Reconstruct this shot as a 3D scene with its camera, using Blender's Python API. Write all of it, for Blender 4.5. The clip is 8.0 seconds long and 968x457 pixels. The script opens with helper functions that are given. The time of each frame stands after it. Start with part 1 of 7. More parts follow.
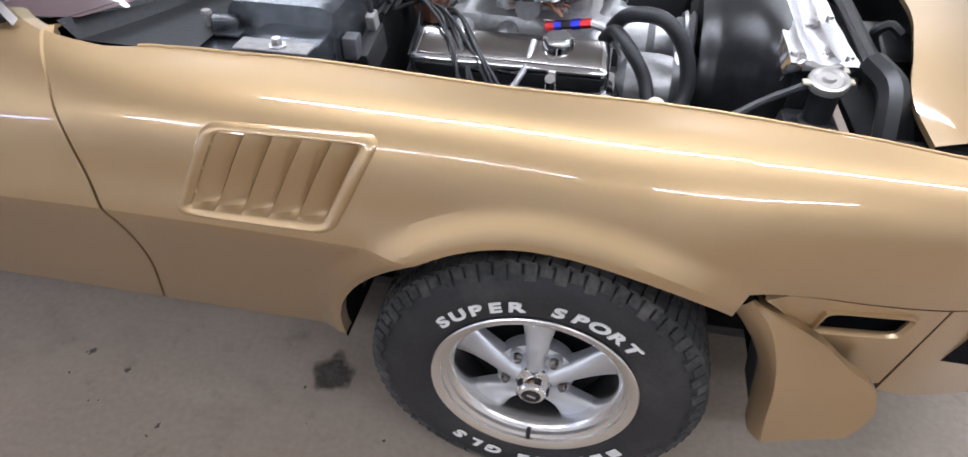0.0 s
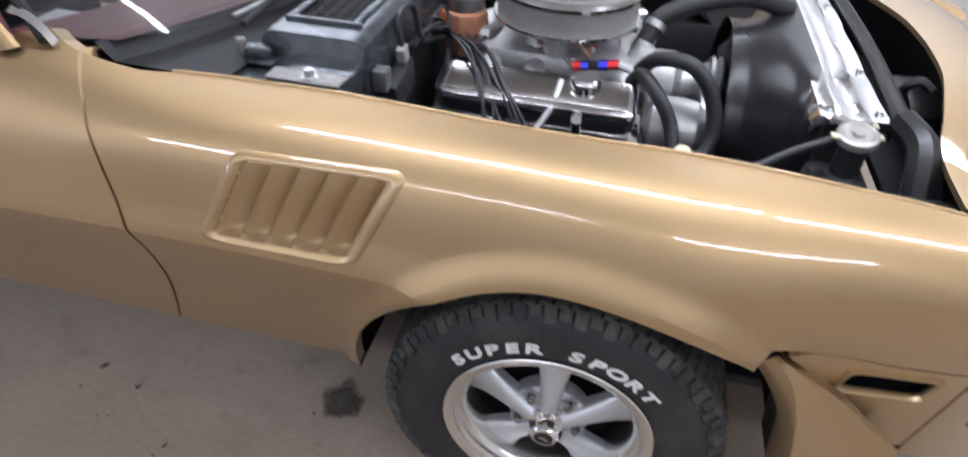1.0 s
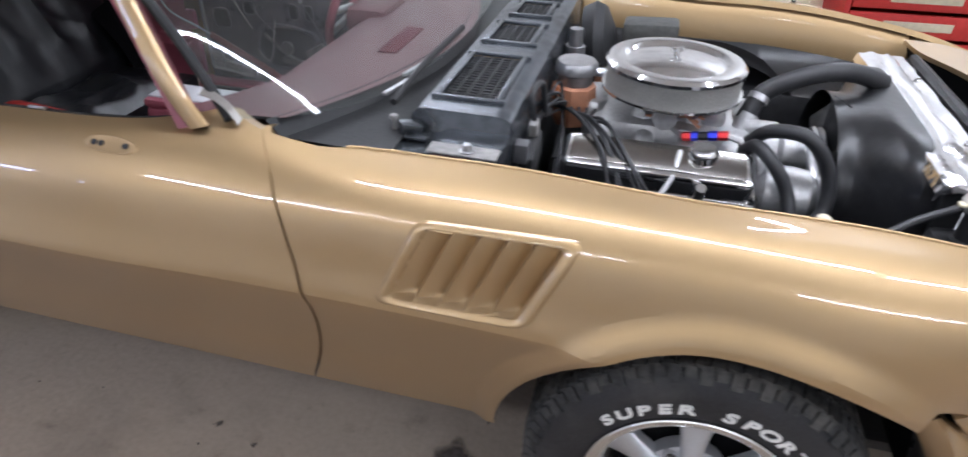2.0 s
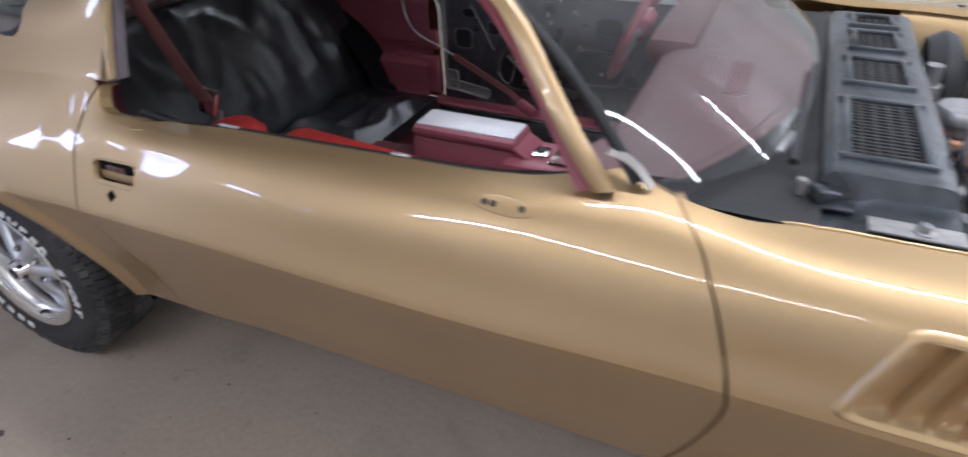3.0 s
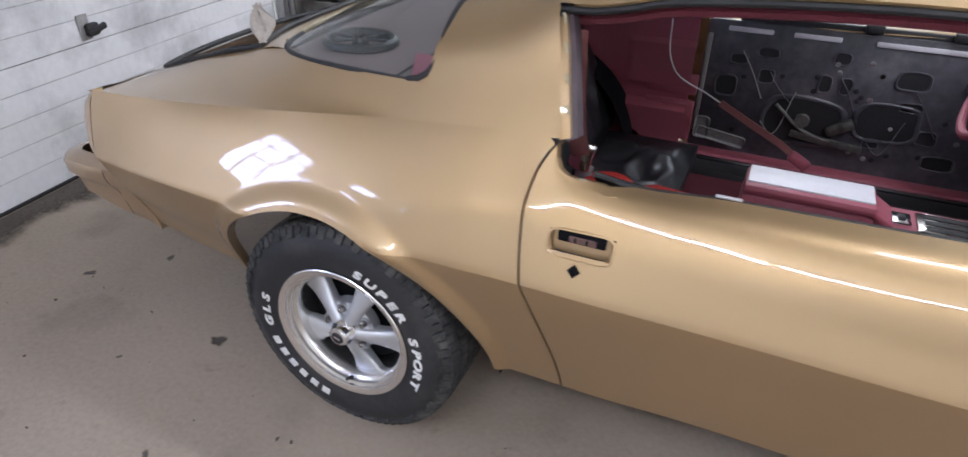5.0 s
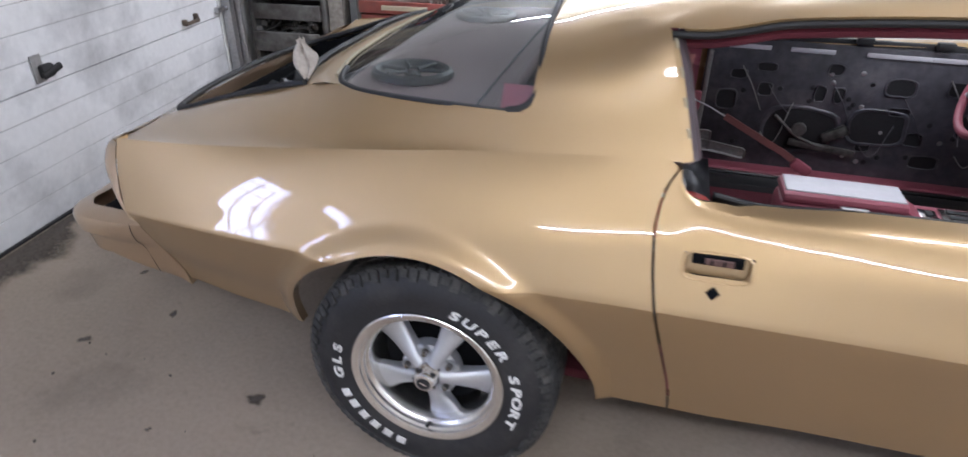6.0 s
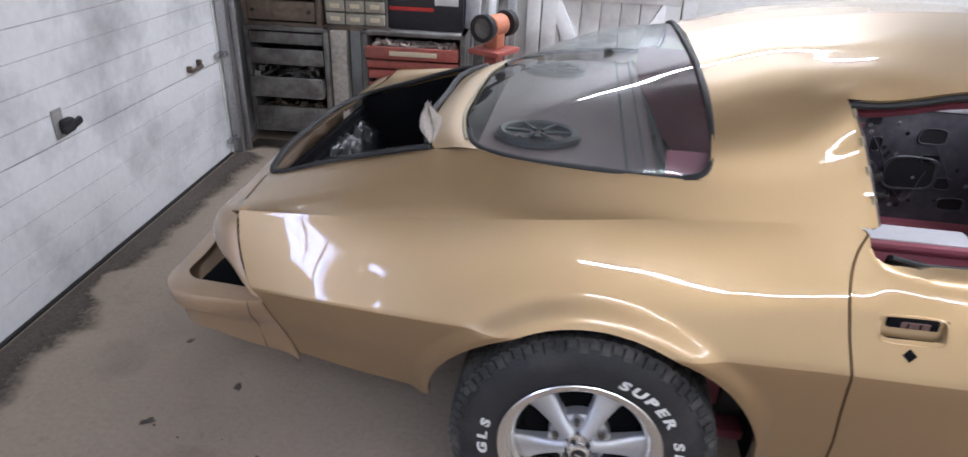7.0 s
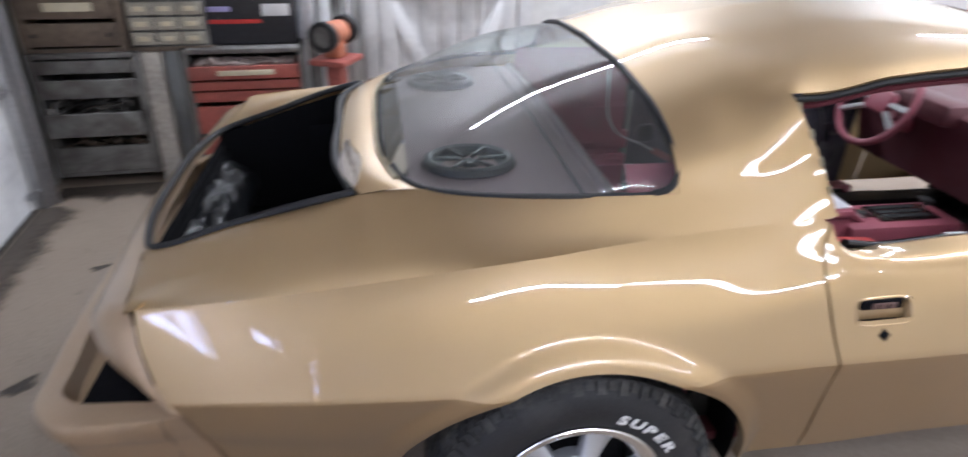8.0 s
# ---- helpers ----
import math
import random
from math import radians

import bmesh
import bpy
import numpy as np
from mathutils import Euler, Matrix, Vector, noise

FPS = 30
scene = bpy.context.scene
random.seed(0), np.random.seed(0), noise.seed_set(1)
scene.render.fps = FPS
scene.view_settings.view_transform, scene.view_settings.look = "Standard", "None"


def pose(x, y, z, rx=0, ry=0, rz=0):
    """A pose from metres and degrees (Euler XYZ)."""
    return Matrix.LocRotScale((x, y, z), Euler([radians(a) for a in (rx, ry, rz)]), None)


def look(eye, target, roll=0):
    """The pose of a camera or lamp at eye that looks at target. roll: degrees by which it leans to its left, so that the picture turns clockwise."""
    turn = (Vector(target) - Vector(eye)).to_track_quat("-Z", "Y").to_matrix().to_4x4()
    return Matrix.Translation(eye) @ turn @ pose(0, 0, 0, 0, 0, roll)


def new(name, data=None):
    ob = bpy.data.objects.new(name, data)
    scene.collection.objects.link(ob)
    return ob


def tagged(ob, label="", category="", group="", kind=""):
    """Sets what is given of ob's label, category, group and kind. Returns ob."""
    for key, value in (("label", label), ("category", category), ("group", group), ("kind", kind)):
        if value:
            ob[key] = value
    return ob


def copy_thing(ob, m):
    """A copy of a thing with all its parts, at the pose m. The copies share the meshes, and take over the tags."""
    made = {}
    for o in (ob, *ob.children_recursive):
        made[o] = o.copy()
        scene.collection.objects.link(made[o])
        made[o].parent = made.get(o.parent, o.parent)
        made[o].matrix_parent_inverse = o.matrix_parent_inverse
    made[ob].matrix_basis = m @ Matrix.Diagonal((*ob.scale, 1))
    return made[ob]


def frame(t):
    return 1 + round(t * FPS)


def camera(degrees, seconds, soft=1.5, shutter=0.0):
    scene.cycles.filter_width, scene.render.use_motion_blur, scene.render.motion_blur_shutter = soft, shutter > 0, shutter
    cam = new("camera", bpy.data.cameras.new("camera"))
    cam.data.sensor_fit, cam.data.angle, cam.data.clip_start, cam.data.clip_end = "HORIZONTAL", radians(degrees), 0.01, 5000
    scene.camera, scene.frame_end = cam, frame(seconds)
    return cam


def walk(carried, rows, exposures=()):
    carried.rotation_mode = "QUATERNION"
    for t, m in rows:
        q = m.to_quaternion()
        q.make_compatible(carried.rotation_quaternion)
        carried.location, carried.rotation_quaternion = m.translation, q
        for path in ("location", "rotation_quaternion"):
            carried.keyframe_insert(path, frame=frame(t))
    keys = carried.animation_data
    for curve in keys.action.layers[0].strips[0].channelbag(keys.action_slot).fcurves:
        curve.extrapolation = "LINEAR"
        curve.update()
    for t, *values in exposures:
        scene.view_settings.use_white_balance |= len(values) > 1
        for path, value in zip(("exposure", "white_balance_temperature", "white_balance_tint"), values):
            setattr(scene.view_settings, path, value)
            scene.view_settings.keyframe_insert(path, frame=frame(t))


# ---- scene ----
cam = camera(73.2, 8.0, shutter=0.5)
PATH = [
    (0, (0.045, -0.77, 1.421), (-0.235, 0.713, 0.109), 0.6),
    (0.5, (0.051, -0.754, 1.425), (-0.188, 0.733, 0.11), 1.0),
    (1, (0.023, -0.755, 1.439), (-0.302, 0.766, 0.181), 2.5),
    (1.2, (0.006, -0.759, 1.463), (-0.375, 0.793, 0.261), 1.5),
    (2.3, (-0.357, -0.881, 1.487), (-0.762, 0.729, 0.372), 1.2),
    (2.5, (-0.472, -0.875, 1.484), (-0.942, 0.716, 0.367), 0.5),
    (3, (-0.79, -0.838, 1.505), (-1.496, 0.665, 0.391), -1.7),
    (3.5, (-1.052, -0.903, 1.499), (-1.795, 0.589, 0.393), -0.3),
    (4, (-1.292, -1.003, 1.506), (-2.029, 0.501, 0.414), 0.2),
    (4.5, (-1.584, -1.004, 1.493), (-2.322, 0.51, 0.414), 0.3),
    (4.7, (-1.695, -1.015, 1.502), (-2.432, 0.505, 0.432), 0.2),
    (5.8, (-2.169, -1.203, 1.521), (-2.662, 0.451, 0.511), 1.5),
    (6, (-2.272, -1.174, 1.514), (-2.727, 0.497, 0.513), 0.8),
    (6.5, (-2.556, -1.156, 1.547), (-2.936, 0.561, 0.593), 1.0),
    (7, (-2.838, -1.226, 1.564), (-3.08, 0.537, 0.651), 2.6),
    (7.5, (-3.051, -1.134, 1.54), (-3.189, 0.638, 0.624), 0.4),
    (8, (-3.142, -1.012, 1.576), (-2.852, 0.742, 0.659), 1.4),
]
walk(cam, [(t, look(eye, target, roll)) for t, eye, target, roll in PATH], exposures=[(0, 0.14), (0.5, 0.08), (1.2, -0.05), (2.5, 0.02), (3.5, 0.06), (4.5, 0.41), (6, 0.37), (8, 0.33)])

# ---- world, lamps ----
world = bpy.data.worlds.new("sky")
scene.world = world
world.use_nodes = True
wn = world.node_tree
sky = wn.nodes.new("ShaderNodeTexSky")
sky.sky_type, sky.sun_disc, sky.sun_elevation, sky.sun_rotation = "NISHITA", False, radians(35), radians(200)
wn.links.new(sky.outputs[0], wn.nodes["Background"].inputs[0])
wn.nodes["Background"].inputs[1].default_value = 0.1
YC = 0.87
SKEW = Matrix.Rotation(radians(4.6), 4, "Z")


def area(name, m, w, h, power, color):
    d = bpy.data.lights.new(name, "AREA")
    d.shape, d.size, d.size_y, d.energy, d.color = "RECTANGLE", w, h, power, color
    ob = new(name, d)
    ob.matrix_world = m
    return ob


# ceiling tubes, hung bare under the ceiling: middle x, y, length and watts a metre
TUBES = [(-2.66, -2.0, 1.12, 24), (-1.14, -1.95, 1.76, 12), (1.8, -1.82, 2.5, 18), (-0.1, 0.6, 2.5, 17), (2.5, 0.42, 2.5, 17), (-2.2, 3.28, 2.44, 22), (1.7, 3.0, 1.6, 23)]
for lx, ly, ll, lw in TUBES:
    area("tube_light", SKEW @ pose(lx, ly, 2.69, 0, 0, 0), ll, 0.07, lw * ll, (0.93, 0.99, 1.15))
    area("tube_uplight", SKEW @ pose(lx, ly, 2.735, 180, 0, 0), ll, 0.07, 0.18 * lw * ll, (0.93, 0.99, 1.15))
# daylight through the windows of the door wall: middle y, z, width, height
WINDOWS = [(-1.10, 1.69, 0.58, 0.78, 3, 4), (-2.05, 2.1, 0.5, 0.26, 1, 1), (-3.05, 1.95, 0.26, 0.24, 1, 1)]
for wy, wz, ww, wh, _c, _r in WINDOWS:
    area("window_daylight", SKEW @ pose(-4.96, wy, wz, 90, 0, -90), ww + 0.5, wh + 0.4, 70 * (ww + 0.5) * (wh + 0.4), (0.50, 0.60, 1.0))

# ---- materials ----


def mat(name, color, rough=0.5, metal=0.0, bump=0.0, scale=40.0, vary=0.15, coat=0.0, spec=0.5, detail=6.0, big=2.5, trans=0.0):
    m = bpy.data.materials.new(name)
    m.use_nodes = True
    nt = m.node_tree
    b = nt.nodes["Principled BSDF"]
    b.inputs["Roughness"].default_value = rough
    b.inputs["Metallic"].default_value = metal
    b.inputs["Specular IOR Level"].default_value = spec
    b.inputs["Coat Weight"].default_value = coat
    b.inputs["Coat Roughness"].default_value = 0.03
    b.inputs["Transmission Weight"].default_value = trans
    co = nt.nodes.new("ShaderNodeTexCoord")
    n1 = nt.nodes.new("ShaderNodeTexNoise")
    n1.inputs["Scale"].default_value, n1.inputs["Detail"].default_value = scale, detail
    n2 = nt.nodes.new("ShaderNodeTexNoise")
    n2.inputs["Scale"].default_value, n2.inputs["Detail"].default_value = big, 4.0
    nt.links.new(co.outputs["Object"], n1.inputs["Vector"])
    nt.links.new(co.outputs["Object"], n2.inputs["Vector"])
    add = nt.nodes.new("ShaderNodeMath")
    add.operation = "ADD"
    nt.links.new(n1.outputs["Fac"], add.inputs[0])
    nt.links.new(n2.outputs["Fac"], add.inputs[1])
    mr = nt.nodes.new("ShaderNodeMapRange")
    mr.inputs["From Min"].default_value, mr.inputs["From Max"].default_value = 0.7, 1.3
    mr.inputs["To Min"].default_value, mr.inputs["To Max"].default_value = 1 - vary, 1 + vary
    nt.links.new(add.outputs[0], mr.inputs["Value"])
    mul = nt.nodes.new("ShaderNodeVectorMath")
    mul.operation = "SCALE"
    mul.inputs[0].default_value = color
    nt.links.new(mr.outputs[0], mul.inputs["Scale"])
    nt.links.new(mul.outputs[0], b.inputs["Base Color"])
    if bump:
        bp = nt.nodes.new("ShaderNodeBump")
        bp.inputs["Strength"].default_value, bp.inputs["Distance"].default_value = bump, 0.004
        nt.links.new(n1.outputs["Fac"], bp.inputs["Height"])
        nt.links.new(bp.outputs[0], b.inputs["Normal"])
    return m


def stained(m, dark, scale, lo, hi, amount=1.0):
    """Patches of a second colour over a material, shaped by a noise."""
    nt = m.node_tree
    b = nt.nodes["Principled BSDF"]
    src = b.inputs["Base Color"].links[0].from_socket
    co = nt.nodes.new("ShaderNodeTexCoord")
    n = nt.nodes.new("ShaderNodeTexNoise")
    n.inputs["Scale"].default_value, n.inputs["Detail"].default_value, n.inputs["Roughness"].default_value = scale, 8.0, 0.62
    nt.links.new(co.outputs["Object"], n.inputs["Vector"])
    mr = nt.nodes.new("ShaderNodeMapRange")
    mr.inputs["From Min"].default_value, mr.inputs["From Max"].default_value = lo, hi
    mr.inputs["To Max"].default_value = amount
    nt.links.new(n.outputs["Fac"], mr.inputs["Value"])
    mx = nt.nodes.new("ShaderNodeMix")
    mx.data_type = "RGBA"
    nt.links.new(mr.outputs[0], mx.inputs["Factor"])
    nt.links.new(src, mx.inputs["A"])
    mx.inputs["B"].default_value = (*dark, 1)
    nt.links.new(mx.outputs["Result"], b.inputs["Base Color"])
    return m


GOLD = mat("gold_paint", (0.455, 0.311, 0.161), rough=0.495, metal=0.85, scale=900, vary=0.05, coat=1.0, big=1.5)
GOLD.node_tree.nodes["Principled BSDF"].inputs["Coat Roughness"].default_value = 0.03
PRIMER = mat("pale_bumper_paint", (0.46, 0.325, 0.205), rough=0.5, metal=0.75, scale=300, vary=0.08, coat=0.9)
RUBBER = stained(mat("tyre_rubber", (0.018, 0.018, 0.02), rough=0.62, bump=0.25, scale=180, vary=0.35), (0.075, 0.07, 0.064), 7, 0.5, 0.74, 0.55)
TREAD = stained(mat("tread_rubber", (0.032, 0.032, 0.032), rough=0.85, bump=0.8, scale=110, vary=0.5), (0.15, 0.14, 0.125), 11, 0.46, 0.72, 0.7)
WHITE_RUBBER = mat("white_letter_rubber", (0.72, 0.71, 0.68), rough=0.6, vary=0.08)
ALLOY = mat("cast_grey_alloy", (0.52, 0.53, 0.55), rough=0.38, metal=0.75, bump=0.12, scale=250, vary=0.06)
POLISHED = mat("polished_alloy", (0.80, 0.78, 0.75), rough=0.27, metal=1.0, scale=90, vary=0.05)
SMOKED = mat("smoked_chrome", (0.30, 0.285, 0.27), rough=0.18, metal=1.0, vary=0.1)
CHROME = mat("chrome", (0.85, 0.85, 0.86), rough=0.06, metal=1.0, vary=0.03)
STEEL = mat("bare_steel", (0.45, 0.45, 0.46), rough=0.35, metal=0.9, bump=0.1, scale=60, vary=0.2)
BLACK = mat("black_paint", (0.012, 0.012, 0.013), rough=0.32, bump=0.15, scale=50, vary=0.4)
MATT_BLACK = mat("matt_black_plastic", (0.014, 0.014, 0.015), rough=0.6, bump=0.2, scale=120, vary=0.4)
HOSE = mat("rubber_hose", (0.02, 0.02, 0.022), rough=0.45, bump=0.1, scale=200, vary=0.3)
SILVER = stained(mat("silver_grey_paint", (0.125, 0.137, 0.153), rough=0.27, metal=0.7, bump=0.5, scale=24, vary=0.25), (0.035, 0.038, 0.042), 7, 0.46, 0.64, 0.9)
MAROON = stained(mat("maroon_vinyl", (0.30, 0.074, 0.100), rough=0.5, bump=0.25, scale=260, vary=0.2), (0.19, 0.075, 0.085), 5, 0.5, 0.75, 0.6)
MAROON_DARK = mat("maroon_carpet", (0.10, 0.014, 0.022), rough=0.95, bump=0.8, scale=300, vary=0.35)
RED = mat("bright_red_vinyl", (0.50, 0.03, 0.025), rough=0.5, vary=0.15)
CONCRETE = stained(mat("concrete_floor", (0.305, 0.246, 0.194), rough=0.62, bump=0.25, scale=60, vary=0.14, big=0.7), (0.11, 0.09, 0.075), 1.6, 0.56, 0.78, 0.75)
CONCRETE = stained(stained(CONCRETE, (0.40, 0.322, 0.25), 0.9, 0.50, 0.72, 0.55), (0.13, 0.105, 0.085), 13, 0.60, 0.76, 0.55)
WALL = stained(mat("white_painted_wall", (0.72, 0.72, 0.70), rough=0.7, bump=0.2, scale=20, vary=0.08), (0.32, 0.32, 0.32), 1.8, 0.52, 0.75, 0.5)
DOORPAINT = stained(mat("dirty_white_door_paint", (0.74, 0.74, 0.74), rough=0.5, bump=0.15, scale=30, vary=0.06), (0.25, 0.252, 0.258), 1.9, 0.46, 0.70, 0.75)
GRIMY = mat("grime_in_door_ribs", (0.36, 0.355, 0.35), rough=0.8, scale=25, vary=0.35)
CEIL = mat("ceiling_board", (0.58, 0.58, 0.57), rough=0.85, bump=0.2, scale=15, vary=0.1)
WOOD = stained(mat("old_wood", (0.15, 0.11, 0.08), rough=0.7, bump=0.4, scale=30, vary=0.35), (0.05, 0.04, 0.035), 3, 0.48, 0.7, 0.8)
GREYWOOD = stained(mat("grey_drawer_paint", (0.17, 0.165, 0.155), rough=0.7, bump=0.4, scale=26, vary=0.3), (0.06, 0.05, 0.045), 6, 0.44, 0.64, 0.9)
REDPAINT = stained(mat("worn_red_paint", (0.36, 0.09, 0.07), rough=0.55, bump=0.3, scale=40, vary=0.25), (0.12, 0.06, 0.05), 5, 0.52, 0.72, 0.8)
ORANGE = mat("orange_plastic", (0.42, 0.13, 0.05), rough=0.5, vary=0.12)
COPPER = mat("brown_coil_tower", (0.47, 0.21, 0.12), rough=0.5, vary=0.15)
BLUE = mat("blue_anodised", (0.02, 0.03, 0.45), rough=0.3, metal=0.6, vary=0.08)
REDALU = mat("red_anodised", (0.55, 0.02, 0.02), rough=0.3, metal=0.5, vary=0.08)
CASTALU = mat("cast_aluminium", (0.50, 0.50, 0.50), rough=0.42, metal=0.8, bump=0.3, scale=90, vary=0.15)
CREAM = mat("cream_sheet_metal", (0.62, 0.55, 0.40), rough=0.5, vary=0.12)
CARDBOARD = mat("black_printed_carton", (0.02, 0.02, 0.025), rough=0.45, vary=0.3)
# near-black for recesses: the shade inside them is put into this colour
SHADE_BLACK = mat("recess_shade_black", (0.005, 0.005, 0.006), rough=0.9, bump=0.2, scale=120, vary=0.3, spec=0.1)
GREYPLASTIC = mat("pale_grey_vinyl", (0.55, 0.53, 0.55), rough=0.4, vary=0.06)
BELT = mat("faded_red_webbing", (0.24, 0.09, 0.085), rough=0.8, bump=0.5, scale=400, vary=0.15)
TRIMBLACK = mat("black_rubber_seal", (0.008, 0.008, 0.009), rough=0.6, bump=0.2, scale=150, vary=0.3)
SEALANT = mat("yellowed_sealant", (0.34, 0.29, 0.19), rough=0.7, bump=0.6, scale=120, vary=0.25)
CLOTH = mat("grey_rag", (0.40, 0.36, 0.32), rough=0.9, bump=0.6, scale=90, vary=0.2)
BAG = mat("black_plastic_bag", (0.010, 0.011, 0.013), rough=0.38, bump=0.6, scale=26, vary=0.3)
CONE = mat("speaker_cone", (0.03, 0.03, 0.032), rough=0.45, vary=0.25)
TRAY = mat("dusty_parcel_shelf", (0.17, 0.12, 0.12), rough=0.85, bump=0.3, scale=80, vary=0.25)

DULLMETAL = mat("dull_bare_metal", (0.26, 0.25, 0.24), rough=0.55, bump=0.2, scale=80, vary=0.3)
INNERDOOR = stained(mat("dusty_inner_door", (0.062, 0.059, 0.068), rough=0.42, bump=0.3, scale=30, vary=0.4), (0.20, 0.18, 0.18), 5, 0.52, 0.75, 0.7)
DASH = stained(mat("dusty_dash_vinyl", (0.11, 0.030, 0.036), rough=0.55, bump=0.25, scale=200, vary=0.2), (0.15, 0.10, 0.10), 2.2, 0.46, 0.72, 0.6)


def glass(name, tint, rough=0.0, dust=0.0):
    m = bpy.data.materials.new(name)
    m.use_nodes = True
    nt = m.node_tree
    nt.nodes.remove(nt.nodes["Principled BSDF"])
    out = nt.nodes["Material Output"]
    tr = nt.nodes.new("ShaderNodeBsdfTransparent")
    tr.inputs[0].default_value = (*tint, 1)
    gl = nt.nodes.new("ShaderNodeBsdfGlossy")
    gl.inputs["Roughness"].default_value = rough
    df = nt.nodes.new("ShaderNodeBsdfDiffuse")
    df.inputs[0].default_value = (0.55, 0.55, 0.55, 1)
    lw = nt.nodes.new("ShaderNodeLayerWeight")
    lw.inputs[0].default_value = 0.5
    pw = nt.nodes.new("ShaderNodeMath")
    pw.operation, pw.inputs[1].default_value = "POWER", 5.0
    nt.links.new(lw.outputs["Facing"], pw.inputs[0])
    fr = nt.nodes.new("ShaderNodeMath")
    fr.operation, fr.inputs[1].default_value, fr.inputs[2].default_value = "MULTIPLY_ADD", 0.94, 0.06
    nt.links.new(pw.outputs[0], fr.inputs[0])
    mx = nt.nodes.new("ShaderNodeMixShader")
    nt.links.new(fr.outputs[0], mx.inputs[0])
    nt.links.new(tr.outputs[0], mx.inputs[1])
    nt.links.new(gl.outputs[0], mx.inputs[2])
    m2 = nt.nodes.new("ShaderNodeMixShader")
    co = nt.nodes.new("ShaderNodeTexCoord")
    n = nt.nodes.new("ShaderNodeTexNoise")
    n.inputs["Scale"].default_value, n.inputs["Detail"].default_value = 3.5, 10
    mr = nt.nodes.new("ShaderNodeMapRange")
    mr.inputs["From Min"].default_value, mr.inputs["From Max"].default_value = 0.42, 0.75
    mr.inputs["To Min"].default_value, mr.inputs["To Max"].default_value = dust * 0.35, dust
    nt.links.new(co.outputs["Object"], n.inputs["Vector"])
    nt.links.new(n.outputs["Fac"], mr.inputs["Value"])
    nt.links.new(mr.outputs[0], m2.inputs[0])
    nt.links.new(mx.outputs[0], m2.inputs[1])
    nt.links.new(df.outputs[0], m2.inputs[2])
    nt.links.new(m2.outputs[0], out.inputs["Surface"])
    return m


GLASS = glass("clear_glass", (0.76, 0.83, 0.81), dust=0.065)
WINDOWPANE = glass("window_glass", (0.95, 0.97, 1.0))

# ---- helpers ----


def mesh_ob(name, verts, faces, material, parent=None, label="", sharp=35, smooth=True):
    me = bpy.data.meshes.new(name)
    me.from_pydata([tuple(map(float, v)) for v in verts], [], [tuple(map(int, f)) for f in faces])
    me.validate()
    if smooth:
        me.shade_smooth()
        me.set_sharp_from_angle(angle=radians(sharp))
    me.materials.append(material)
    ob = new(name, me)
    if parent is not None:
        ob.parent = parent
    if label:
        ob["label"] = label
    return ob


def part(name, bm, material, parent=None, label="", sharp=35, smooth=True):
    me = bpy.data.meshes.new(name)
    bm.to_mesh(me)
    bm.free()
    if smooth:
        me.shade_smooth()
        me.set_sharp_from_angle(angle=radians(sharp))
    me.materials.append(material)
    ob = new(name, me)
    if parent is not None:
        ob.parent = parent
    if label:
        ob["label"] = label
    return ob


def empty(name, at=(0, 0, 0), label="", category="", group="", kind=""):
    ob = new(name)
    ob.empty_display_size = 0.05
    ob.matrix_world = Matrix.Translation(at)
    return tagged(ob, label, category, group, kind)


def sheet(name, P, material, parent=None, label="", skirts=None, flip=False, sharp=35, closed=False, cut=None, cut_ij=None):
    """A grid of points as one mesh; skirts fold its edges over: {'L','R','B','T': offset}."""
    P = np.array(P, float)
    for side, off in (skirts or {}).items():
        off = np.array(off, float)
        if side == "L":
            P = np.concatenate([P[:1] + off, P], 0)
        if side == "R":
            P = np.concatenate([P, P[-1:] + off], 0)
        if side == "B":
            P = np.concatenate([P[:, :1] + off, P], 1)
        if side == "T":
            P = np.concatenate([P, P[:, -1:] + off], 1)
    n, k = P.shape[:2]
    faces = []
    for i in range(n if closed else n - 1):
        j2 = (i + 1) % n
        for j in range(k - 1):
            f = (i * k + j, j2 * k + j, j2 * k + j + 1, i * k + j + 1)
            if cut_ij and cut_ij(i, j):
                continue
            if cut and cut(*(P.reshape(-1, 3)[list(f)].mean(0))):
                continue
            faces.append(f[::-1] if flip else f)
    return mesh_ob(name, P.reshape(-1, 3), faces, material, parent, label, sharp)


def box_bm(sx, sy, sz, bevel=0.0, m=None, segs=2):
    bm = bmesh.new()
    bmesh.ops.create_cube(bm, size=1)
    bmesh.ops.scale(bm, vec=(sx, sy, sz), verts=bm.verts)
    if bevel:
        bmesh.ops.bevel(bm, geom=bm.edges[:], offset=bevel, segments=segs, profile=0.5, affect="EDGES")
    if m is not None:
        bmesh.ops.transform(bm, matrix=m, verts=bm.verts)
    return bm


def join(bms):
    out = bmesh.new()
    for b in bms:
        me = bpy.data.meshes.new("tmp")
        b.to_mesh(me)
        b.free()
        out.from_mesh(me)
        bpy.data.meshes.remove(me)
    return out


def box(name, x, y, z, sx, sy, sz, material, parent=None, label="", bevel=0.004, rot=(0, 0, 0)):
    return part(name, box_bm(sx, sy, sz, bevel, pose(x, y, z, *rot)), material, parent, label)


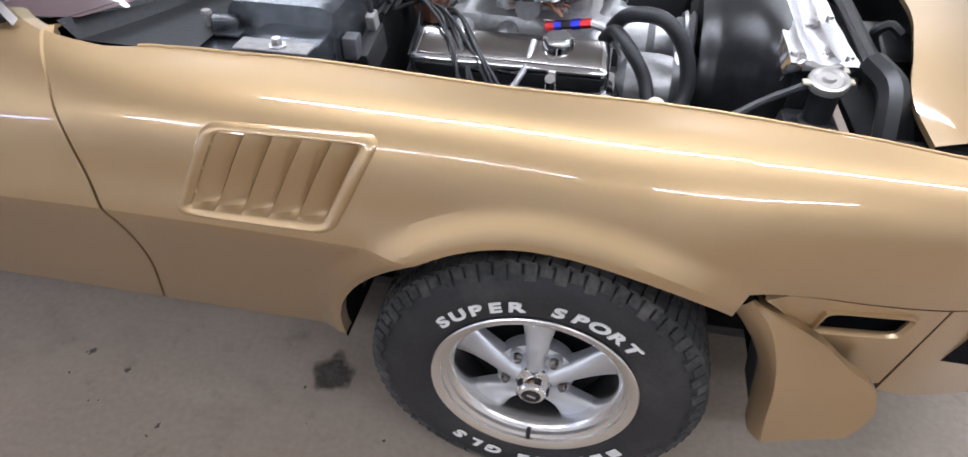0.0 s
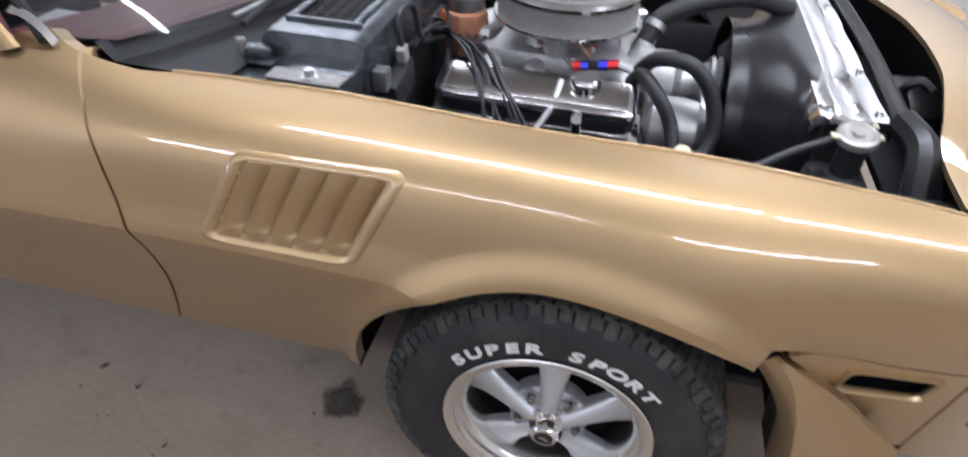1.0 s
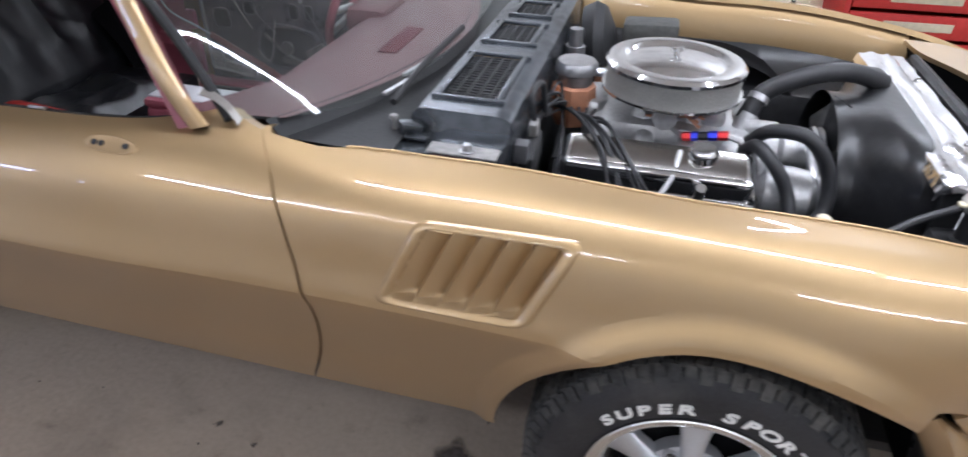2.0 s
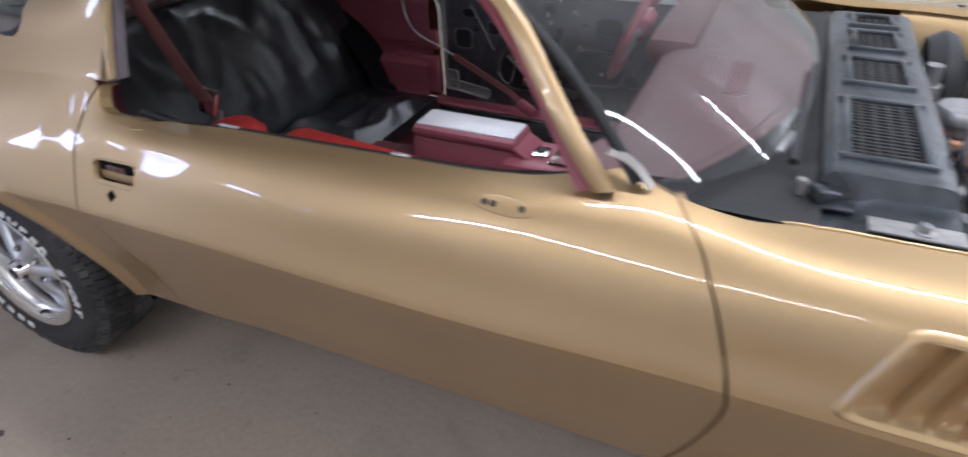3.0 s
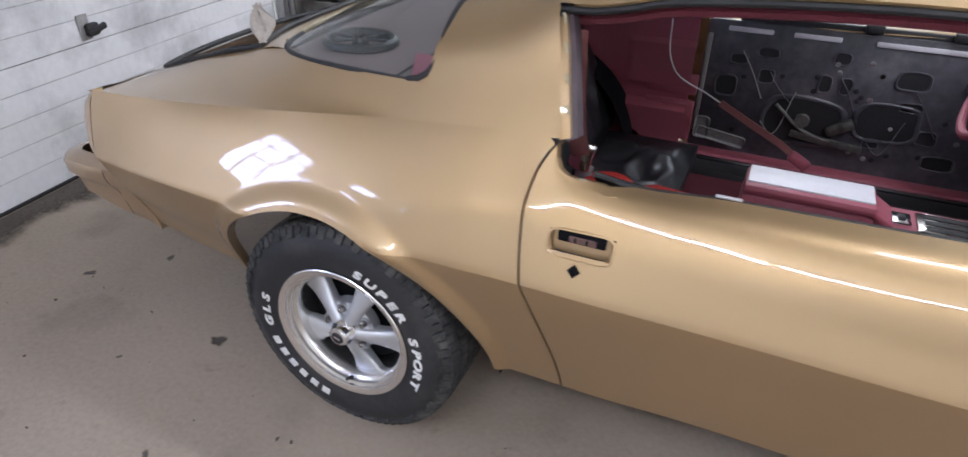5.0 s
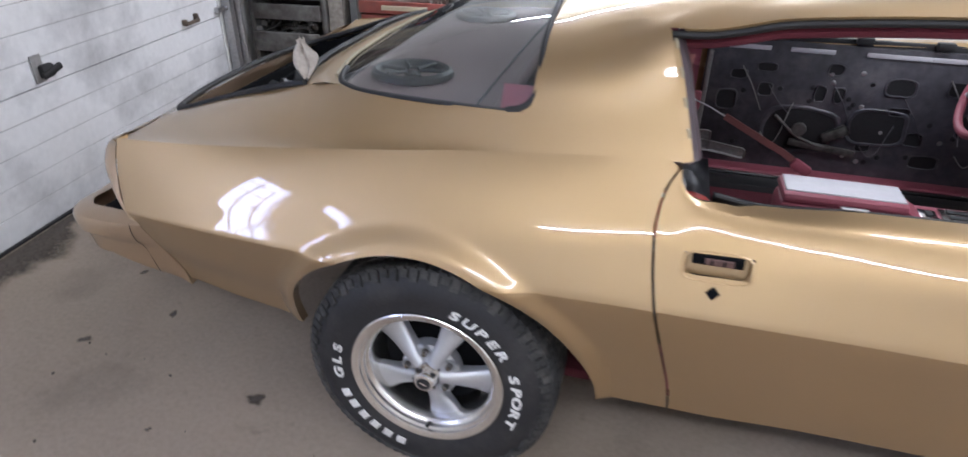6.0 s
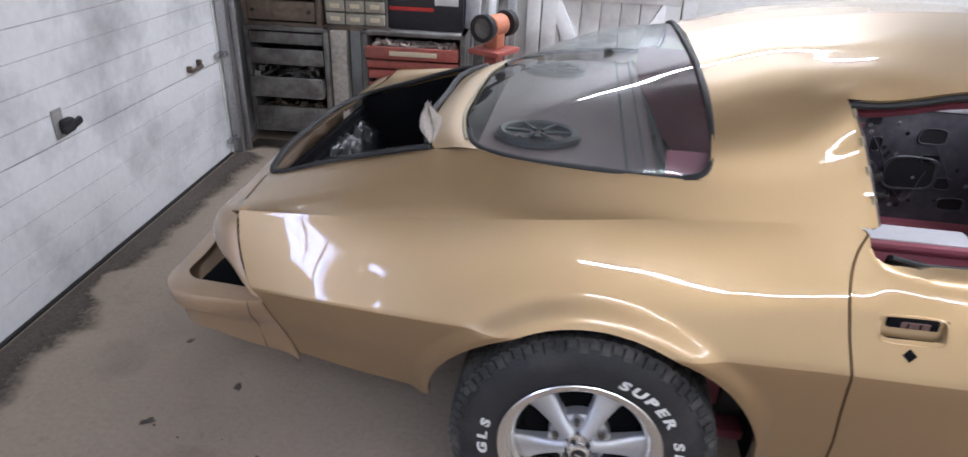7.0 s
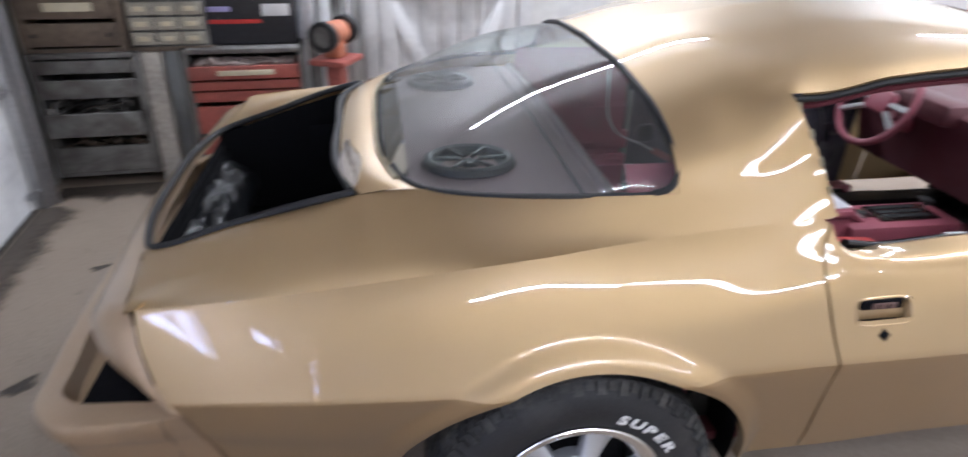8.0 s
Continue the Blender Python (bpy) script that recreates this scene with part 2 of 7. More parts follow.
def lathe_bm(profile, segs=48, m=None):
    """Turns (radius, height) rows about z."""
    bm = bmesh.new()
    rings = []
    for r, h in profile:
        if r < 1e-6:
            rings.append([bm.verts.new((0, 0, h))])
        else:
            rings.append([bm.verts.new((r * math.cos(2 * math.pi * i / segs), r * math.sin(2 * math.pi * i / segs), h)) for i in range(segs)])
    for a, b in zip(rings, rings[1:]):
        for i in range(segs):
            j = (i + 1) % segs
            q = [a[i % len(a)], a[j % len(a)], b[j % len(b)], b[i % len(b)]]
            q = list(dict.fromkeys(q))
            if len(q) > 2:
                bm.faces.new(q)
    bmesh.ops.recalc_face_normals(bm, faces=bm.faces[:])
    if m is not None:
        bmesh.ops.transform(bm, matrix=m, verts=bm.verts)
    return bm


def lathe(name, profile, m, material, parent=None, label="", segs=48):
    return part(name, lathe_bm(profile, segs, m), material, parent, label)


def curve_points(pts, n):
    """n points on a smooth line through pts."""
    P = np.array(pts, float)
    if len(P) == 2:
        return P[0] + np.linspace(0, 1, n)[:, None] * (P[1] - P[0])
    d = np.r_[0, np.cumsum(np.maximum(np.linalg.norm(np.diff(P, axis=0), axis=1), 1e-6))]
    return smooth_at(d, P, np.linspace(0, d[-1], n))


def smooth_at(xs, Y, q):
    """A monotone-ish cubic through rows Y at xs, read at q."""
    xs, Y, q = np.asarray(xs, float), np.asarray(Y, float), np.asarray(q, float)
    flat = Y.reshape(len(xs), -1)
    h = np.diff(xs)[:, None]
    s = np.diff(flat, axis=0) / h
    t = np.zeros_like(flat)
    t[1:-1] = (s[:-1] * h[1:] + s[1:] * h[:-1]) / (h[:-1] + h[1:])
    t[0], t[-1] = s[0], s[-1]
    i = np.clip(np.searchsorted(xs, q) - 1, 0, len(xs) - 2)
    w = ((q - xs[i]) / np.diff(xs)[i])[:, None]
    w = np.clip(w, 0, 1)
    hh = np.diff(xs)[i][:, None]
    out = (2 * w**3 - 3 * w**2 + 1) * flat[i] + (w**3 - 2 * w**2 + w) * hh * t[i] + (3 * w**2 - 2 * w**3) * flat[i + 1] + (w**3 - w**2) * hh * t[i + 1]
    return out.reshape((len(q),) + Y.shape[1:])


def tube_bm(pts, r, n=24, sides=10, cap=True):
    """A round rod along a smooth line; r may be a number or one per point."""
    C = curve_points(pts, n)
    R = np.full(n, r) if np.isscalar(r) else np.interp(np.linspace(0, 1, n), np.linspace(0, 1, len(r)), r)
    T = np.gradient(C, axis=0)
    T /= np.linalg.norm(T, axis=1)[:, None]
    up = np.array([0.0, 0.0, 1.0]) if abs(T[0, 2]) < 0.9 else np.array([1.0, 0, 0])
    bm = bmesh.new()
    rings = []
    for c, t, rr in zip(C, T, R):
        u = np.cross(t, up)
        u /= np.linalg.norm(u)
        v = np.cross(u, t)
        up = v
        rings.append([bm.verts.new(c + rr * (math.cos(a) * u + math.sin(a) * v)) for a in np.linspace(0, 2 * math.pi, sides, endpoint=False)])
    for a, b in zip(rings, rings[1:]):
        for i in range(sides):
            bm.faces.new((a[i], a[(i + 1) % sides], b[(i + 1) % sides], b[i]))
    if cap:
        bm.faces.new(rings[0][::-1])
        bm.faces.new(rings[-1])
    bmesh.ops.recalc_face_normals(bm, faces=bm.faces[:])
    return bm


def tube(name, pts, r, material, parent=None, label="", n=24, sides=10):
    return part(name, tube_bm(pts, r, n, sides), material, parent, label)


def ribbon_bm(pts, across, thick, n=20):
    """A strip of rectangular section along a smooth line; across: half its width as a vector, thick: as a vector."""
    C = curve_points(pts, n)
    a, t = np.array(across, float), np.array(thick, float)
    bm = bmesh.new()
    rings = [[bm.verts.new(c + s * a + k * t) for s, k in ((-1, -0.5), (1, -0.5), (1, 0.5), (-1, 0.5))] for c in C]
    for p, q in zip(rings, rings[1:]):
        for i in range(4):
            bm.faces.new((p[i], p[(i + 1) % 4], q[(i + 1) % 4], q[i]))
    bm.faces.new(rings[0][::-1])
    bm.faces.new(rings[-1])
    bmesh.ops.recalc_face_normals(bm, faces=bm.faces[:])
    return bm


def mirrored(P):
    Q = np.array(P, float).copy()
    Q[..., 1] = 2 * YC - Q[..., 1]
    return Q


def text_bm(s, size, depth, m, squash=1.0):
    cu = bpy.data.curves.new("t", "FONT")
    cu.body, cu.size, cu.extrude, cu.offset = s, size, depth, size * 0.034
    cu.align_x, cu.shear = "CENTER", 0.12
    ob = new("t", cu)
    dg = bpy.context.evaluated_depsgraph_get()
    me = bpy.data.meshes.new_from_object(ob.evaluated_get(dg))
    bm = bmesh.new()
    bm.from_mesh(me)
    bpy.data.objects.remove(ob)
    bpy.data.curves.remove(cu)
    bpy.data.meshes.remove(me)
    bmesh.ops.scale(bm, vec=(squash, 1, 1), verts=bm.verts)
    bmesh.ops.transform(bm, matrix=m, verts=bm.verts)
    return bm

# ---- the garage ----


def setting(ob, label, category):
    ob.matrix_world = SKEW @ ob.matrix_world
    return tagged(ob, label, category, kind="structure")


X0, X1, Y0, Y1, H = -4.80, 4.6, -3.45, 3.62, 2.95
floor = setting(part("floor", box_bm(X1 - X0 + 1.6, Y1 - Y0 + 0.6, 0.12, 0, pose((X0 + X1) / 2, (Y0 + Y1) / 2, -0.06)), CONCRETE), "bare stained concrete garage floor", "floor")
setting(part("ceiling", box_bm(X1 - X0 + 0.6, Y1 - Y0 + 0.6, 0.1, 0, pose((X0 + X1) / 2, (Y0 + Y1) / 2, H + 0.05)), CEIL), "pale boarded garage ceiling", "ceiling")
setting(part("wall_north", box_bm(X1 - X0 + 0.6, 0.15, H, 0, pose((X0 + X1) / 2, Y1 + 0.075, H / 2)), WALL), "white painted garage wall with grey stains", "wall")
setting(part("wall_east", box_bm(0.15, Y1 - Y0, H, 0, pose(X1 + 0.075, (Y0 + Y1) / 2, H / 2)), WALL), "white painted garage wall", "wall")
setting(part("wall_south", box_bm(X1 - X0 + 0.6, 0.15, H, 0, pose((X0 + X1) / 2, Y0 - 0.075, H / 2)), WALL), "white painted garage wall", "wall")
# west wall: jambs, header and the sectional door
GD0, GD1, GDH = -0.42, 2.86, 2.3
cuts = sorted((wy - ww / 2, wy + ww / 2, wz - wh / 2, wz + wh / 2) for wy, wz, ww, wh, _c, _r in WINDOWS)
west, y = [], Y0 - 0.2
for a, b, z0, z1 in cuts:
    west.append(box_bm(0.15, a - y, H, 0, pose(X0 - 0.075, (a + y) / 2, H / 2)))
    west.append(box_bm(0.15, b - a, z0, 0, pose(X0 - 0.075, (a + b) / 2, z0 / 2)))
    west.append(box_bm(0.15, b - a, H - z1, 0, pose(X0 - 0.075, (a + b) / 2, (H + z1) / 2)))
    y = b
west += [box_bm(0.15, GD0 - y, H, 0, pose(X0 - 0.075, (GD0 + y) / 2, H / 2)), box_bm(0.15, Y1 - GD1, H, 0, pose(X0 - 0.075, (GD1 + Y1) / 2, H / 2)), box_bm(0.15, GD1 - GD0, H - GDH, 0, pose(X0 - 0.075, (GD0 + GD1) / 2, (H + GDH) / 2))]
setting(part("wall_west", join(west), WALL), "white painted wall round the garage door and windows", "wall")
for k, (wy, wz, ww, wh, nc, nr) in enumerate(WINDOWS):
    win = setting(empty("window_%d" % (k + 1)), "small-paned daylight window in the garage wall", "window")
    fx = X0 - 0.06
    part("window_frame", join([box_bm(0.05, ww, 0.035, 0.004, pose(fx, wy, wz + s * (wh / 2 - 0.0175))) for s in (-1, 1)] + [box_bm(0.05, 0.035, wh - 0.07, 0.004, pose(fx, wy + s * (ww / 2 - 0.0175), wz)) for s in (-1, 1)]), DOORPAINT, win)
    for i in range(1, nc):
        part("muntin", box_bm(0.02, 0.012, wh - 0.07, 0.003, pose(fx, wy - ww / 2 + ww * i / nc, wz)), DOORPAINT, win)
    for i in range(1, nr):
        part("muntin", box_bm(0.018, ww - 0.07, 0.012, 0.003, pose(fx, wy, wz - wh / 2 + wh * i / nr)), DOORPAINT, win)
    pane = part("pane", box_bm(0.004, ww - 0.04, wh - 0.04, 0, pose(fx - 0.035, wy, wz)), WINDOWPANE, win, "clear window glass")
    pane.visible_shadow = False
gdoor = setting(empty("door_1"), "dirty white sectional garage door with ribbed panels, closed", "garage door")
SEC = 0.584
for i in range(4):
    zc = 0.012 + SEC * (i + 0.5)
    part("panel_backing", box_bm(0.03, GD1 - GD0, SEC - 0.006, 0.003, pose(X0 - 0.02, (GD0 + GD1) / 2, zc)), GRIMY, gdoor, smooth=False)
    bms = []
    for k in range(5):
        bms.append(box_bm(0.006, GD1 - GD0 - 0.02, SEC / 5 - (0.0035 if k < 4 else 0.005), 0.0015, pose(X0 - 0.0045, (GD0 + GD1) / 2, zc - SEC / 2 + SEC * (k + 0.5) / 5)))
    part("panel", join(bms), DOORPAINT, gdoor, smooth=False)
part("bottom_seal", box_bm(0.05, GD1 - GD0, 0.014, 0.005, pose(X0 - 0.012, (GD0 + GD1) / 2, 0.007)), TRIMBLACK, gdoor)
lt = part("lock", join([box_bm(0.035, 0.07, 0.06, 0.012, pose(X0 + 0.015, 1.43, 0.655)), box_bm(0.02, 0.115, 0.032, 0.009, pose(X0 + 0.03, 1.445, 0.652, 12))]), MATT_BLACK, gdoor, "worn dark lock handle")
part("backplate", box_bm(0.006, 0.06, 0.12, 0.002, pose(X0 + 0.003, 1.40, 0.67)), DULLMETAL, lt)
part("lift_handle", join([box_bm(0.012, 0.13, 0.022, 0.005, pose(X0 + 0.03, 2.53, 0.63)), box_bm(0.03, 0.02, 0.035, 0.005, pose(X0 + 0.013, 2.475, 0.635)), box_bm(0.03, 0.02, 0.05, 0.005, pose(X0 + 0.013, 2.59, 0.64))]), WOOD, gdoor, "rusty lift handle")
part("track", join([box_bm(0.06, 0.05, GDH + 0.1, 0.004, pose(X0 + 0.035, GD1 + 0.05, GDH / 2 + 0.05)), box_bm(0.10, 0.012, GDH + 0.1, 0.002, pose(X0 + 0.05, GD1 + 0.09, GDH / 2 + 0.05))]), STEEL, gdoor, "galvanised door track")
for z in (0.10, 0.64, 1.2):
    part("hinge", join([box_bm(0.03, 0.06, 0.03, 0.004, pose(X0 + 0.02, GD1 - 0.03, z)), lathe_bm([(0, -0.03), (0.016, -0.03), (0.016, 0.03), (0, 0.03)], 14, pose(X0 + 0.035, GD1 + 0.03, z, 90))]), STEEL, gdoor)
setting(part("trim", join([box_bm(0.02, 0.10, GDH, 0.003, pose(X0 + 0.012, GD1 + 0.17, GDH / 2))]), GREYWOOD), "weathered grey door jamb board", "trim")

for lx, ly, ll, lw in TUBES:
    fx = empty("ceiling_light", (0, 0, 0), "white strip light hung from the garage ceiling", "ceiling light", "ceiling lights")
    fx.matrix_world = SKEW @ pose(lx, ly, 2.70)
    part("housing", box_bm(ll + 0.04, 0.06, 0.025, 0.006, pose(0, 0, 0.0135)), DOORPAINT, fx)
    for s in (-1, 1):
        part("hanger", box_bm(0.02, 0.012, H - 2.727, 0.002, pose(s * ll * 0.36, 0.042, (H - 2.727) / 2 + 0.013)), STEEL, fx)
        part("hanger_foot", box_bm(0.02, 0.05, 0.004, 0.001, pose(s * ll * 0.36, 0.025, 0.028)), STEEL, fx)

# ---- the car: shape of its side ----
# stations along the car, each from the sill up to the inner top edge: (y, z)
STATIONS = {
    0.95: ((0.3, 0.3), (0.28, 0.4), (0.25, 0.52), (0.22, 0.64), (0.22, 0.7), (0.24, 0.755), (0.28, 0.785), (0.38, 0.79)),
    0.7: ((0.17, 0.3), (0.14, 0.4), (0.11, 0.52), (0.085, 0.65), (0.08, 0.71), (0.095, 0.785), (0.14, 0.825), (0.19, 0.845)),
    0.45: ((0.12, 0.29), (0.09, 0.38), (0.055, 0.52), (0.025, 0.67), (0.015, 0.73), (0.036, 0.8296), (0.066, 0.86), (0.155, 0.884)),
    0.2: ((0.09, 0.32), (0.045, 0.37), (0, 0.53), (-0.045, 0.7), (-0.045, 0.755), (0.004, 0.872), (0.034, 0.89), (0.15, 0.906)),
    -0.1: ((0.09, 0.32), (0.06, 0.38), (0.015, 0.53), (-0.055, 0.705), (-0.043, 0.755), (0.007, 0.882), (0.036, 0.9), (0.15, 0.909)),
    -0.4: ((0.075, 0.345), (0.05, 0.415), (0.011, 0.53), (-0.058, 0.716), (-0.043, 0.763), (0.008, 0.8865), (0.037, 0.9045), (0.15, 0.922)),
    -0.7: ((0.075, 0.345), (0.05, 0.415), (0.011, 0.54), (-0.055, 0.716), (-0.04, 0.763), (0.008, 0.8885), (0.039, 0.9085), (0.15, 0.928)),
    -0.92: ((0.075, 0.345), (0.05, 0.415), (0.011, 0.54), (-0.058, 0.716), (-0.042, 0.763), (0.003, 0.874), (0.042, 0.9135), (0.165, 0.962)),
    -1.15: ((0.075, 0.345), (0.05, 0.415), (0.008, 0.54), (-0.067, 0.716), (-0.047, 0.768), (-0.008, 0.871), (0.035, 0.918), (0.12, 0.934)),
    -1.5: ((0.075, 0.345), (0.05, 0.415), (0.008, 0.54), (-0.068, 0.716), (-0.045, 0.768), (-0.006, 0.859), (0.042, 0.904), (0.12, 0.914)),
    -1.85: ((0.075, 0.345), (0.05, 0.415), (0.011, 0.53), (-0.058, 0.711), (-0.035, 0.763), (0.004, 0.842), (0.046, 0.8905), (0.12, 0.904)),
    -2.08: ((0.075, 0.335), (0.05, 0.415), (0.011, 0.53), (-0.054, 0.706), (-0.026, 0.76), (0.015, 0.832), (0.055, 0.885), (0.12, 0.897)),
    -2.16: ((0.075, 0.335), (0.05, 0.415), (0.011, 0.53), (-0.054, 0.706), (-0.027, 0.76), (0.0145, 0.835), (0.0545, 0.895), (0.108, 0.926)),
    -2.195: ((0.075, 0.335), (0.05, 0.415), (0.011, 0.53), (-0.054, 0.706), (-0.028, 0.76), (0.0137, 0.8375), (0.059, 0.903), (0.105, 0.964)),
    -2.22: ((0.075, 0.335), (0.05, 0.415), (0.011, 0.53), (-0.054, 0.706), (-0.028, 0.76), (0.0135, 0.838), (0.06, 0.905), (0.1085, 0.974)),
    -2.28: ((0.075, 0.335), (0.05, 0.415), (0.0097, 0.53), (-0.0552, 0.706), (-0.03, 0.7596), (0.0125, 0.838), (0.0597, 0.903), (0.108, 0.97)),
    -2.36: ((0.075, 0.335), (0.05, 0.415), (0.0087, 0.5302), (-0.0561, 0.7058), (-0.0317, 0.7593), (0.012, 0.838), (0.0583, 0.9015), (0.107, 0.966)),
    -2.5: ((0.0894, 0.3262), (0.0589, 0.3797), (0.0103, 0.532), (-0.0583, 0.7063), (-0.0338, 0.7586), (0.01, 0.8377), (0.055, 0.898), (0.1035, 0.957)),
    -2.67: ((0.0914, 0.332), (0.061, 0.3875), (0.0104, 0.5352), (-0.0587, 0.7008), (-0.0331, 0.7539), (0.0124, 0.8343), (0.0512, 0.8908), (0.0979, 0.9427)),
    -2.85: ((0.1254, 0.3141), (0.0809, 0.4006), (0.0147, 0.5393), (-0.0544, 0.7002), (-0.0274, 0.7505), (0.0193, 0.8277), (0.0518, 0.8796), (0.0902, 0.9242)),
    -3: ((0.1299, 0.3279), (0.0871, 0.4142), (0.0224, 0.5431), (-0.0457, 0.6981), (-0.0179, 0.746), (0.0287, 0.8202), (0.0589, 0.8691), (0.0932, 0.9071)),
    -3.15: ((0.1349, 0.3447), (0.0949, 0.4296), (0.0329, 0.5477), (-0.0325, 0.6946), (-0.0046, 0.7403), (0.0405, 0.8117), (0.0681, 0.8576), (0.097, 0.8897)),
    -3.3: ((0.1371, 0.3656), (0.1012, 0.4476), (0.0412, 0.5561), (-0.0194, 0.6921), (0.0074, 0.7362), (0.0493, 0.8055), (0.0756, 0.8476), (0.0986, 0.8749)),
    -3.45: ((0.1397, 0.3879), (0.1093, 0.4656), (0.0536, 0.5647), (0.0007, 0.6867), (0.0247, 0.7301), (0.0612, 0.7983), (0.0857, 0.8369), (0.1025, 0.8611)),
    -3.56: ((0.1439, 0.4037), (0.1186, 0.4771), (0.0704, 0.5685), (0.0254, 0.678), (0.046, 0.7216), (0.0768, 0.7901), (0.0982, 0.827), (0.1107, 0.8502)),
    -3.66: ((0.1494, 0.4172), (0.1296, 0.4859), (0.0912, 0.5702), (0.0552, 0.6665), (0.0715, 0.7109), (0.0959, 0.7806), (0.1133, 0.8167), (0.1222, 0.8401)),
    -3.8: ((0.18, 0.43), (0.16, 0.48), (0.14, 0.56), (0.12, 0.64), (0.12, 0.69), (0.135, 0.75), (0.146, 0.788), (0.16, 0.8)),
}
SX = np.array(sorted(STATIONS))
SP = np.array([STATIONS[x] for x in SX])
# the rear quarter is one even sweep
rear_ = (SX > -3.7) & (SX < -2.27)
for k in (3, 4, 5, 6):
    for c in (0, 1):
        SP[rear_, k, c] = np.polyval(np.polyfit(SX[rear_] + 3, SP[rear_, k, c], 4), SX[rear_] + 3)
ARCHES = ((0.0, 0.33, 0.405, 0.455, 0.432), (-2.743, 0.33, 0.412, 0.412, 0.410))


def arch_z(x):
    """The wheel opening's height at x, or nothing."""
    for cx, cz, back, front, up in ARCHES:
        r = back if x < cx else front
        w = (x - cx) / r
        if abs(w) < 1:
            return cz + up * math.sqrt(1 - w * w)
    return -1.0


def flare(x, z):
    """How far the lip round a wheel opening swells outward."""
    out = 0.0
    for cx, cz, back, front, up in ARCHES:
        r = back if x < cx else front
        d = (math.hypot((x - cx) / r, (z - cz) / up) - 1) * up
        if d > -0.03:
            w = min(1.0, max(0.0, (d - 0.012) / 0.048))
            out += (0.019 if cx > -1 else 0.020) * (1 - w * w * (3 - 2 * w))
    return out


def profile(x):
    """A fine line up the side at x, and where its crease lies."""
    c = smooth_at(SX, SP, [x])[0]
    low = curve_points(c[:4], 40)
    up = curve_points(c[3:], 80)
    if x < -2.20:
        # above the crease it is one curve of low order
        w = np.r_[0, np.cumsum(np.linalg.norm(np.diff(c[3:], axis=0), axis=1))]
        w = (w / w[-1])[1:-1, None]
        A = np.concatenate([3 * w * (1 - w) ** 2, 3 * w * w * (1 - w)], 1)
        k = np.linalg.lstsq(A, c[4:7] - (1 - w) ** 3 * c[3] - w**3 * c[7], rcond=None)[0]
        q = np.linspace(0, 1, 80)[:, None]
        bez = (1 - q) ** 3 * c[3] + 3 * q * (1 - q) ** 2 * k[0] + 3 * q * q * (1 - q) * k[1] + q**3 * c[7]
        m = min(1.0, (-2.20 - x) / 0.12)
        up = up * (1 - m) + bez * m
    L = np.concatenate([low, up[1:]])
    # the crease is pressed with a soft radius
    d = np.r_[0, np.cumsum(np.linalg.norm(np.diff(L, axis=0), axis=1))]
    h = np.minimum(np.minimum(d, d[-1] - d), 0.008)
    soft = np.zeros_like(L)
    for u in np.linspace(-1, 1, 9):
        soft += np.stack([np.interp(d + u * h, d, L[:, k]) for k in range(2)], 1) / 9
    # a full shoulder runs along the rear quarter
    k = np.interp(x, (-2.85, -2.66, -2.52, -2.36, -2.3, -2.05), (0, 0.18, 0.5, 1, 1, 0))
    if k > 0:
        zr = np.interp(x, (-2.9, -2.69, -2.52, -2.37, -2.22, -2.06), (0.788, 0.795, 0.812, 0.832, 0.846, 0.834))
        soft[:, 0] -= 0.0065 * k * np.exp(-(((soft[:, 1] - zr) / 0.042) ** 2))
    k = np.interp(x, (-3.62, -3.45, -3.05, -2.88), (0, 1, 1, 0))
    if k > 0:
        soft[:, 0] -= 0.002 * k * np.exp(-(((soft[:, 1] - np.interp(x, (-3.5, -3.1), (0.757, 0.79))) / 0.055) ** 2))
    return soft, 39


def side_column(x, bottom=None, rows=(24, 32), shift=None):
    """Points up the side at x from the sill, wheel opening or a given height."""
    L, ic = profile(x)
    z0 = max(L[0, 1], arch_z(x), bottom if bottom is not None else 0)
    zc = max(L[ic, 1], z0 + 0.012)
    zs_mono = np.maximum.accumulate(L[:, 1] + np.arange(len(L)) * 1e-7)
    d = np.r_[0, np.cumsum(np.linalg.norm(np.diff(L, axis=0), axis=1))]
    d0, dc = np.interp(z0, zs_mono, d), np.interp(zc, zs_mono, d)
    q = np.r_[np.linspace(d0, dc, rows[0], endpoint=False), np.linspace(dc, d[-1], rows[1])]
    y, z = np.interp(q, d, L[:, 0]), np.interp(q, d, L[:, 1])
    pts = []
    for yy, zz in zip(y, z):
        xx = x + (shift(zz) if shift else 0)
        if xx != x:
            yy += skin(xx, zz) - skin(x, zz)
        pts.append((xx, yy - flare(xx, zz), zz))
    return pts


SKIN_X, SKIN_Z = np.arange(-3.80, 0.951, 0.01), np.arange(0.28, 1.0, 0.004)
SKIN = []
for sx in SKIN_X:
    line_ = profile(sx)[0]
    SKIN.append(np.interp(SKIN_Z, np.maximum.accumulate(line_[:, 1] + np.arange(len(line_)) * 1e-7), line_[:, 0]))
SKIN = np.array(SKIN)


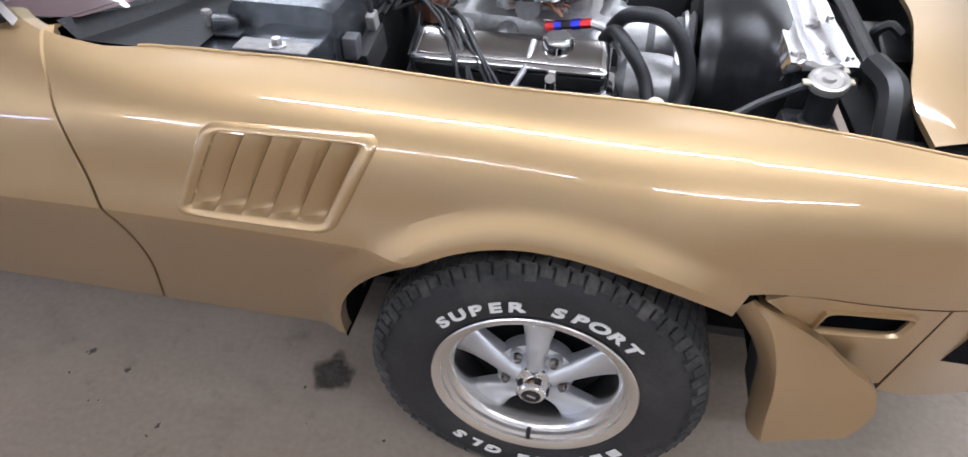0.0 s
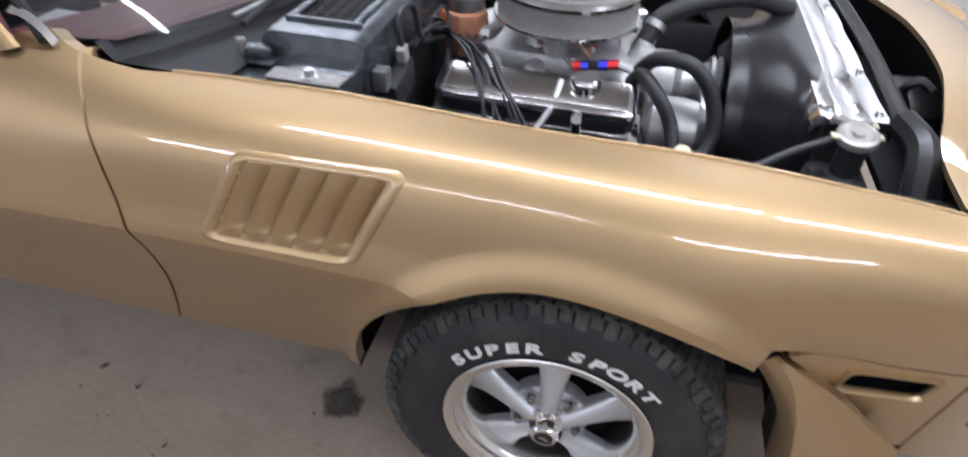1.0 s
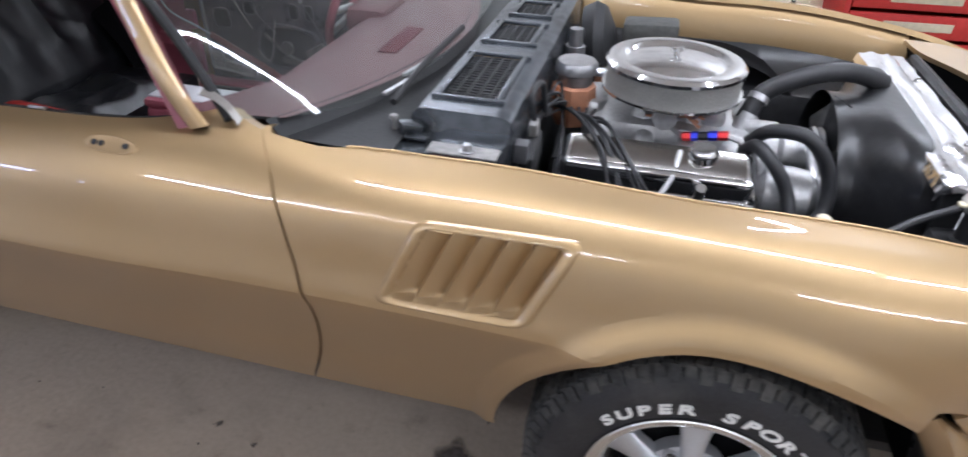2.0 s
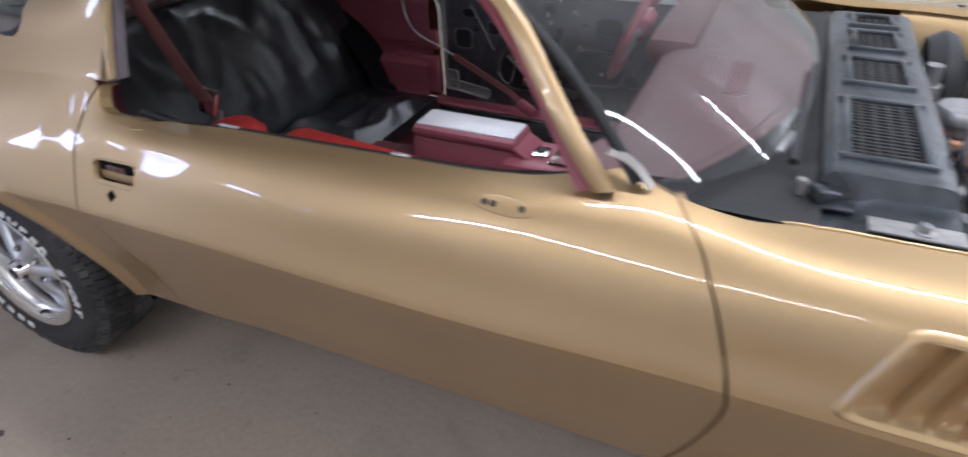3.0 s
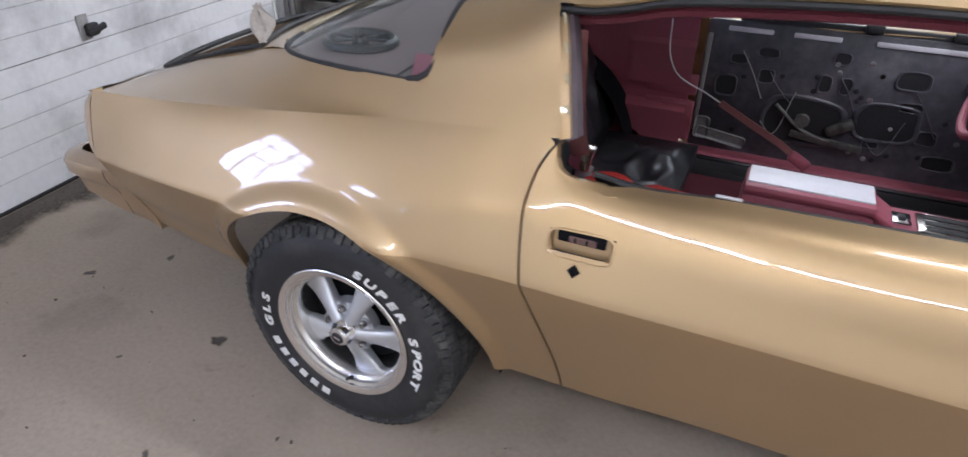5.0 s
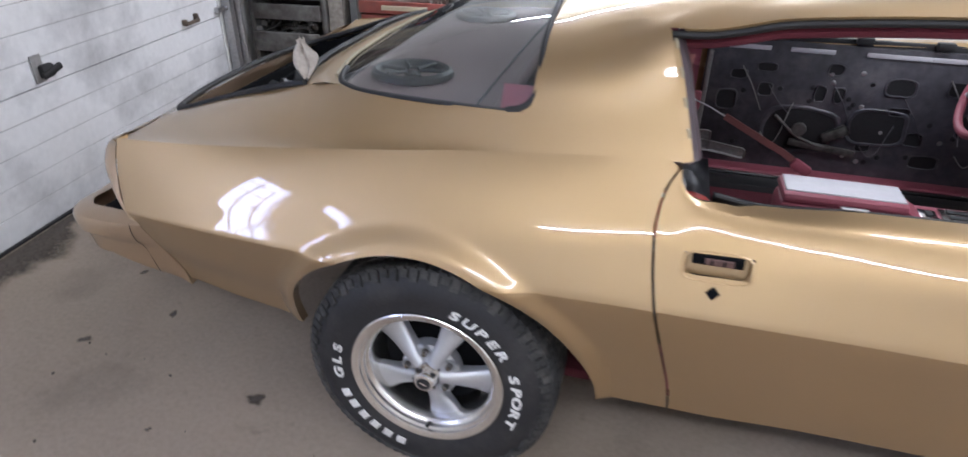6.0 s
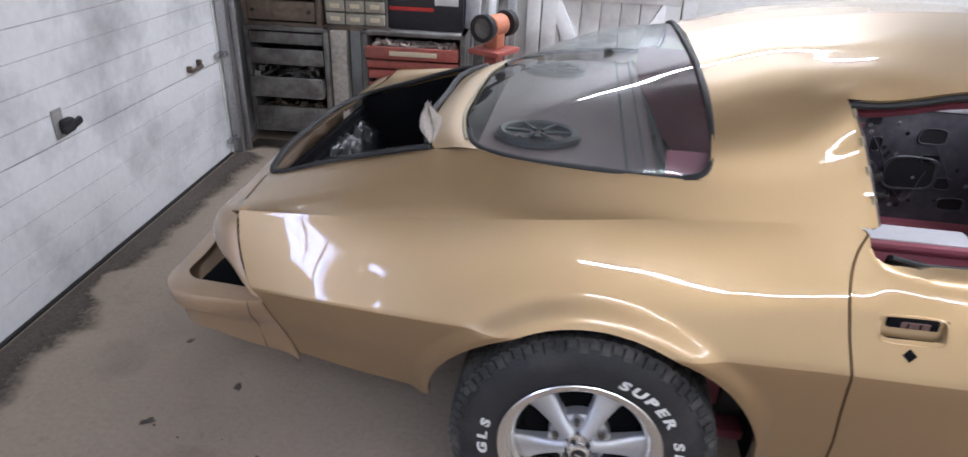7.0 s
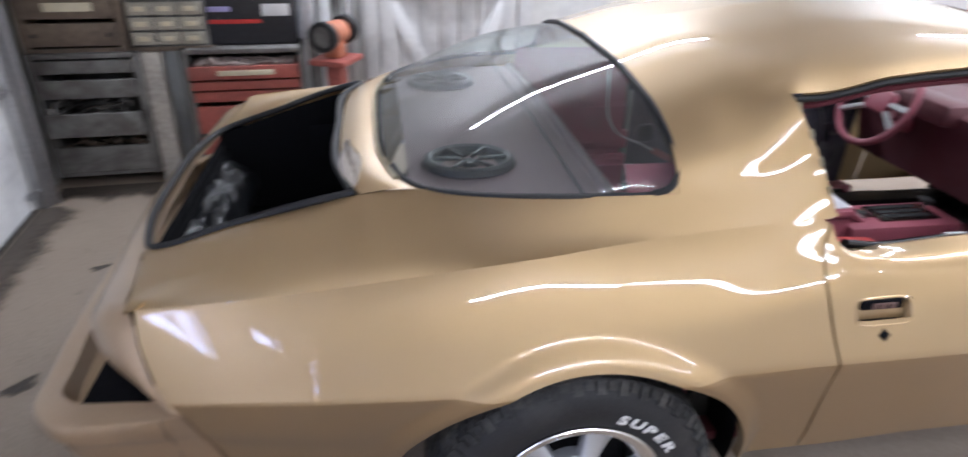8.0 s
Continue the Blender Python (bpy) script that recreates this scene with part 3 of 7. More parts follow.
def skin(x, z):
    """How far out the side lies at x and z, from a fine table."""
    i = min(max((x - SKIN_X[0]) / 0.01, 0), len(SKIN_X) - 1.001)
    j = min(max((z - SKIN_Z[0]) / 0.004, 0), len(SKIN_Z) - 1.001)
    a, b = int(i), int(j)
    u, v = i - a, j - b
    return (SKIN[a, b] * (1 - u) + SKIN[a + 1, b] * u) * (1 - v) + (SKIN[a, b + 1] * (1 - u) + SKIN[a + 1, b + 1] * u) * v


GAPF = ((0.28, -0.858), (0.36, -0.832), (0.43, -0.803), (0.55, -0.765), (0.70, -0.748), (0.80, -0.775), (0.87, -0.805), (0.92, -0.845), (0.965, -0.925))
GAPT = ((0.368, -3.524), (0.508, -3.544), (0.608, -3.559), (0.648, -3.569), (0.708, -3.604), (0.768, -3.627), (0.858, -3.639))
GAPR = ((0.28, -2.135), (0.42, -2.15), (0.55, -2.18), (0.68, -2.21), (0.80, -2.233), (0.87, -2.238), (0.93, -2.225), (0.98, -2.192))


def gap_x(gap, z):
    g = np.array(gap)
    return float(smooth_at(g[:, 0], g[:, 1], [min(max(z, g[0, 0]), g[-1, 0])])[0])


def side_panel(x0, x1, gap0=None, gap1=None, bottom=None, step=0.018, slit=0.003, inside=0.25):
    """Columns of the side between two ends, each end a straight line or a gap's curve."""
    xs = list(np.arange(x0, x1, step)) + [x1]
    for cx, cz, back, front, up in ARCHES:
        for th in np.linspace(0, math.pi, 60):
            x = cx + (front if math.cos(th) > 0 else back) * math.cos(th) * 0.99999
            if x0 < x < x1:
                xs.append(x)
        for x in (cx - back, cx + front):
            if x0 < x < x1:
                xs += [x - 1e-4, x + 1e-4]
    xs = sorted(set(round(x, 5) for x in xs))
    cols = []
    for x in xs:
        w0 = max(0.0, 1 - (x - x0) / inside) if gap0 else 0
        w1 = max(0.0, 1 - (x1 - x) / inside) if gap1 else 0
        w0, w1 = w0 * w0 * (3 - 2 * w0), w1 * w1 * (3 - 2 * w1)

        def shift(z, x=x, w0=w0, w1=w1):
            s = 0.0
            if w0:
                s += w0 * (gap_x(gap0, z) + slit - x0)
            if w1:
                s += w1 * (gap_x(gap1, z) - slit - x1)
            return s

        cols.append(side_column(x, bottom(x) if bottom else None, shift=shift))
    return np.array(cols)


car = empty("car", (0, 0, 0), "gold coupe under rebuild with its hood and trunk lid off", "car")

def corner_top(x):
    """The seam over the corner panel drops towards the nose."""
    return 0.688 - 0.233 * (x - 0.33) if x < 0.51 else 0.646 - 0.133 * (x - 0.51)


# fender: its lower front part is cut for the bumper corner
def fender_bottom(x):
    return corner_top(x) + 0.006 if x > 0.31 else None


FP = side_panel(-0.80, 0.95, gap0=GAPF, bottom=fender_bottom)
DP = side_panel(-2.19, -0.80, gap0=GAPR, gap1=GAPF)
QP = side_panel(-3.60, -2.19, gap0=GAPT, gap1=GAPR)
# the louvre's corners on the fender, and the door handle's pocket
LV = np.array([(-0.613, 0.730), (-0.335, 0.732), (-0.256, 0.888), (-0.541, 0.884)])


def surf(x, z):
    L, ic = profile(x)
    return float(np.interp(z, np.maximum.accumulate(L[:, 1] + np.arange(len(L)) * 1e-7), L[:, 0])) - flare(x, z)


def louvre(a, b, off):
    """A point of the louvre: a along, b up, off proud of the fender."""
    p = (LV[0] * (1 - a) + LV[1] * a) * (1 - b) + (LV[3] * (1 - a) + LV[2] * a) * b
    return np.array((p[0], surf(p[0], p[1]) - off, p[1]))


def in_louvre(x, y, z):
    ins = LV.mean(0) + (LV - LV.mean(0)) * 0.86
    return all((b[0] - a[0]) * (z - a[1]) - (b[1] - a[1]) * (x - a[0]) > 0 for a, b in zip(ins, np.roll(ins, -1, 0)))


def in_pocket(x, y, z):
    return -2.165 < x < -2.05 and 0.785 < z < 0.822


fender = sheet("fender", FP, GOLD, car, cut=in_louvre, sharp=14, skirts={"L": (0, 0.025, 0), "R": (-0.01, 0.02, 0), "B": (0, 0.03, 0.0), "T": (0, 0.004, -0.02)})
tube("fender_edge", [tuple(p[-1] + np.array((0, 0.002, 0.0005))) for p in FP[6:-14]], 0.0032, GOLD, fender, "bright rolled edge along the hood opening", 90, 8)
door = sheet("door", DP, GOLD, car, "gold outer door skin with its handle and mirror removed", cut=in_pocket, sharp=14, skirts={"L": (0, 0.025, 0), "R": (0, 0.025, 0), "B": (0, 0.03, 0.01), "T": (0, 0.03, -0.012)})
quarter = sheet("quarter_panel", QP, GOLD, car, sharp=14, skirts={"L": (0.01, 0.03, 0), "R": (0, 0.03, 0), "B": (0, 0.03, 0.0)})
for nm, P in (("fender", FP[::2]), ("door", DP[::2]), ("quarter_panel", QP[::2])):
    sheet(nm, mirrored(P), GOLD, car, flip=True, skirts={"T": (0, -0.02, -0.015)})

# deck side, from the shoulder up to the glass and the trunk opening
EDGE = np.array([(-2.535, 0.158, 1.022), (-2.64, 0.166, 1.0195), (-2.75, 0.182, 1.015), (-2.95, 0.238, 1.002), (-3.06, 0.31, 0.99), (-3.14, 0.352, 0.972), (-3.21, 0.372, 0.955), (-3.45, 0.405, 0.89), (-3.712, 0.44, 0.807)])


def ridge(x):
    p = profile(x)[0][-1]
    return np.array([x, p[0], p[1]])


# roof with its rear pillars: sections from the shoulder to the middle
ROOF = {
    -2.535: ((0.104, 0.955), (0.158, 1.022), (0.205, 1.085), (0.30, 1.141), (0.50, 1.187), (YC, 1.212)),
    -2.45: ((0.1045, 0.959), (0.157, 1.031), (0.207, 1.105), (0.31, 1.166), (0.50, 1.209), (YC, 1.235)),
    -2.35: ((0.107, 0.966), (0.161, 1.044), (0.218, 1.135), (0.32, 1.195), (0.50, 1.236), (YC, 1.261)),
    -2.26: ((0.108, 0.973), (0.189, 1.098), (0.238, 1.190), (0.32, 1.233), (0.50, 1.258), (YC, 1.278)),
}
RX = np.array(sorted(ROOF))
RP = np.array([ROOF[x] for x in RX])


def roof_section(x, n=40):
    c = smooth_at(RX, RP, [x])[0]
    c[0] = ridge(x)[1:]
    return curve_points(c, n)


def deck_side():
    """A smooth skin from the shoulder to the upper edge; at its front it takes the pillar's shape."""
    out = []
    E = curve_points(EDGE, 60)
    pill = roof_section(-2.535, 300)
    pill = pill[pill[:, 0] <= 0.159]
    bow = []
    for w in np.linspace(0, 1, 16):
        k = w * (len(pill) - 1)
        p = pill[int(k)]
        bow.append(p - (pill[0] * (1 - w) + pill[-1] * w))
    for i, e in enumerate(E):
        xr = -2.535 + (-3.657 + 2.535) * i / 59
        r = ridge(xr)
        f = max(0.0, 1 - i / 14.0)
        f = f * f * (3 - 2 * f)
        col = []
        for k, w in enumerate(np.linspace(0, 1, 16)):
            p = r * (1 - w) + e * w
            p[1:] += f * bow[k]
            p[2] -= (1 - f) * 0.062 * w * (1 - w) ** 2.2
            col.append(p)
        out.append(col)
    return np.array(out)[::-1]


DS = deck_side()
sheet("deck_side", DS, GOLD, car, skirts={"T": (0, 0.012, -0.02), "L": (0, 0.02, -0.02)})
sheet("deck_side", mirrored(DS), GOLD, car, flip=True)

def half_and_half(cols):
    """Adds the far half of sections that end in the middle."""
    P = np.array(cols)
    return np.concatenate([P, mirrored(P)[:, -2::-1]], 1)


# roof panel from the door window's rear corner to the windshield header
TOP = {
    -2.26: ((0.248, 1.204), (0.29, 1.223), (0.36, 1.237), (0.50, 1.258), (YC, 1.278)),
    -2.05: ((0.250, 1.238), (0.29, 1.254), (0.36, 1.27), (0.50, 1.288), (YC, 1.308)),
    -1.80: ((0.255, 1.258), (0.295, 1.272), (0.37, 1.286), (0.52, 1.303), (YC, 1.322)),
    -1.55: ((0.265, 1.262), (0.305, 1.275), (0.38, 1.288), (0.53, 1.303), (YC, 1.322)),
    -1.38: ((0.285, 1.250), (0.32, 1.262), (0.39, 1.277), (0.54, 1.292), (YC, 1.312)),
}
TX = np.array(sorted(TOP))
TP = np.array([TOP[x] for x in TX])
NR = 40
own = roof_section(-2.26, NR)
K0 = int(np.argmax(own[:, 0] >= 0.243))
cols = []
for x in np.linspace(-2.535, -2.26, 24):
    w = (x + 2.535) / 0.275
    cols.append([(x + (0.066 * max(0, 1 - k / K0) - 0.006) * w, y, z) for k, (y, z) in enumerate(roof_section(x, NR))])
for x in np.linspace(-2.26, -1.38, 40)[1:]:
    s = curve_points(smooth_at(TX, TP, [x])[0], NR - K0)
    if x < -2.04:
        k = (x + 2.04) / -0.22
        k = k * k * (3 - 2 * k)
        s = s * (1 - k) + own[K0:] * k
    w = max(0.0, (x + 1.62) / 0.24)
    lip = [(x, s[0, 0] + 0.0007 * (K0 - k), s[0, 1] - 0.0012 * (K0 - k)) for k in range(K0)]
    cols.append(lip + [(x - 0.11 * w * w * (k / (NR - K0 - 1)) ** 0.7, y, z) for k, (y, z) in enumerate(s)])
cols = np.array(cols)
for _ in range(40):
    soft_ = cols.copy()
    soft_[1:-1] = cols[:-2] * 0.25 + cols[1:-1] * 0.5 + cols[2:] * 0.25
    cols[24:-1, K0 + 3 :] = soft_[24:-1, K0 + 3 :]
    cols[2:24, 14:] = soft_[2:24, 14:]
ALLR = half_and_half(cols)
NT = ALLR.shape[1]
sheet("roof", ALLR, GOLD, car, "gold roof and rear pillars", sharp=40, cut_ij=lambda i, j: i == 24 and (j < K0 or j >= NT - 1 - K0), skirts={"L": (0, 0, -0.02), "R": (0.0, 0, -0.02)})
RF = ALLR[23:, K0 : NT - K0]
# headliner under the roof
sheet("headliner", np.array(RF)[:, 2:-2] - np.array((0, 0, 0.035)), MAROON_DARK, car, flip=True)

# windshield pillars
def pillar(side):
    C = curve_points([(-1.003, 0.088, 0.944), (-1.05, 0.101, 1.0), (-1.14, 0.154, 1.1), (-1.215, 0.202, 1.182), (-1.29, 0.244, 1.228), (-1.395, 0.287, 1.250)], 30)
    rows = []
    for c in C:
        rows.append([c + np.array(o) for o in ((-0.020, 0.012, -0.004), (-0.0185, -0.001, -0.002), (-0.013, -0.006, 0.002), (0.009, -0.004, 0.007), (0.016, 0.0, 0.009), (0.018, 0.009, 0.008), (0.004, 0.026, -0.010), (-0.018, 0.021, -0.010))])
    P = np.array(rows)
    P = mirrored(P) if side else P
    return sheet("windshield_pillar", np.concatenate([P, P[:, :1]], 1), GOLD, car, sharp=50, flip=not side)


pillar(0), pillar(1)

# ---- wheels ----
def make_wheel(name, spin_tyre, spin_rim, width=0.235):
    """A wheel standing at the origin, its outer face towards -y, the axle at the origin."""
    w = empty(name)
    w.parent = car
    R = 0.336
    ry = pose(0, 0, 0, 90)  # lathe axis z -> -y
    half = width / 2
    prof = [(0.196, -half + 0.012), (0.212, -half + 0.004), (0.235, -half - 0.004), (0.262, -half - 0.008), (0.285, -half - 0.005), (0.305, -half + 0.006), (0.318, -half + 0.018), (0.324, -half + 0.03)]
    prof = [(r, -h) for r, h in prof]
    side = prof
    full = side + [(0.3265, half - 0.045), (0.328, 0.0), (0.3265, -half + 0.045)] + [(r, -h) for r, h in side[::-1]]
    tyre = lathe("tyre", full, ry, RUBBER, w, "black rubber tyre with raised white letters", 96)
    # tread blocks and shoulder lugs
    bms = bmesh.new()
    rows = [(-0.082, 0.040), (-0.041, 0.034), (0.0, 0.034), (0.041, 0.034), (0.082, 0.040)]
    N = 76
    quads = ((4, 5, 6, 7), (0, 1, 5, 4), (1, 2, 6, 5), (2, 3, 7, 6), (3, 0, 4, 7))
    for ri, (oy, wid) in enumerate(rows):
        edge = ri in (0, 4)
        for k in range(N):
            a = 2 * math.pi * (k + 0.37 * ri) / N
            L = 2 * math.pi * R / N * 0.80
            for half_ in (-1, 1):
                # each block is two halves, stepped along the tyre
                m = Matrix.Rotation(a + half_ * 0.010, 4, "Y") @ pose(0, oy + half_ * wid * 0.235, R - 0.0035 - (0.0035 if edge else 0), (7 if ri == 0 else -7) if edge else 0, 0, 10 if (ri % 2) else -10)
                c = [bms.verts.new(m @ Vector((sx * L / 2, sy * wid * 0.232, sz * 0.0055))) for sz in (-1, 1) for sx, sy in ((-1, -1), (1, -1), (1, 1), (-1, 1))]
                for f in quads:
                    bms.faces.new([c[i] for i in f])
    for s in (-1, 1):
        for k in range(N):
            a = 2 * math.pi * (k + 0.2) / N
            long_ = 1.25 if k % 2 else 0.8
            L = 2 * math.pi * R / N * 0.74
            m = Matrix.Rotation(a, 4, "Y") @ pose(0, s * (half - 0.012 + 0.002 * (k % 2)), R - 0.018 - 0.003 * (k % 2), s * -54)
            c = [bms.verts.new(m @ Vector((sx * L / 2, sy * 0.013 * long_, sz * 0.004))) for sz in (-1, 1) for sx, sy in ((-1, -1), (1, -1), (1, 1), (-1, 1))]
            for f in quads:
                bms.faces.new([c[i] for i in f])
    t = part("tread", bms, TREAD, tyre, smooth=False)
    # raised white letters round the sidewall; angles clockwise from the top as seen from outside
    def letter(s, ang, rad, size):
        m = Matrix.Rotation(radians(ang), 4, "Y") @ pose(0, -half - 0.0075, rad - size * 0.35, 90) @ pose(0, 0, 0, 2.0)
        return text_bm(s, size, 0.0012, m, 1.5)

    def word(s, a0, a1, nm, size=0.033):
        for i, ch in enumerate(s):
            if ch != " ":
                part(nm, letter(ch, spin_tyre + a0 + (a1 - a0) * i / (len(s) - 1), 0.244, size), WHITE_RUBBER, tyre, "raised white letter")

    word("SUPER SPORT", -46, 43.5, "letter")
    word("GLS", -163, -143, "letter")
    for i in range(6):
        a = spin_tyre - 228 + 49 * i / 5
        m = Matrix.Rotation(radians(a), 4, "Y") @ pose(0, -half - 0.0078, 0.246)
        part("bar", box_bm(0.026, 0.0025, 0.024, 0.001, m), WHITE_RUBBER, tyre, "white bar")
    # rim barrel, lip and drum
    rimp = [(0.197, half - 0.02), (0.207, half - 0.006), (0.2075, half + 0.001), (0.205, half + 0.0035), (0.201, half + 0.003), (0.187, half - 0.003), (0.1855, half - 0.009), (0.178, half - 0.013), (0.1765, half - 0.021), (0.170, half - 0.026), (0.166, half - 0.034), (0.163, half - 0.06), (0.160, half - 0.10), (0.160, -half + 0.02), (0.196, -half + 0.01), (0.205, -half)]
    rim = lathe("rim", rimp, ry, POLISHED, w, "polished alloy rim with five cast spokes", 96)
    # drum coloured near-black so the gaps between the spokes look shaded
    lathe("brake_drum", [(0, 0.0), (0.12, 0.0), (0.145, -0.004), (0.155, -0.02), (0.155, -0.07), (0, -0.07)], ry @ pose(0, 0, half - 0.095), SHADE_BLACK, w)
    # five spokes, round in section, flaring out to the barrel
    for i in range(5):
        m = Matrix.Rotation(radians(spin_rim + 72 * i), 4, "Y")
        bm = bmesh.new()
        rings = []
        for r, wd, top, dep in ((0.028, 0.020, half - 0.012, 0.050), (0.050, 0.021, half - 0.018, 0.044), (0.078, 0.0235, half - 0.027, 0.040), (0.105, 0.028, half - 0.037, 0.036), (0.130, 0.034, half - 0.046, 0.032), (0.150, 0.040, half - 0.051, 0.030), (0.166, 0.045, half - 0.053, 0.030)):
            ring = []
            for k in range(12):
                a = math.pi * (1 - k / 11)
                ring.append(bm.verts.new(m @ Vector((wd * math.cos(a), -top + 0.55 * dep - 0.55 * dep * math.sin(a) ** 0.8, r))))
            ring += [bm.verts.new(m @ Vector((wd, -top + dep, r))), bm.verts.new(m @ Vector((-wd, -top + dep, r)))]
            rings.append(ring)
        for a, b in zip(rings, rings[1:]):
            for k in range(14):
                bm.faces.new((a[k], a[(k + 1) % 14], b[(k + 1) % 14], b[k]))
        bm.faces.new(rings[0]), bm.faces.new(rings[-1][::-1])
        bmesh.ops.recalc_face_normals(bm, faces=bm.faces[:])
        part("spoke", bm, ALLOY, rim, "silver grey cast spoke")
    lathe("hub", [(0, half - 0.016), (0.036, half - 0.018), (0.042, half - 0.036), (0.072, half - 0.041), (0.079, half - 0.045), (0.079, half - 0.076), (0, half - 0.08)], ry, ALLOY, rim, "silver grey cast hub", 40)
    for i in range(5):
        m = Matrix.Rotation(radians(spin_rim + 36 + 72 * i), 4, "Y")
        lathe("lug_nut", [(0, half - 0.022), (0.006, half - 0.022), (0.0095, half - 0.027), (0.0095, half - 0.055), (0, half - 0.055)], m @ pose(0, 0, 0.061) @ ry, SMOKED, rim, "dull chrome lug nut", 6)
        lathe("lug_seat", [(0.0115, half - 0.038), (0.0165, half - 0.035), (0.018, half - 0.042), (0.018, half - 0.066), (0.0115, half - 0.066)], m @ pose(0, 0, 0.061) @ ry, ALLOY, rim, "", 20)
    cap = lathe("center_cap", [(0.020, half + 0.016), (0.026, half + 0.014), (0.030, half + 0.008), (0.0335, half - 0.008), (0.037, half - 0.016), (0.040, half - 0.024), (0.039, half - 0.04), (0, half - 0.04)], ry, CHROME, rim, "chrome center cap with dark facets", 10)
    for i in range(5):
        m = Matrix.Rotation(radians(spin_rim + 72 * i + 18), 4, "Y") @ pose(0, -half - 0.001, 0.0318, 9)
        part("facet", box_bm(0.014, 0.013, 0.003, 0.001, m), MATT_BLACK, rim, "dark cap facet")
    lathe("cap_disc", [(0, half + 0.0165), (0.017, half + 0.0165), (0.0185, half + 0.014), (0, half + 0.013)], ry, MATT_BLACK, rim, "black disc with a pale bar", 24)
    part("cap_bar", box_bm(0.018, 0.001, 0.005, 0, pose(0, -half - 0.0172, 0, 0, 20)), CHROME, rim)
    tube("valve", [(0, -half + 0.02, -0.172), (0, -half + 0.0, -0.166)], 0.005, MATT_BLACK, rim, n=4)
    w["label"] = "polished five-spoke alloy wheel with white-lettered tyre"
    return w


HALF = 0.235 / 2
front = make_wheel("wheel", 0, 0)
front.location = (0, HALF, 0.335)
rear = make_wheel("wheel", 66, -46)
rear.location = (-2.743, HALF, 0.335)
for wx in (0, -2.743):
    far = copy_thing(front, Matrix.Translation((wx, 2 * YC - HALF, 0.335)) @ Matrix.Rotation(math.pi, 4, "Z"))

# wheel wells, their shade put into a near-black colour, and underbody
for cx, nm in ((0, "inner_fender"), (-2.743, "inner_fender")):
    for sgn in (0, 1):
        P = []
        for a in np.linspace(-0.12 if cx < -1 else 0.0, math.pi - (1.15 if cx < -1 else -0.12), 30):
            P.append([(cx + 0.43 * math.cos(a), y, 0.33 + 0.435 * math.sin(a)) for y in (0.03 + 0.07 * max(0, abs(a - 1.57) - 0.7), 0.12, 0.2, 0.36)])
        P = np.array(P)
        sheet(nm, mirrored(P) if sgn else P, SHADE_BLACK, car, flip=bool(sgn))
    tube("axle", [(cx, 0.25, 0.33), (cx, 2 * YC - 0.25, 0.33)], 0.04, MATT_BLACK, car)
box("floor_pan", -0.9, YC, 0.27, 3.1, 1.16, 0.03, MATT_BLACK, car)
for s in (0, 1):
    y = 0.27 if not s else 2 * YC - 0.27
    box("sill", -1.4, y, 0.30 if s else 0.36, 1.95, 0.10, 0.10, MATT_BLACK, car)

# ---- glass ----
WSB = [(-0.955, 0.125, 0.955), (-0.87, 0.185, 0.945), (-0.79, 0.28, 0.938), (-0.715, 0.52, 0.935), (-0.69, YC, 0.935)]
WST = [(-1.36, 0.292, 1.258), (-1.405, 0.36, 1.272), (-1.455, 0.52, 1.288), (-1.475, 0.70, 1.297), (-1.485, YC, 1.30)]
B, T = curve_points(WSB, 24), curve_points(WST, 24)
cols = []
for b, t in zip(B, T):
    col = []
    for w in np.linspace(0, 1, 16):
        p = b * (1 - w) + t * w
        p = p + np.array((0.02, -0.018 * (1 - abs(p[1] - YC) / YC), 0.028)) * math.sin(math.pi * w)
        col.append(p)
    cols.append(col)
W = np.array(cols)
W = np.concatenate([W, mirrored(W)[-2::-1]], 0)
sheet("windshield", W, GLASS, car, "dusty clear curved windshield").visible_shadow = False
seal = [tuple(p + np.array((0, -0.004, 0.002))) for p in W[0]]
tube("seal", seal, 0.011, TRIMBLACK, car, "black windshield seal", 30, 8)
tube("seal", [tuple(p) for p in W[:, -1]], 0.010, TRIMBLACK, car, "black windshield seal", 60, 8)
CHROME_LINE = [(-0.932, 0.118, 0.955), (-0.955, 0.122, 0.982), (-0.985, 0.126, 0.999), (-1.012, 0.128, 1.003)]
part("chrome_trim", ribbon_bm(CHROME_LINE, (0.002, 0.006, 0.0042), (0.002, -0.002, 0.002), 14), POLISHED, car, "bright chrome windshield corner trim")

# back glass wraps round to the sides
GF = curve_points([(-2.524, 0.166, 1.019), (-2.530, 0.213, 1.083), (-2.536, 0.31, 1.138), (-2.543, 0.51, 1.185), (-2.552, YC, 1.210)], 30)
GB = curve_points([(-2.60, 0.172, 1.014), (-2.80, 0.196, 1.010), (-2.96, 0.25, 0.998), (-3.075, 0.34, 0.986), (-3.135, 0.52, 0.985), (-3.155, YC, 0.99)], 30)
cols = []
for a, b in zip(GF, GB):
    cols.append([a * (1 - w) + b * w + np.array((0, 0, 0.035)) * math.sin(math.pi * w) * min(1, abs(a[1] - 0.15) / 0.3) for w in np.linspace(0, 1, 18)])
G = np.array(cols)
G = np.concatenate([G, mirrored(G)[-2::-1]], 0)
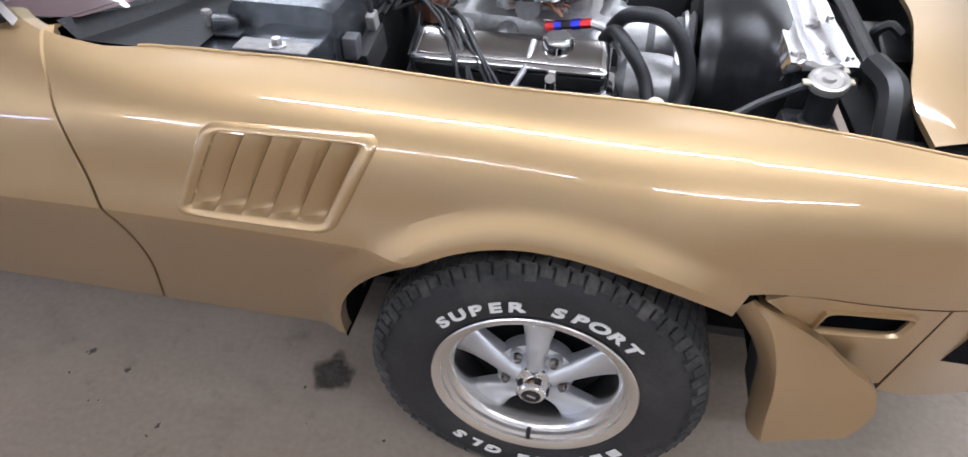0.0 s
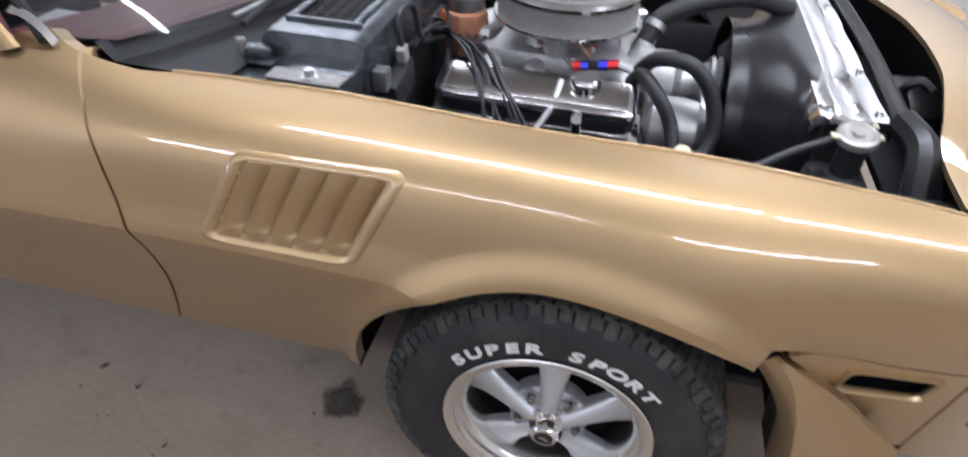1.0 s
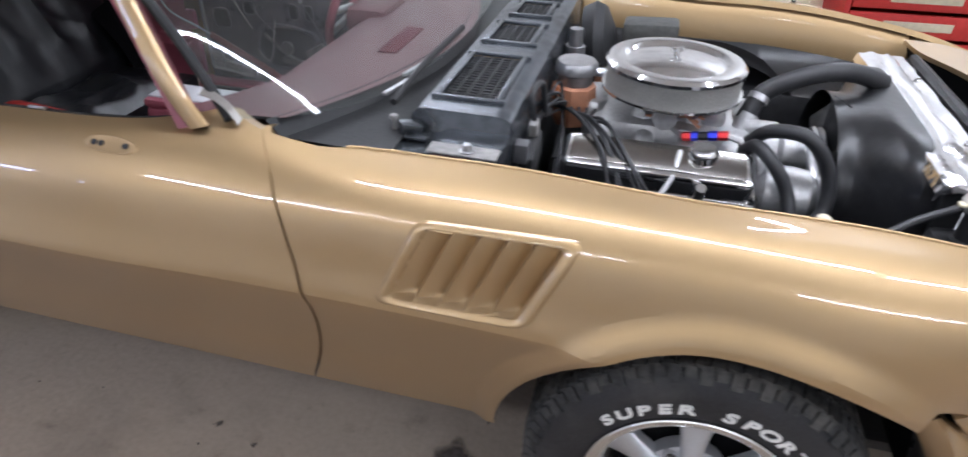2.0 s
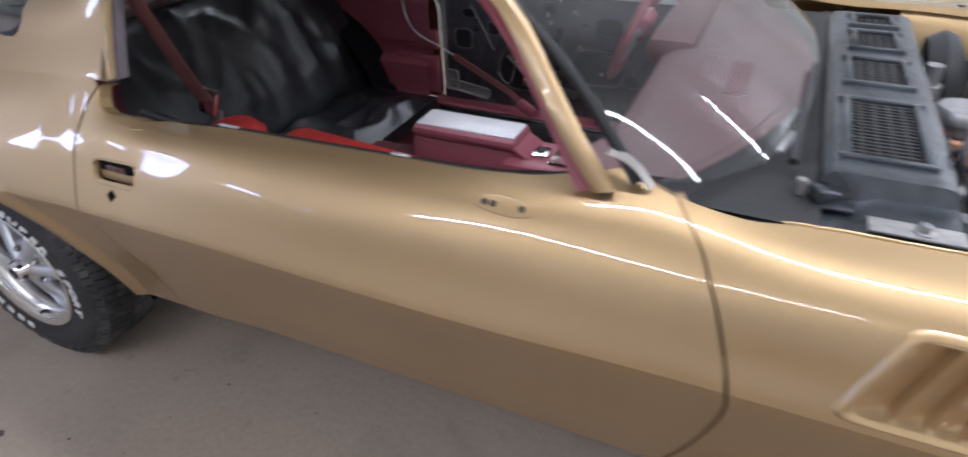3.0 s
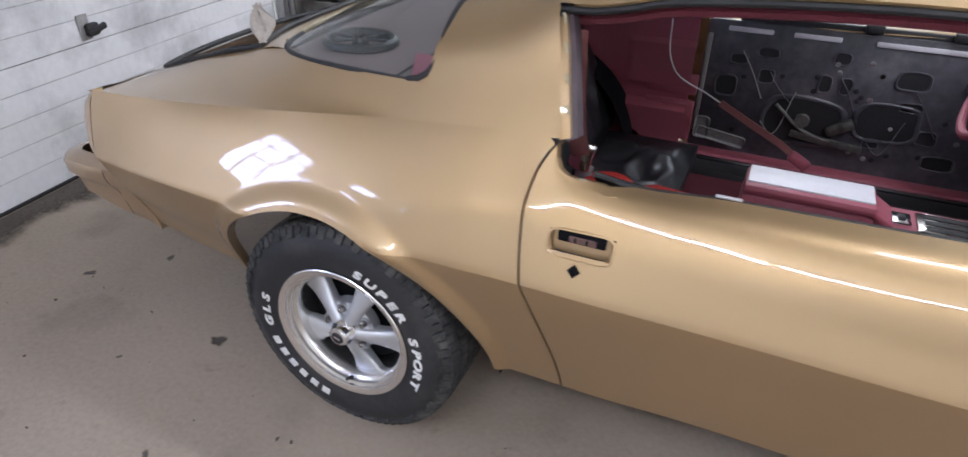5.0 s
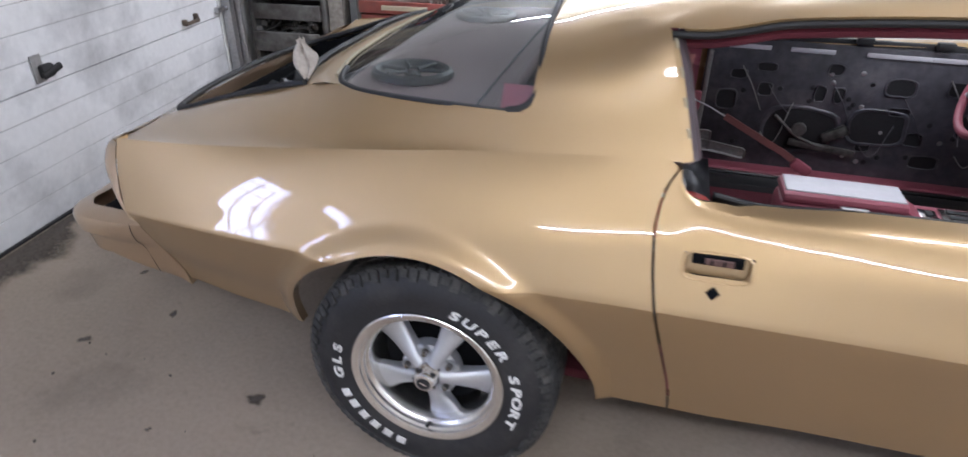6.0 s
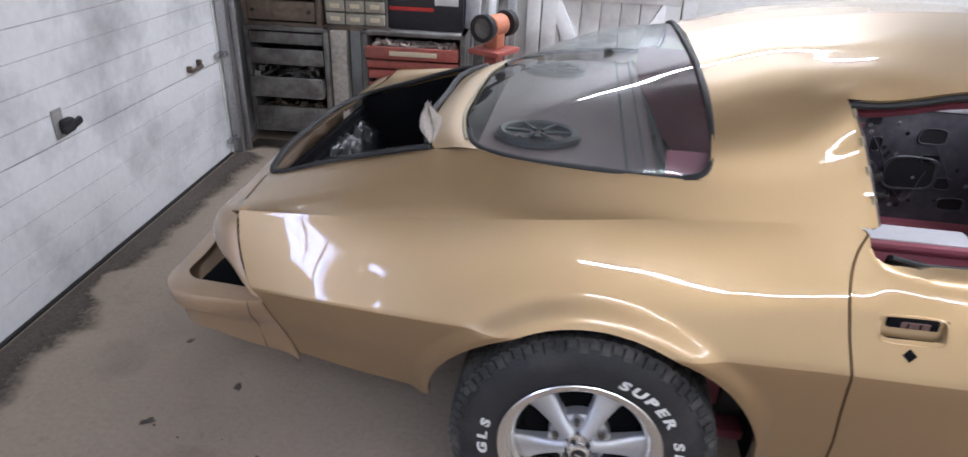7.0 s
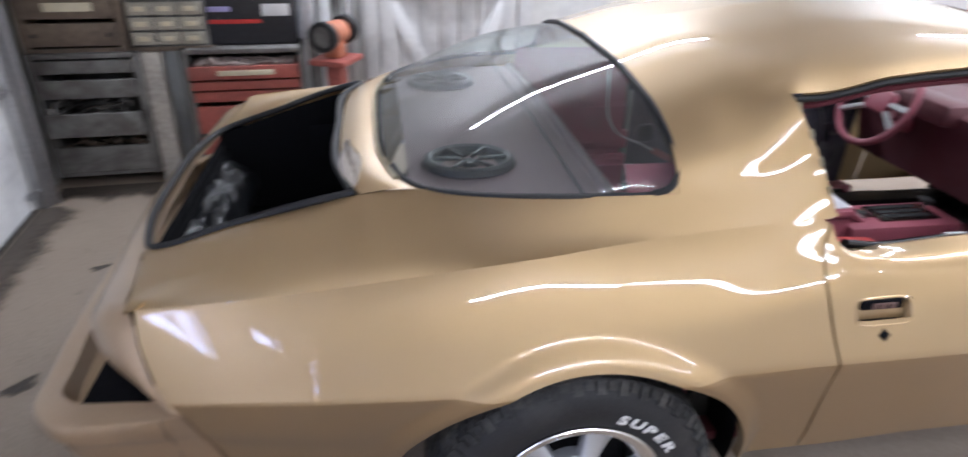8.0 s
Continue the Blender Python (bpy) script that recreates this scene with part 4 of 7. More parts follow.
sheet("back_glass", G, GLASS, car, "dusty curved rear window").visible_shadow = False
tube("sealant_bead", [tuple(p + np.array((-0.012, -0.004, 0))) for p in G[16:-16, -1]], 0.0055, SEALANT, car, "yellowed lumpy sealant bead", 60, 7)

# deck between back glass and trunk opening
A = [tuple(p + np.array((-0.012, 0, -0.004))) for p in GB[18:]]
A = curve_points([(-3.06, 0.315, 0.988)] + A, 24)
Bt = curve_points([(-3.20, 0.372, 0.957), (-3.235, 0.46, 0.957), (-3.255, 0.62, 0.962), (-3.26, YC, 0.965)], 24)
cols = [[a * (1 - w) + b * w + np.array((0, 0, 0.006)) * math.sin(math.pi * w) for w in np.linspace(0, 1, 8)] for a, b in zip(A, Bt)]
D = np.array(cols)
D = np.concatenate([D, mirrored(D)[-2::-1]], 0)
sheet("deck_filler_panel", D, GOLD, car, skirts={"T": (0.0, 0, -0.03)}, flip=True)

# rounded gold corners over the lower front corners of the back glass
def glass_corner(far):
    c0 = G[0][0]
    ea, eb = G[4][0] - c0, G[0][5] - c0
    ea, eb = ea / np.linalg.norm(ea), eb / np.linalg.norm(eb)
    nn = np.cross(ea, eb)
    nn = nn / np.linalg.norm(nn)
    nn = nn if nn[1] < 0 else -nn
    r_, P = 0.062, []
    for k in range(13):
        a = radians(7.5 * k)
        q = ea * r_ * (1 - math.sin(a)) + eb * r_ * (1 - math.cos(a))
        P.append([c0 + q * u + nn * (0.005 + 0.002 * u) - (1 - u) * (0.004 * ea + 0.015 * eb) for u in (0.0, 0.5, 0.93, 1.0)])
        P[-1][3] = P[-1][3] - nn * 0.008
    P = np.array(P)
    rim_ = [tuple(p[3] + nn * 0.006) for p in P]
    if far:
        P = mirrored(P)
        rim_ = [(x, 2 * YC - y, z) for x, y, z in rim_]
    sheet("glass_corner", P, GOLD, car, "", sharp=50, flip=bool(far))
    # one seal runs down the front edge, round the corner and back along the foot of the glass
    q = np.array((0.0, 0.003 if far else -0.003, 0.002))
    side_ = mirrored(G) if far else G
    run = [tuple(p + q) for p in side_[29:6:-2, 0]] + rim_[::2] + [tuple(p) for p in side_[0, 12:18:3]] + [tuple(p) for p in side_[2:20:2, -1]]
    tube("seal", run, 0.0085, TRIMBLACK, car, "black rear window seal", 110, 8)


glass_corner(0), glass_corner(1)

# ---- side details ----
def rounded(d, r):
    """A rounded outline inset by d from the unit square, run round from the lower left."""
    out = []
    for cx, cy, a0 in ((1 - d - r, d + r, -90), (1 - d - r, 1 - d - r, 0), (d + r, 1 - d - r, 90), (d + r, d + r, 180)):
        for k in range(7):
            a = radians(a0 + 15 * k)
            out.append((cx + r * math.cos(a), cy + r * math.sin(a)))
        a1 = radians(a0 + 90)
        here = np.array(out[-1])
        nx, ny, na = {-90: (1 - d - r, 1 - d - r, 0), 0: (d + r, 1 - d - r, 90), 90: (d + r, d + r, 180), 180: (1 - d - r, d + r, 270)}[a0]
        there = np.array((nx + r * math.cos(radians(na)), ny + r * math.sin(radians(na))))
        out += [tuple(here + (there - here) * k / 8) for k in range(1, 8)]
    return out


rings = [[louvre(a, b, off) for a, b in rounded(d, r)] for d, r, off in ((0.0, 0.10, 0.0), (0.012, 0.095, 0.005), (0.03, 0.085, 0.007), (0.055, 0.07, 0.006), (0.066, 0.062, 0.003), (0.075, 0.055, 0.0025), (0.088, 0.045, -0.001), (0.092, 0.042, -0.014), (0.093, 0.042, -0.042))]
lv = sheet("louvre", np.array(rings).transpose(1, 0, 2), GOLD, car, "gold louvred fender vent", closed=True, flip=True, sharp=50)
for i in range(5):
    a0, a1 = 0.085 + 0.83 * i / 5, 0.085 + 0.83 * (i + 1) / 5
    cols = []
    for u in (0, 0.02, 0.05, 0.2, 0.4, 0.6, 0.8, 0.96, 0.985, 1.0):
        a = a0 + (a1 - a0) * u
        col = []
        for w in np.linspace(0, 1, 24):
            deep = 0.004 + 0.027 * u * (0.7 + 0.4 * w)
            if u > 0.97:
                deep = 0.003 if u < 0.99 else 0.001
            fil = 0.05 + 0.05 * u
            if w < fil:
                deep *= math.sqrt(max(0.0, 1 - (1 - w / fil) ** 2))
            col.append(louvre(a, 0.085 + (0.82 - 0.028 * min(u, 0.97)) * w, 0.001 - deep))
        cols.append(col)
    sheet("vane", np.array(cols), GOLD, lv, sharp=40)
# black sheet added behind the vanes to give the slots their shade
sheet("vent_back", np.array([[louvre(a, b, -0.05) for b in np.linspace(0.06, 0.94, 6)] for a in np.linspace(0.06, 0.94, 6)]), MATT_BLACK, lv, "matt black sheet for the shade behind the vent")

hp = []
HX, HZ, HW, HH = -2.108, 0.802, 0.066, 0.026
for k in range(40):
    a = 2 * math.pi * k / 40
    c, s_ = math.cos(a), math.sin(a)
    ex = (abs(c) ** 5 + abs(s_) ** 5) ** (-1 / 5)
    ring = []
    for f, o in ((1.05, 0.0), (1.02, 0.002), (0.98, 0.002), (0.94, -0.003), (0.90, -0.012)):
        x, z = HX + HW * f * c * ex, HZ + HH * f * s_ * ex
        ring.append((x, surf(x, z) - o, z))
    hp.append(ring)
pocket = sheet("handle_pocket", np.array(hp), GOLD, door, "recessed gold handle pocket, its handle missing", closed=True, flip=False)
P = [[(HX + HW * 0.93 * u, surf(HX, HZ) + 0.013 + 0.006 * w, HZ + HH * 0.93 * w) for w in (-1, 0, 1)] for u in (-1, 0, 1)]
sheet("pocket_back", np.array(P), GOLD, pocket)
part("slot", box_bm(0.10, 0.012, 0.022, 0.003, pose(HX, surf(HX, HZ) + 0.012, HZ + 0.010)), SHADE_BLACK, pocket, "dark slot")
part("link", box_bm(0.056, 0.006, 0.015, 0.002, pose(HX + 0.003, surf(HX, HZ) + 0.006, HZ + 0.009)), mat("dusty_rust", (0.11, 0.058, 0.048), rough=0.7, vary=0.4, scale=90), pocket, "dusty rusty latch link")
for dx in (-0.012, 0.012):
    part("link_pin", box_bm(0.004, 0.003, 0.012, 0.001, pose(HX + dx, surf(HX, HZ) + 0.0035, HZ + 0.009)), SHADE_BLACK, pocket)
kx, kz = -2.11, 0.757
part("lock_hole", lathe_bm([(0, 0.0012), (0.011, 0.0012), (0.0145, 0.0), (0.0145, -0.006), (0, -0.006)], 4, pose(kx, surf(kx, kz) - 0.001, kz, 64)), SHADE_BLACK, door, "dark empty lock hole")
mx, mz = -1.160, 0.916
bm = lathe_bm([(0, 0.0012), (0.8, 0.0012), (0.93, 0.0018), (1.0, 0.0), (1.0, -0.006)], 36)
bmesh.ops.scale(bm, vec=(0.060, 0.018, 1), verts=bm.verts)
bmesh.ops.transform(bm, matrix=pose(mx, surf(mx, mz), mz, 42, 0, 0) @ pose(0, 0, 0, 0, 0, -2), verts=bm.verts)
pad = part("mirror_pad", bm, GOLD, door, "bare patch with holes where the mirror sat")
for dx in (-0.036, -0.020, 0.033):
    part("hole", lathe_bm([(0, 0.0035), (0.006, 0.0035), (0.0065, 0.001), (0, 0.001)], 12, pose(mx + dx, surf(mx + dx, mz), mz, 42)), MATT_BLACK, pad, "dark screw hole")

# rear edge of the door opening: bare post with trim and sealant
post = curve_points([(-2.192, 0.112, 0.975), (-2.215, 0.155, 1.055), (-2.24, 0.205, 1.135), (-2.266, 0.252, 1.20)], 14)
part("door_post", ribbon_bm([tuple(p + np.array((-0.001, 0.014, -0.006))) for p in post[:-1]], (0.011, 0.002, 0.003), (0.0, 0.02, 0.0), 16), GOLD, car, "bare gold door post with sealant")
part("post_trim", ribbon_bm([tuple(p + np.array((0.014, 0.026, -0.010))) for p in post], (0.010, 0.006, 0.004), (0.006, 0.02, 0.0), 16), mat("dark_post_vinyl", (0.060, 0.040, 0.046), rough=0.5, vary=0.2), car, "dark grey-maroon post trim")
for k in (2, 5, 8, 11):
    tube("sealant_dab", [tuple(post[k] + np.array((0.006, 0.010, 0))), tuple(post[k] + np.array((0.003, 0.010, 0.012))), tuple(post[k] + np.array((-0.001, 0.012, 0.02)))], 0.0035, SEALANT, car, n=6, sides=6)
wt = [tuple(RF[i][0] + np.array((0, 0.004, -0.014))) for i in range(0, 40, 3)]
tube("seal", wt, 0.008, TRIMBLACK, car, "black roof rail seal", 40, 8)
tube("roof_rail_trim", [tuple(np.array(p) + np.array((0, 0.03, -0.02))) for p in wt], 0.014, MAROON_DARK, car, "dark maroon roof rail trim", 40, 8)
pil = curve_points([(-1.032, 0.105, 0.935), (-1.12, 0.158, 1.05), (-1.21, 0.212, 1.15), (-1.30, 0.262, 1.212), (-1.41, 0.31, 1.234)], 14)
part("pillar_trim", ribbon_bm([tuple(p) for p in pil], (0.017, 0.006, 0.0), (0.0, 0.02, 0.0), 16), MAROON, car, "maroon windshield pillar trim")
bl = [ridge(x) + np.array((0, 0.02, -0.012)) for x in np.linspace(-2.13, -1.06, 14)]
tube("belt_seal", [tuple(p) for p in bl], 0.007, TRIMBLACK, door, "black window slot seal", 40, 8)
for x, w in ((-1.86, 0.05), (-1.42, 0.04)):
    p = ridge(x)
    part("clip", box_bm(w, 0.012, 0.006, 0.002, pose(p[0], p[1] + 0.012, p[2] + 0.0, -20)), STEEL, door, "dull window clip")
# inner skins of both doors
ni = []
for x in np.linspace(-2.13, -1.0, 12):
    p = ridge(x)
    ni.append([(x, p[1] + 0.035, p[2] - 0.012), (x, p[1] + 0.05, p[2] - 0.06), (x, 0.17, 0.7), (x, 0.17, 0.38)])
sheet("inner_skin", np.array(ni), MATT_BLACK, door, flip=True)

# ---- front corner ----
def nose_y(x, z):
    return surf(x, 0.65) + 0.004 + 0.13 * (0.64 - z)


def corner_seam(z):
    return 0.648 + 0.014 * (z - 0.42) / 0.2


def in_marker(x, y, z):
    return abs(x - 0.535) < 0.077 and abs(z - (0.592 - 0.11 * (x - 0.535))) < 0.026


rows = []
for u in np.linspace(0, 1, 44):
    col = []
    for v in np.linspace(0, 1, 36):
        xl = 0.345 + (1 - v) * 0.285
        z = 0.392 + 0.24 * v
        x = xl + (corner_seam(z) - xl) * u
        z = 0.392 + (corner_top(x) - 0.392) * v
        col.append((x, nose_y(x, z), z))
    rows.append(col)
bump = sheet("front_corner_panel", np.array(rows), GOLD, car, "gold corner panel with an empty marker lamp opening", cut=in_marker, skirts={"B": (0, 0.05, 0.01), "R": (0, 0.03, 0), "L": (0, 0.02, 0), "T": (0, 0.03, 0)})
rows = []
for u in np.linspace(0, 1, 24):
    col = []
    for w in np.linspace(0, 1, 16):
        x0 = corner_seam(0.392 + 0.235 * w) + 0.005
        x = x0 + (0.95 - x0) * u
        z = corner_top(x) - (0.255 + 0.42 * max(0.0, x - 0.64)) * (1 - w)
        col.append((x, nose_y(x, z), z))
    rows.append(col)
sheet("front_bumper_cover", np.array(rows), GOLD, car, "gold front bumper cover", skirts={"B": (0, 0.05, 0.01), "L": (0, 0.03, 0), "R": (0, 0.02, 0), "T": (0, 0.03, 0)})
# unseen near-black plate, added to darken the gaps round the bumper corner
box("bumper_shadow_plate", 0.62, nose_y(0.5, 0.6) + 0.085, 0.56, 0.44, 0.01, 0.22, SHADE_BLACK, car)
mk = []
for k in range(44):
    a = 2 * math.pi * k / 44
    c, s_ = math.cos(a), math.sin(a)
    ex = (abs(c) ** 8 + abs(s_) ** 8) ** (-1 / 8)
    ring = []
    for f, g, o in ((1.17, 1.42, 0.0), (1.13, 1.34, 0.007), (1.08, 1.2, 0.007), (1.0, 1.0, 0.0), (0.995, 0.99, -0.006)):
        x = 0.535 + 0.070 * f * c * ex + 0.006 * s_
        z = 0.592 + 0.0235 * g * s_ * ex - 0.11 * (x - 0.535)
        ring.append((x, nose_y(x, z) - o, z))
    mk.append(ring)
sheet("marker_bezel", np.array(mk), GOLD, bump, "moulded marker lamp bezel", closed=True, flip=False)
# near-black plate stands in for the shade inside the socket
box("socket_back", 0.54, nose_y(0.54, 0.58) + 0.045, 0.575, 0.2, 0.01, 0.15, SHADE_BLACK, bump, "dark empty lamp socket")
lathe("stud", [(0, 0), (0.006, 0), (0.006, 0.02), (0, 0.022)], pose(0.525, nose_y(0.54, 0.58) + 0.036, 0.597, 90), STEEL, bump, "bolt end", 8)
# flared dam corner ahead of the wheel
LE = curve_points([(0.312, 0.022, 0.625), (0.345, 0.024, 0.58), (0.372, 0.026, 0.535), (0.396, 0.026, 0.475), (0.412, 0.024, 0.37), (0.420, 0.018, 0.300)], 26)
CE = curve_points([(0.330, -0.004, 0.668), (0.368, -0.008, 0.622), (0.398, -0.012, 0.552), (0.418, -0.014, 0.47), (0.428, -0.014, 0.38), (0.440, -0.012, 0.308)], 26)
RE = curve_points([(0.345, -0.002, 0.660), (0.40, 0.006, 0.622), (0.47, 0.012, 0.575), (0.545, 0.02, 0.505), (0.588, 0.02, 0.475), (0.609, 0.018, 0.424), (0.606, 0.014, 0.372), (0.582, 0.008, 0.334)], 26)
cols = []
for u in np.linspace(0, 1, 6)[:-1]:
    cols.append([a * (1 - u) + b * u + np.array((0, -0.004 * math.sin(math.pi * u), 0)) for a, b in zip(LE, CE)])
for u in np.linspace(0, 1, 18):
    cols.append([a * (1 - u) + b * u + np.array((0, 0.006 * math.sin(math.pi * u), -0.010 * (k / 25) ** 3 * math.sin(math.pi * u))) for k, (a, b) in enumerate(zip(CE, RE))])
cols = [c[::-1] for c in cols]
sheet("air_dam_corner", np.array(cols), GOLD, car, "flared gold air dam corner", skirts={"L": (0.0, 0.03, 0), "B": (0.006, 0.03, 0.006), "R": (-0.004, 0.025, 0)}, sharp=40)
dk = np.array([[p + np.array((0.004, 0.02 + 0.10 * k, 0)) for k in np.linspace(0, 1, 4)] for p in LE[6:-2]])
sheet("dam_bracket", dk, MATT_BLACK, car, "black inner dam bracket")
# nose panel between the fenders
cols = []
RB = curve_points([(0.590, 0.225, 0.842), (0.592, 0.36, 0.848), (0.640, 0.55, 0.860), (0.680, 0.72, 0.866), (0.688, YC, 0.868)], 20)
FB = curve_points([(0.93, 0.33, 0.775), (1.0, 0.50, 0.765), (1.05, 0.70, 0.76), (1.06, YC, 0.76)], 20)
for a, b in zip(RB, FB):
    cols.append([a * (1 - w) + b * w + np.array((0, 0, 0.028 * math.sin(math.pi * w))) for w in np.linspace(0, 1, 12)])
N_ = np.array(cols)
N_ = np.concatenate([N_, mirrored(N_)[-2::-1]], 0)
sheet("nose_panel", N_, GOLD, car, "gold nose panel ahead of the radiator", skirts={"B": (0.002, 0, -0.014)}, sharp=40)
sheet("nose_liner", np.array([[p + np.array((0.012 + 0.02 * k, 0, -0.016 - 0.05 * k)) for k in range(5)] for p in N_[:, 0]]), SHADE_BLACK, car, "black inside of the nose")
sheet("front_fascia", np.array([[p + np.array((0.02 * k, 0, -0.09 * k)) for k in range(5)] for p in N_[:, -1]]), GOLD, car)

# ---- tail ----
OUT = [(gap_x(GAPT, z) - 0.003, surf(gap_x(GAPT, z) - 0.003, z) + 0.001, z) for z in (0.645, 0.70, 0.75, 0.79, 0.82)]
OUT = curve_points(OUT + [tuple(DS[0][k] + np.array((-0.003, 0.001, 0.0015))) for k in (2, 6, 10, 15)], 24)
BACK = curve_points([(-3.59, 0.052, 0.642), (-3.655, 0.088, 0.692), (-3.72, 0.135, 0.735), (-3.752, 0.185, 0.765), (-3.782, 0.32, 0.758), (-3.80, 0.45, 0.745)], 24)
ec = np.array([[a * (1 - w) + b * w + np.array((-0.006, -0.008, 0.010)) * math.sin(math.pi * w) for w in np.linspace(0, 1, 8)] for a, b in zip(OUT, BACK)])
cap_ = sheet("tail_end_cap", ec, PRIMER, car, "pale gold tail end cap with a screw hole", flip=True, skirts={"T": (0.02, 0.015, -0.006)}, sharp=50)
sheet("tail_end_cap", mirrored(ec), PRIMER, car, "pale gold tail end cap", skirts={"T": (0.02, -0.015, -0.006)}, sharp=50)
lathe("hole", [(0, 0.002), (0.006, 0.002), (0.007, 0), (0, -0.002)], pose(-3.636, 0.0915, 0.722, 90, 0, -35), MATT_BLACK, cap_, "dark screw hole", 12)
PL = curve_points([(-3.556, 0.064, 0), (-3.70, 0.060, 0), (-3.83, 0.084, 0), (-3.892, 0.142, 0), (-3.928, 0.32, 0), (-3.948, 0.58, 0), (-3.953, YC, 0)], 60)
cols = []
nrm = np.gradient(PL, axis=0)
nrm = np.stack([-nrm[:, 1], nrm[:, 0], 0 * nrm[:, 0]], 1)
nrm /= np.linalg.norm(nrm, axis=1)[:, None]
inn = -nrm
for k, p in enumerate(PL):
    u = min(1, k / 26)
    zt = 0.632 - 0.045 * u
    dx = -0.0 + 0.012 * (1 - u)
    col = []
    v = min(1, k / 11)
    for z, off in ((0.385 + 0.075 * v, 0.070), (0.392 + 0.080 * v, 0.050), (0.40 + 0.083 * v, 0.034), (0.44 + 0.06 * v, 0.030), (0.530, 0.025), (0.546, 0.019), (0.560, 0.003), (zt - 0.014, 0.0), (zt - 0.004, 0.005), (zt, 0.014), (zt + 0.006, 0.035), (zt + 0.010, 0.06)):
        q = p + inn[k] * off
        if k < 14:
            f = (1 - k / 14) ** 2
            gx = gap_x(GAPT, min(z, 0.632)) - 0.004
            q = q * (1 - f) + f * np.array((gx, surf(gx, max(z, 0.42)) + (0.02 if z > zt - 0.001 else 0.001), 0))
        col.append((q[0], q[1], z))
    cols.append(col)
bc = np.array(cols)
# the inward side must point to the middle of the car
if np.linalg.norm(bc[30][0][:2] - np.array((-3.2, YC))) > np.linalg.norm(PL[30][:2] - np.array((-3.2, YC))):
    bc = np.array([[(2 * p[0] - q[0], 2 * p[1] - q[1], q[2]) for q in col] for p, col in zip(PL, bc)])
bc = np.concatenate([bc, mirrored(bc)[-2::-1]], 0)
sheet("rear_bumper_cover", bc, PRIMER, car, "pale gold rear bumper cover", flip=True, skirts={"L": (0, 0.03, 0)}, sharp=40)
tube("bumper_groove", [tuple(p + np.array((0, -0.0005, 0))) for p in bc[5][2:9]], 0.0009, MATT_BLACK, car, "thin dark seam in the bumper cover", 14, 6)
box("tail_panel", -3.70, YC, 0.66, 0.03, 1.30, 0.16, SHADE_BLACK, car)
# solid near-black block in place of the shade in the empty lamp well
box("lamp_well", -3.72, 0.40, 0.55, 0.17, 0.56, 0.09, SHADE_BLACK, car, "dark empty tail lamp well", bevel=0.005)
# trunk: well with its shade in near-black colour, seal, plastic bag, rag
box("trunk_floor", -3.43, YC, 0.50, 0.56, 1.0, 0.02, SHADE_BLACK, car)
box("trunk_side", -3.43, 0.40, 0.66, 0.56, 0.02, 0.30, SHADE_BLACK, car)
box("trunk_side", -3.43, 2 * YC - 0.40, 0.66, 0.56, 0.02, 0.30, SHADE_BLACK, car)
box("trunk_rear", -3.71, YC, 0.64, 0.02, 0.96, 0.26, SHADE_BLACK, car)
box("seat_bulkhead", -3.17, YC, 0.72, 0.02, 0.98, 0.45, SHADE_BLACK, car)
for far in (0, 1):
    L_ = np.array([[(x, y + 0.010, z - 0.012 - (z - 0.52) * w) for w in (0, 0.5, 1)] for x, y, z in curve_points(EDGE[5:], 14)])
    sheet("trunk_lining", mirrored(L_) if far else L_, SHADE_BLACK, car, "", flip=bool(far))
te = [(-3.215, 0.385, 0.957), (-3.30, 0.39, 0.938), (-3.50, 0.416, 0.876), (-3.70, 0.445, 0.812), (-3.735, 0.56, 0.81), (-3.75, YC, 0.815)]
te = te + [(x, 2 * YC - y, z) for x, y, z in te[-2::-1]] + [(-3.262, 1.2, 0.962), (-3.27, YC, 0.966), (-3.262, 0.55, 0.962), (-3.222, 0.395, 0.957)]
tube("trunk_seal", te, 0.010, TRIMBLACK, car, "black trunk opening seal", 120, 8)
lip = np.array([[(-3.70 - 0.02 * math.sin(math.pi * u), 0.44 + (2 * YC - 0.88) * u, 0.806 + 0.006 * math.sin(math.pi * u)), (-3.76 - 0.03 * math.sin(math.pi * u), 0.44 + (2 * YC - 0.88) * u, 0.79), (-3.80 - 0.03 * math.sin(math.pi * u), 0.44 + (2 * YC - 0.88) * u, 0.745), (-3.80 - 0.03 * math.sin(math.pi * u), 0.44 + (2 * YC - 0.88) * u, 0.64)] for u in np.linspace(0, 1, 20)])
sheet("tail_lip", lip, PRIMER, car, flip=True, sharp=50)
rng = np.random.RandomState(4)


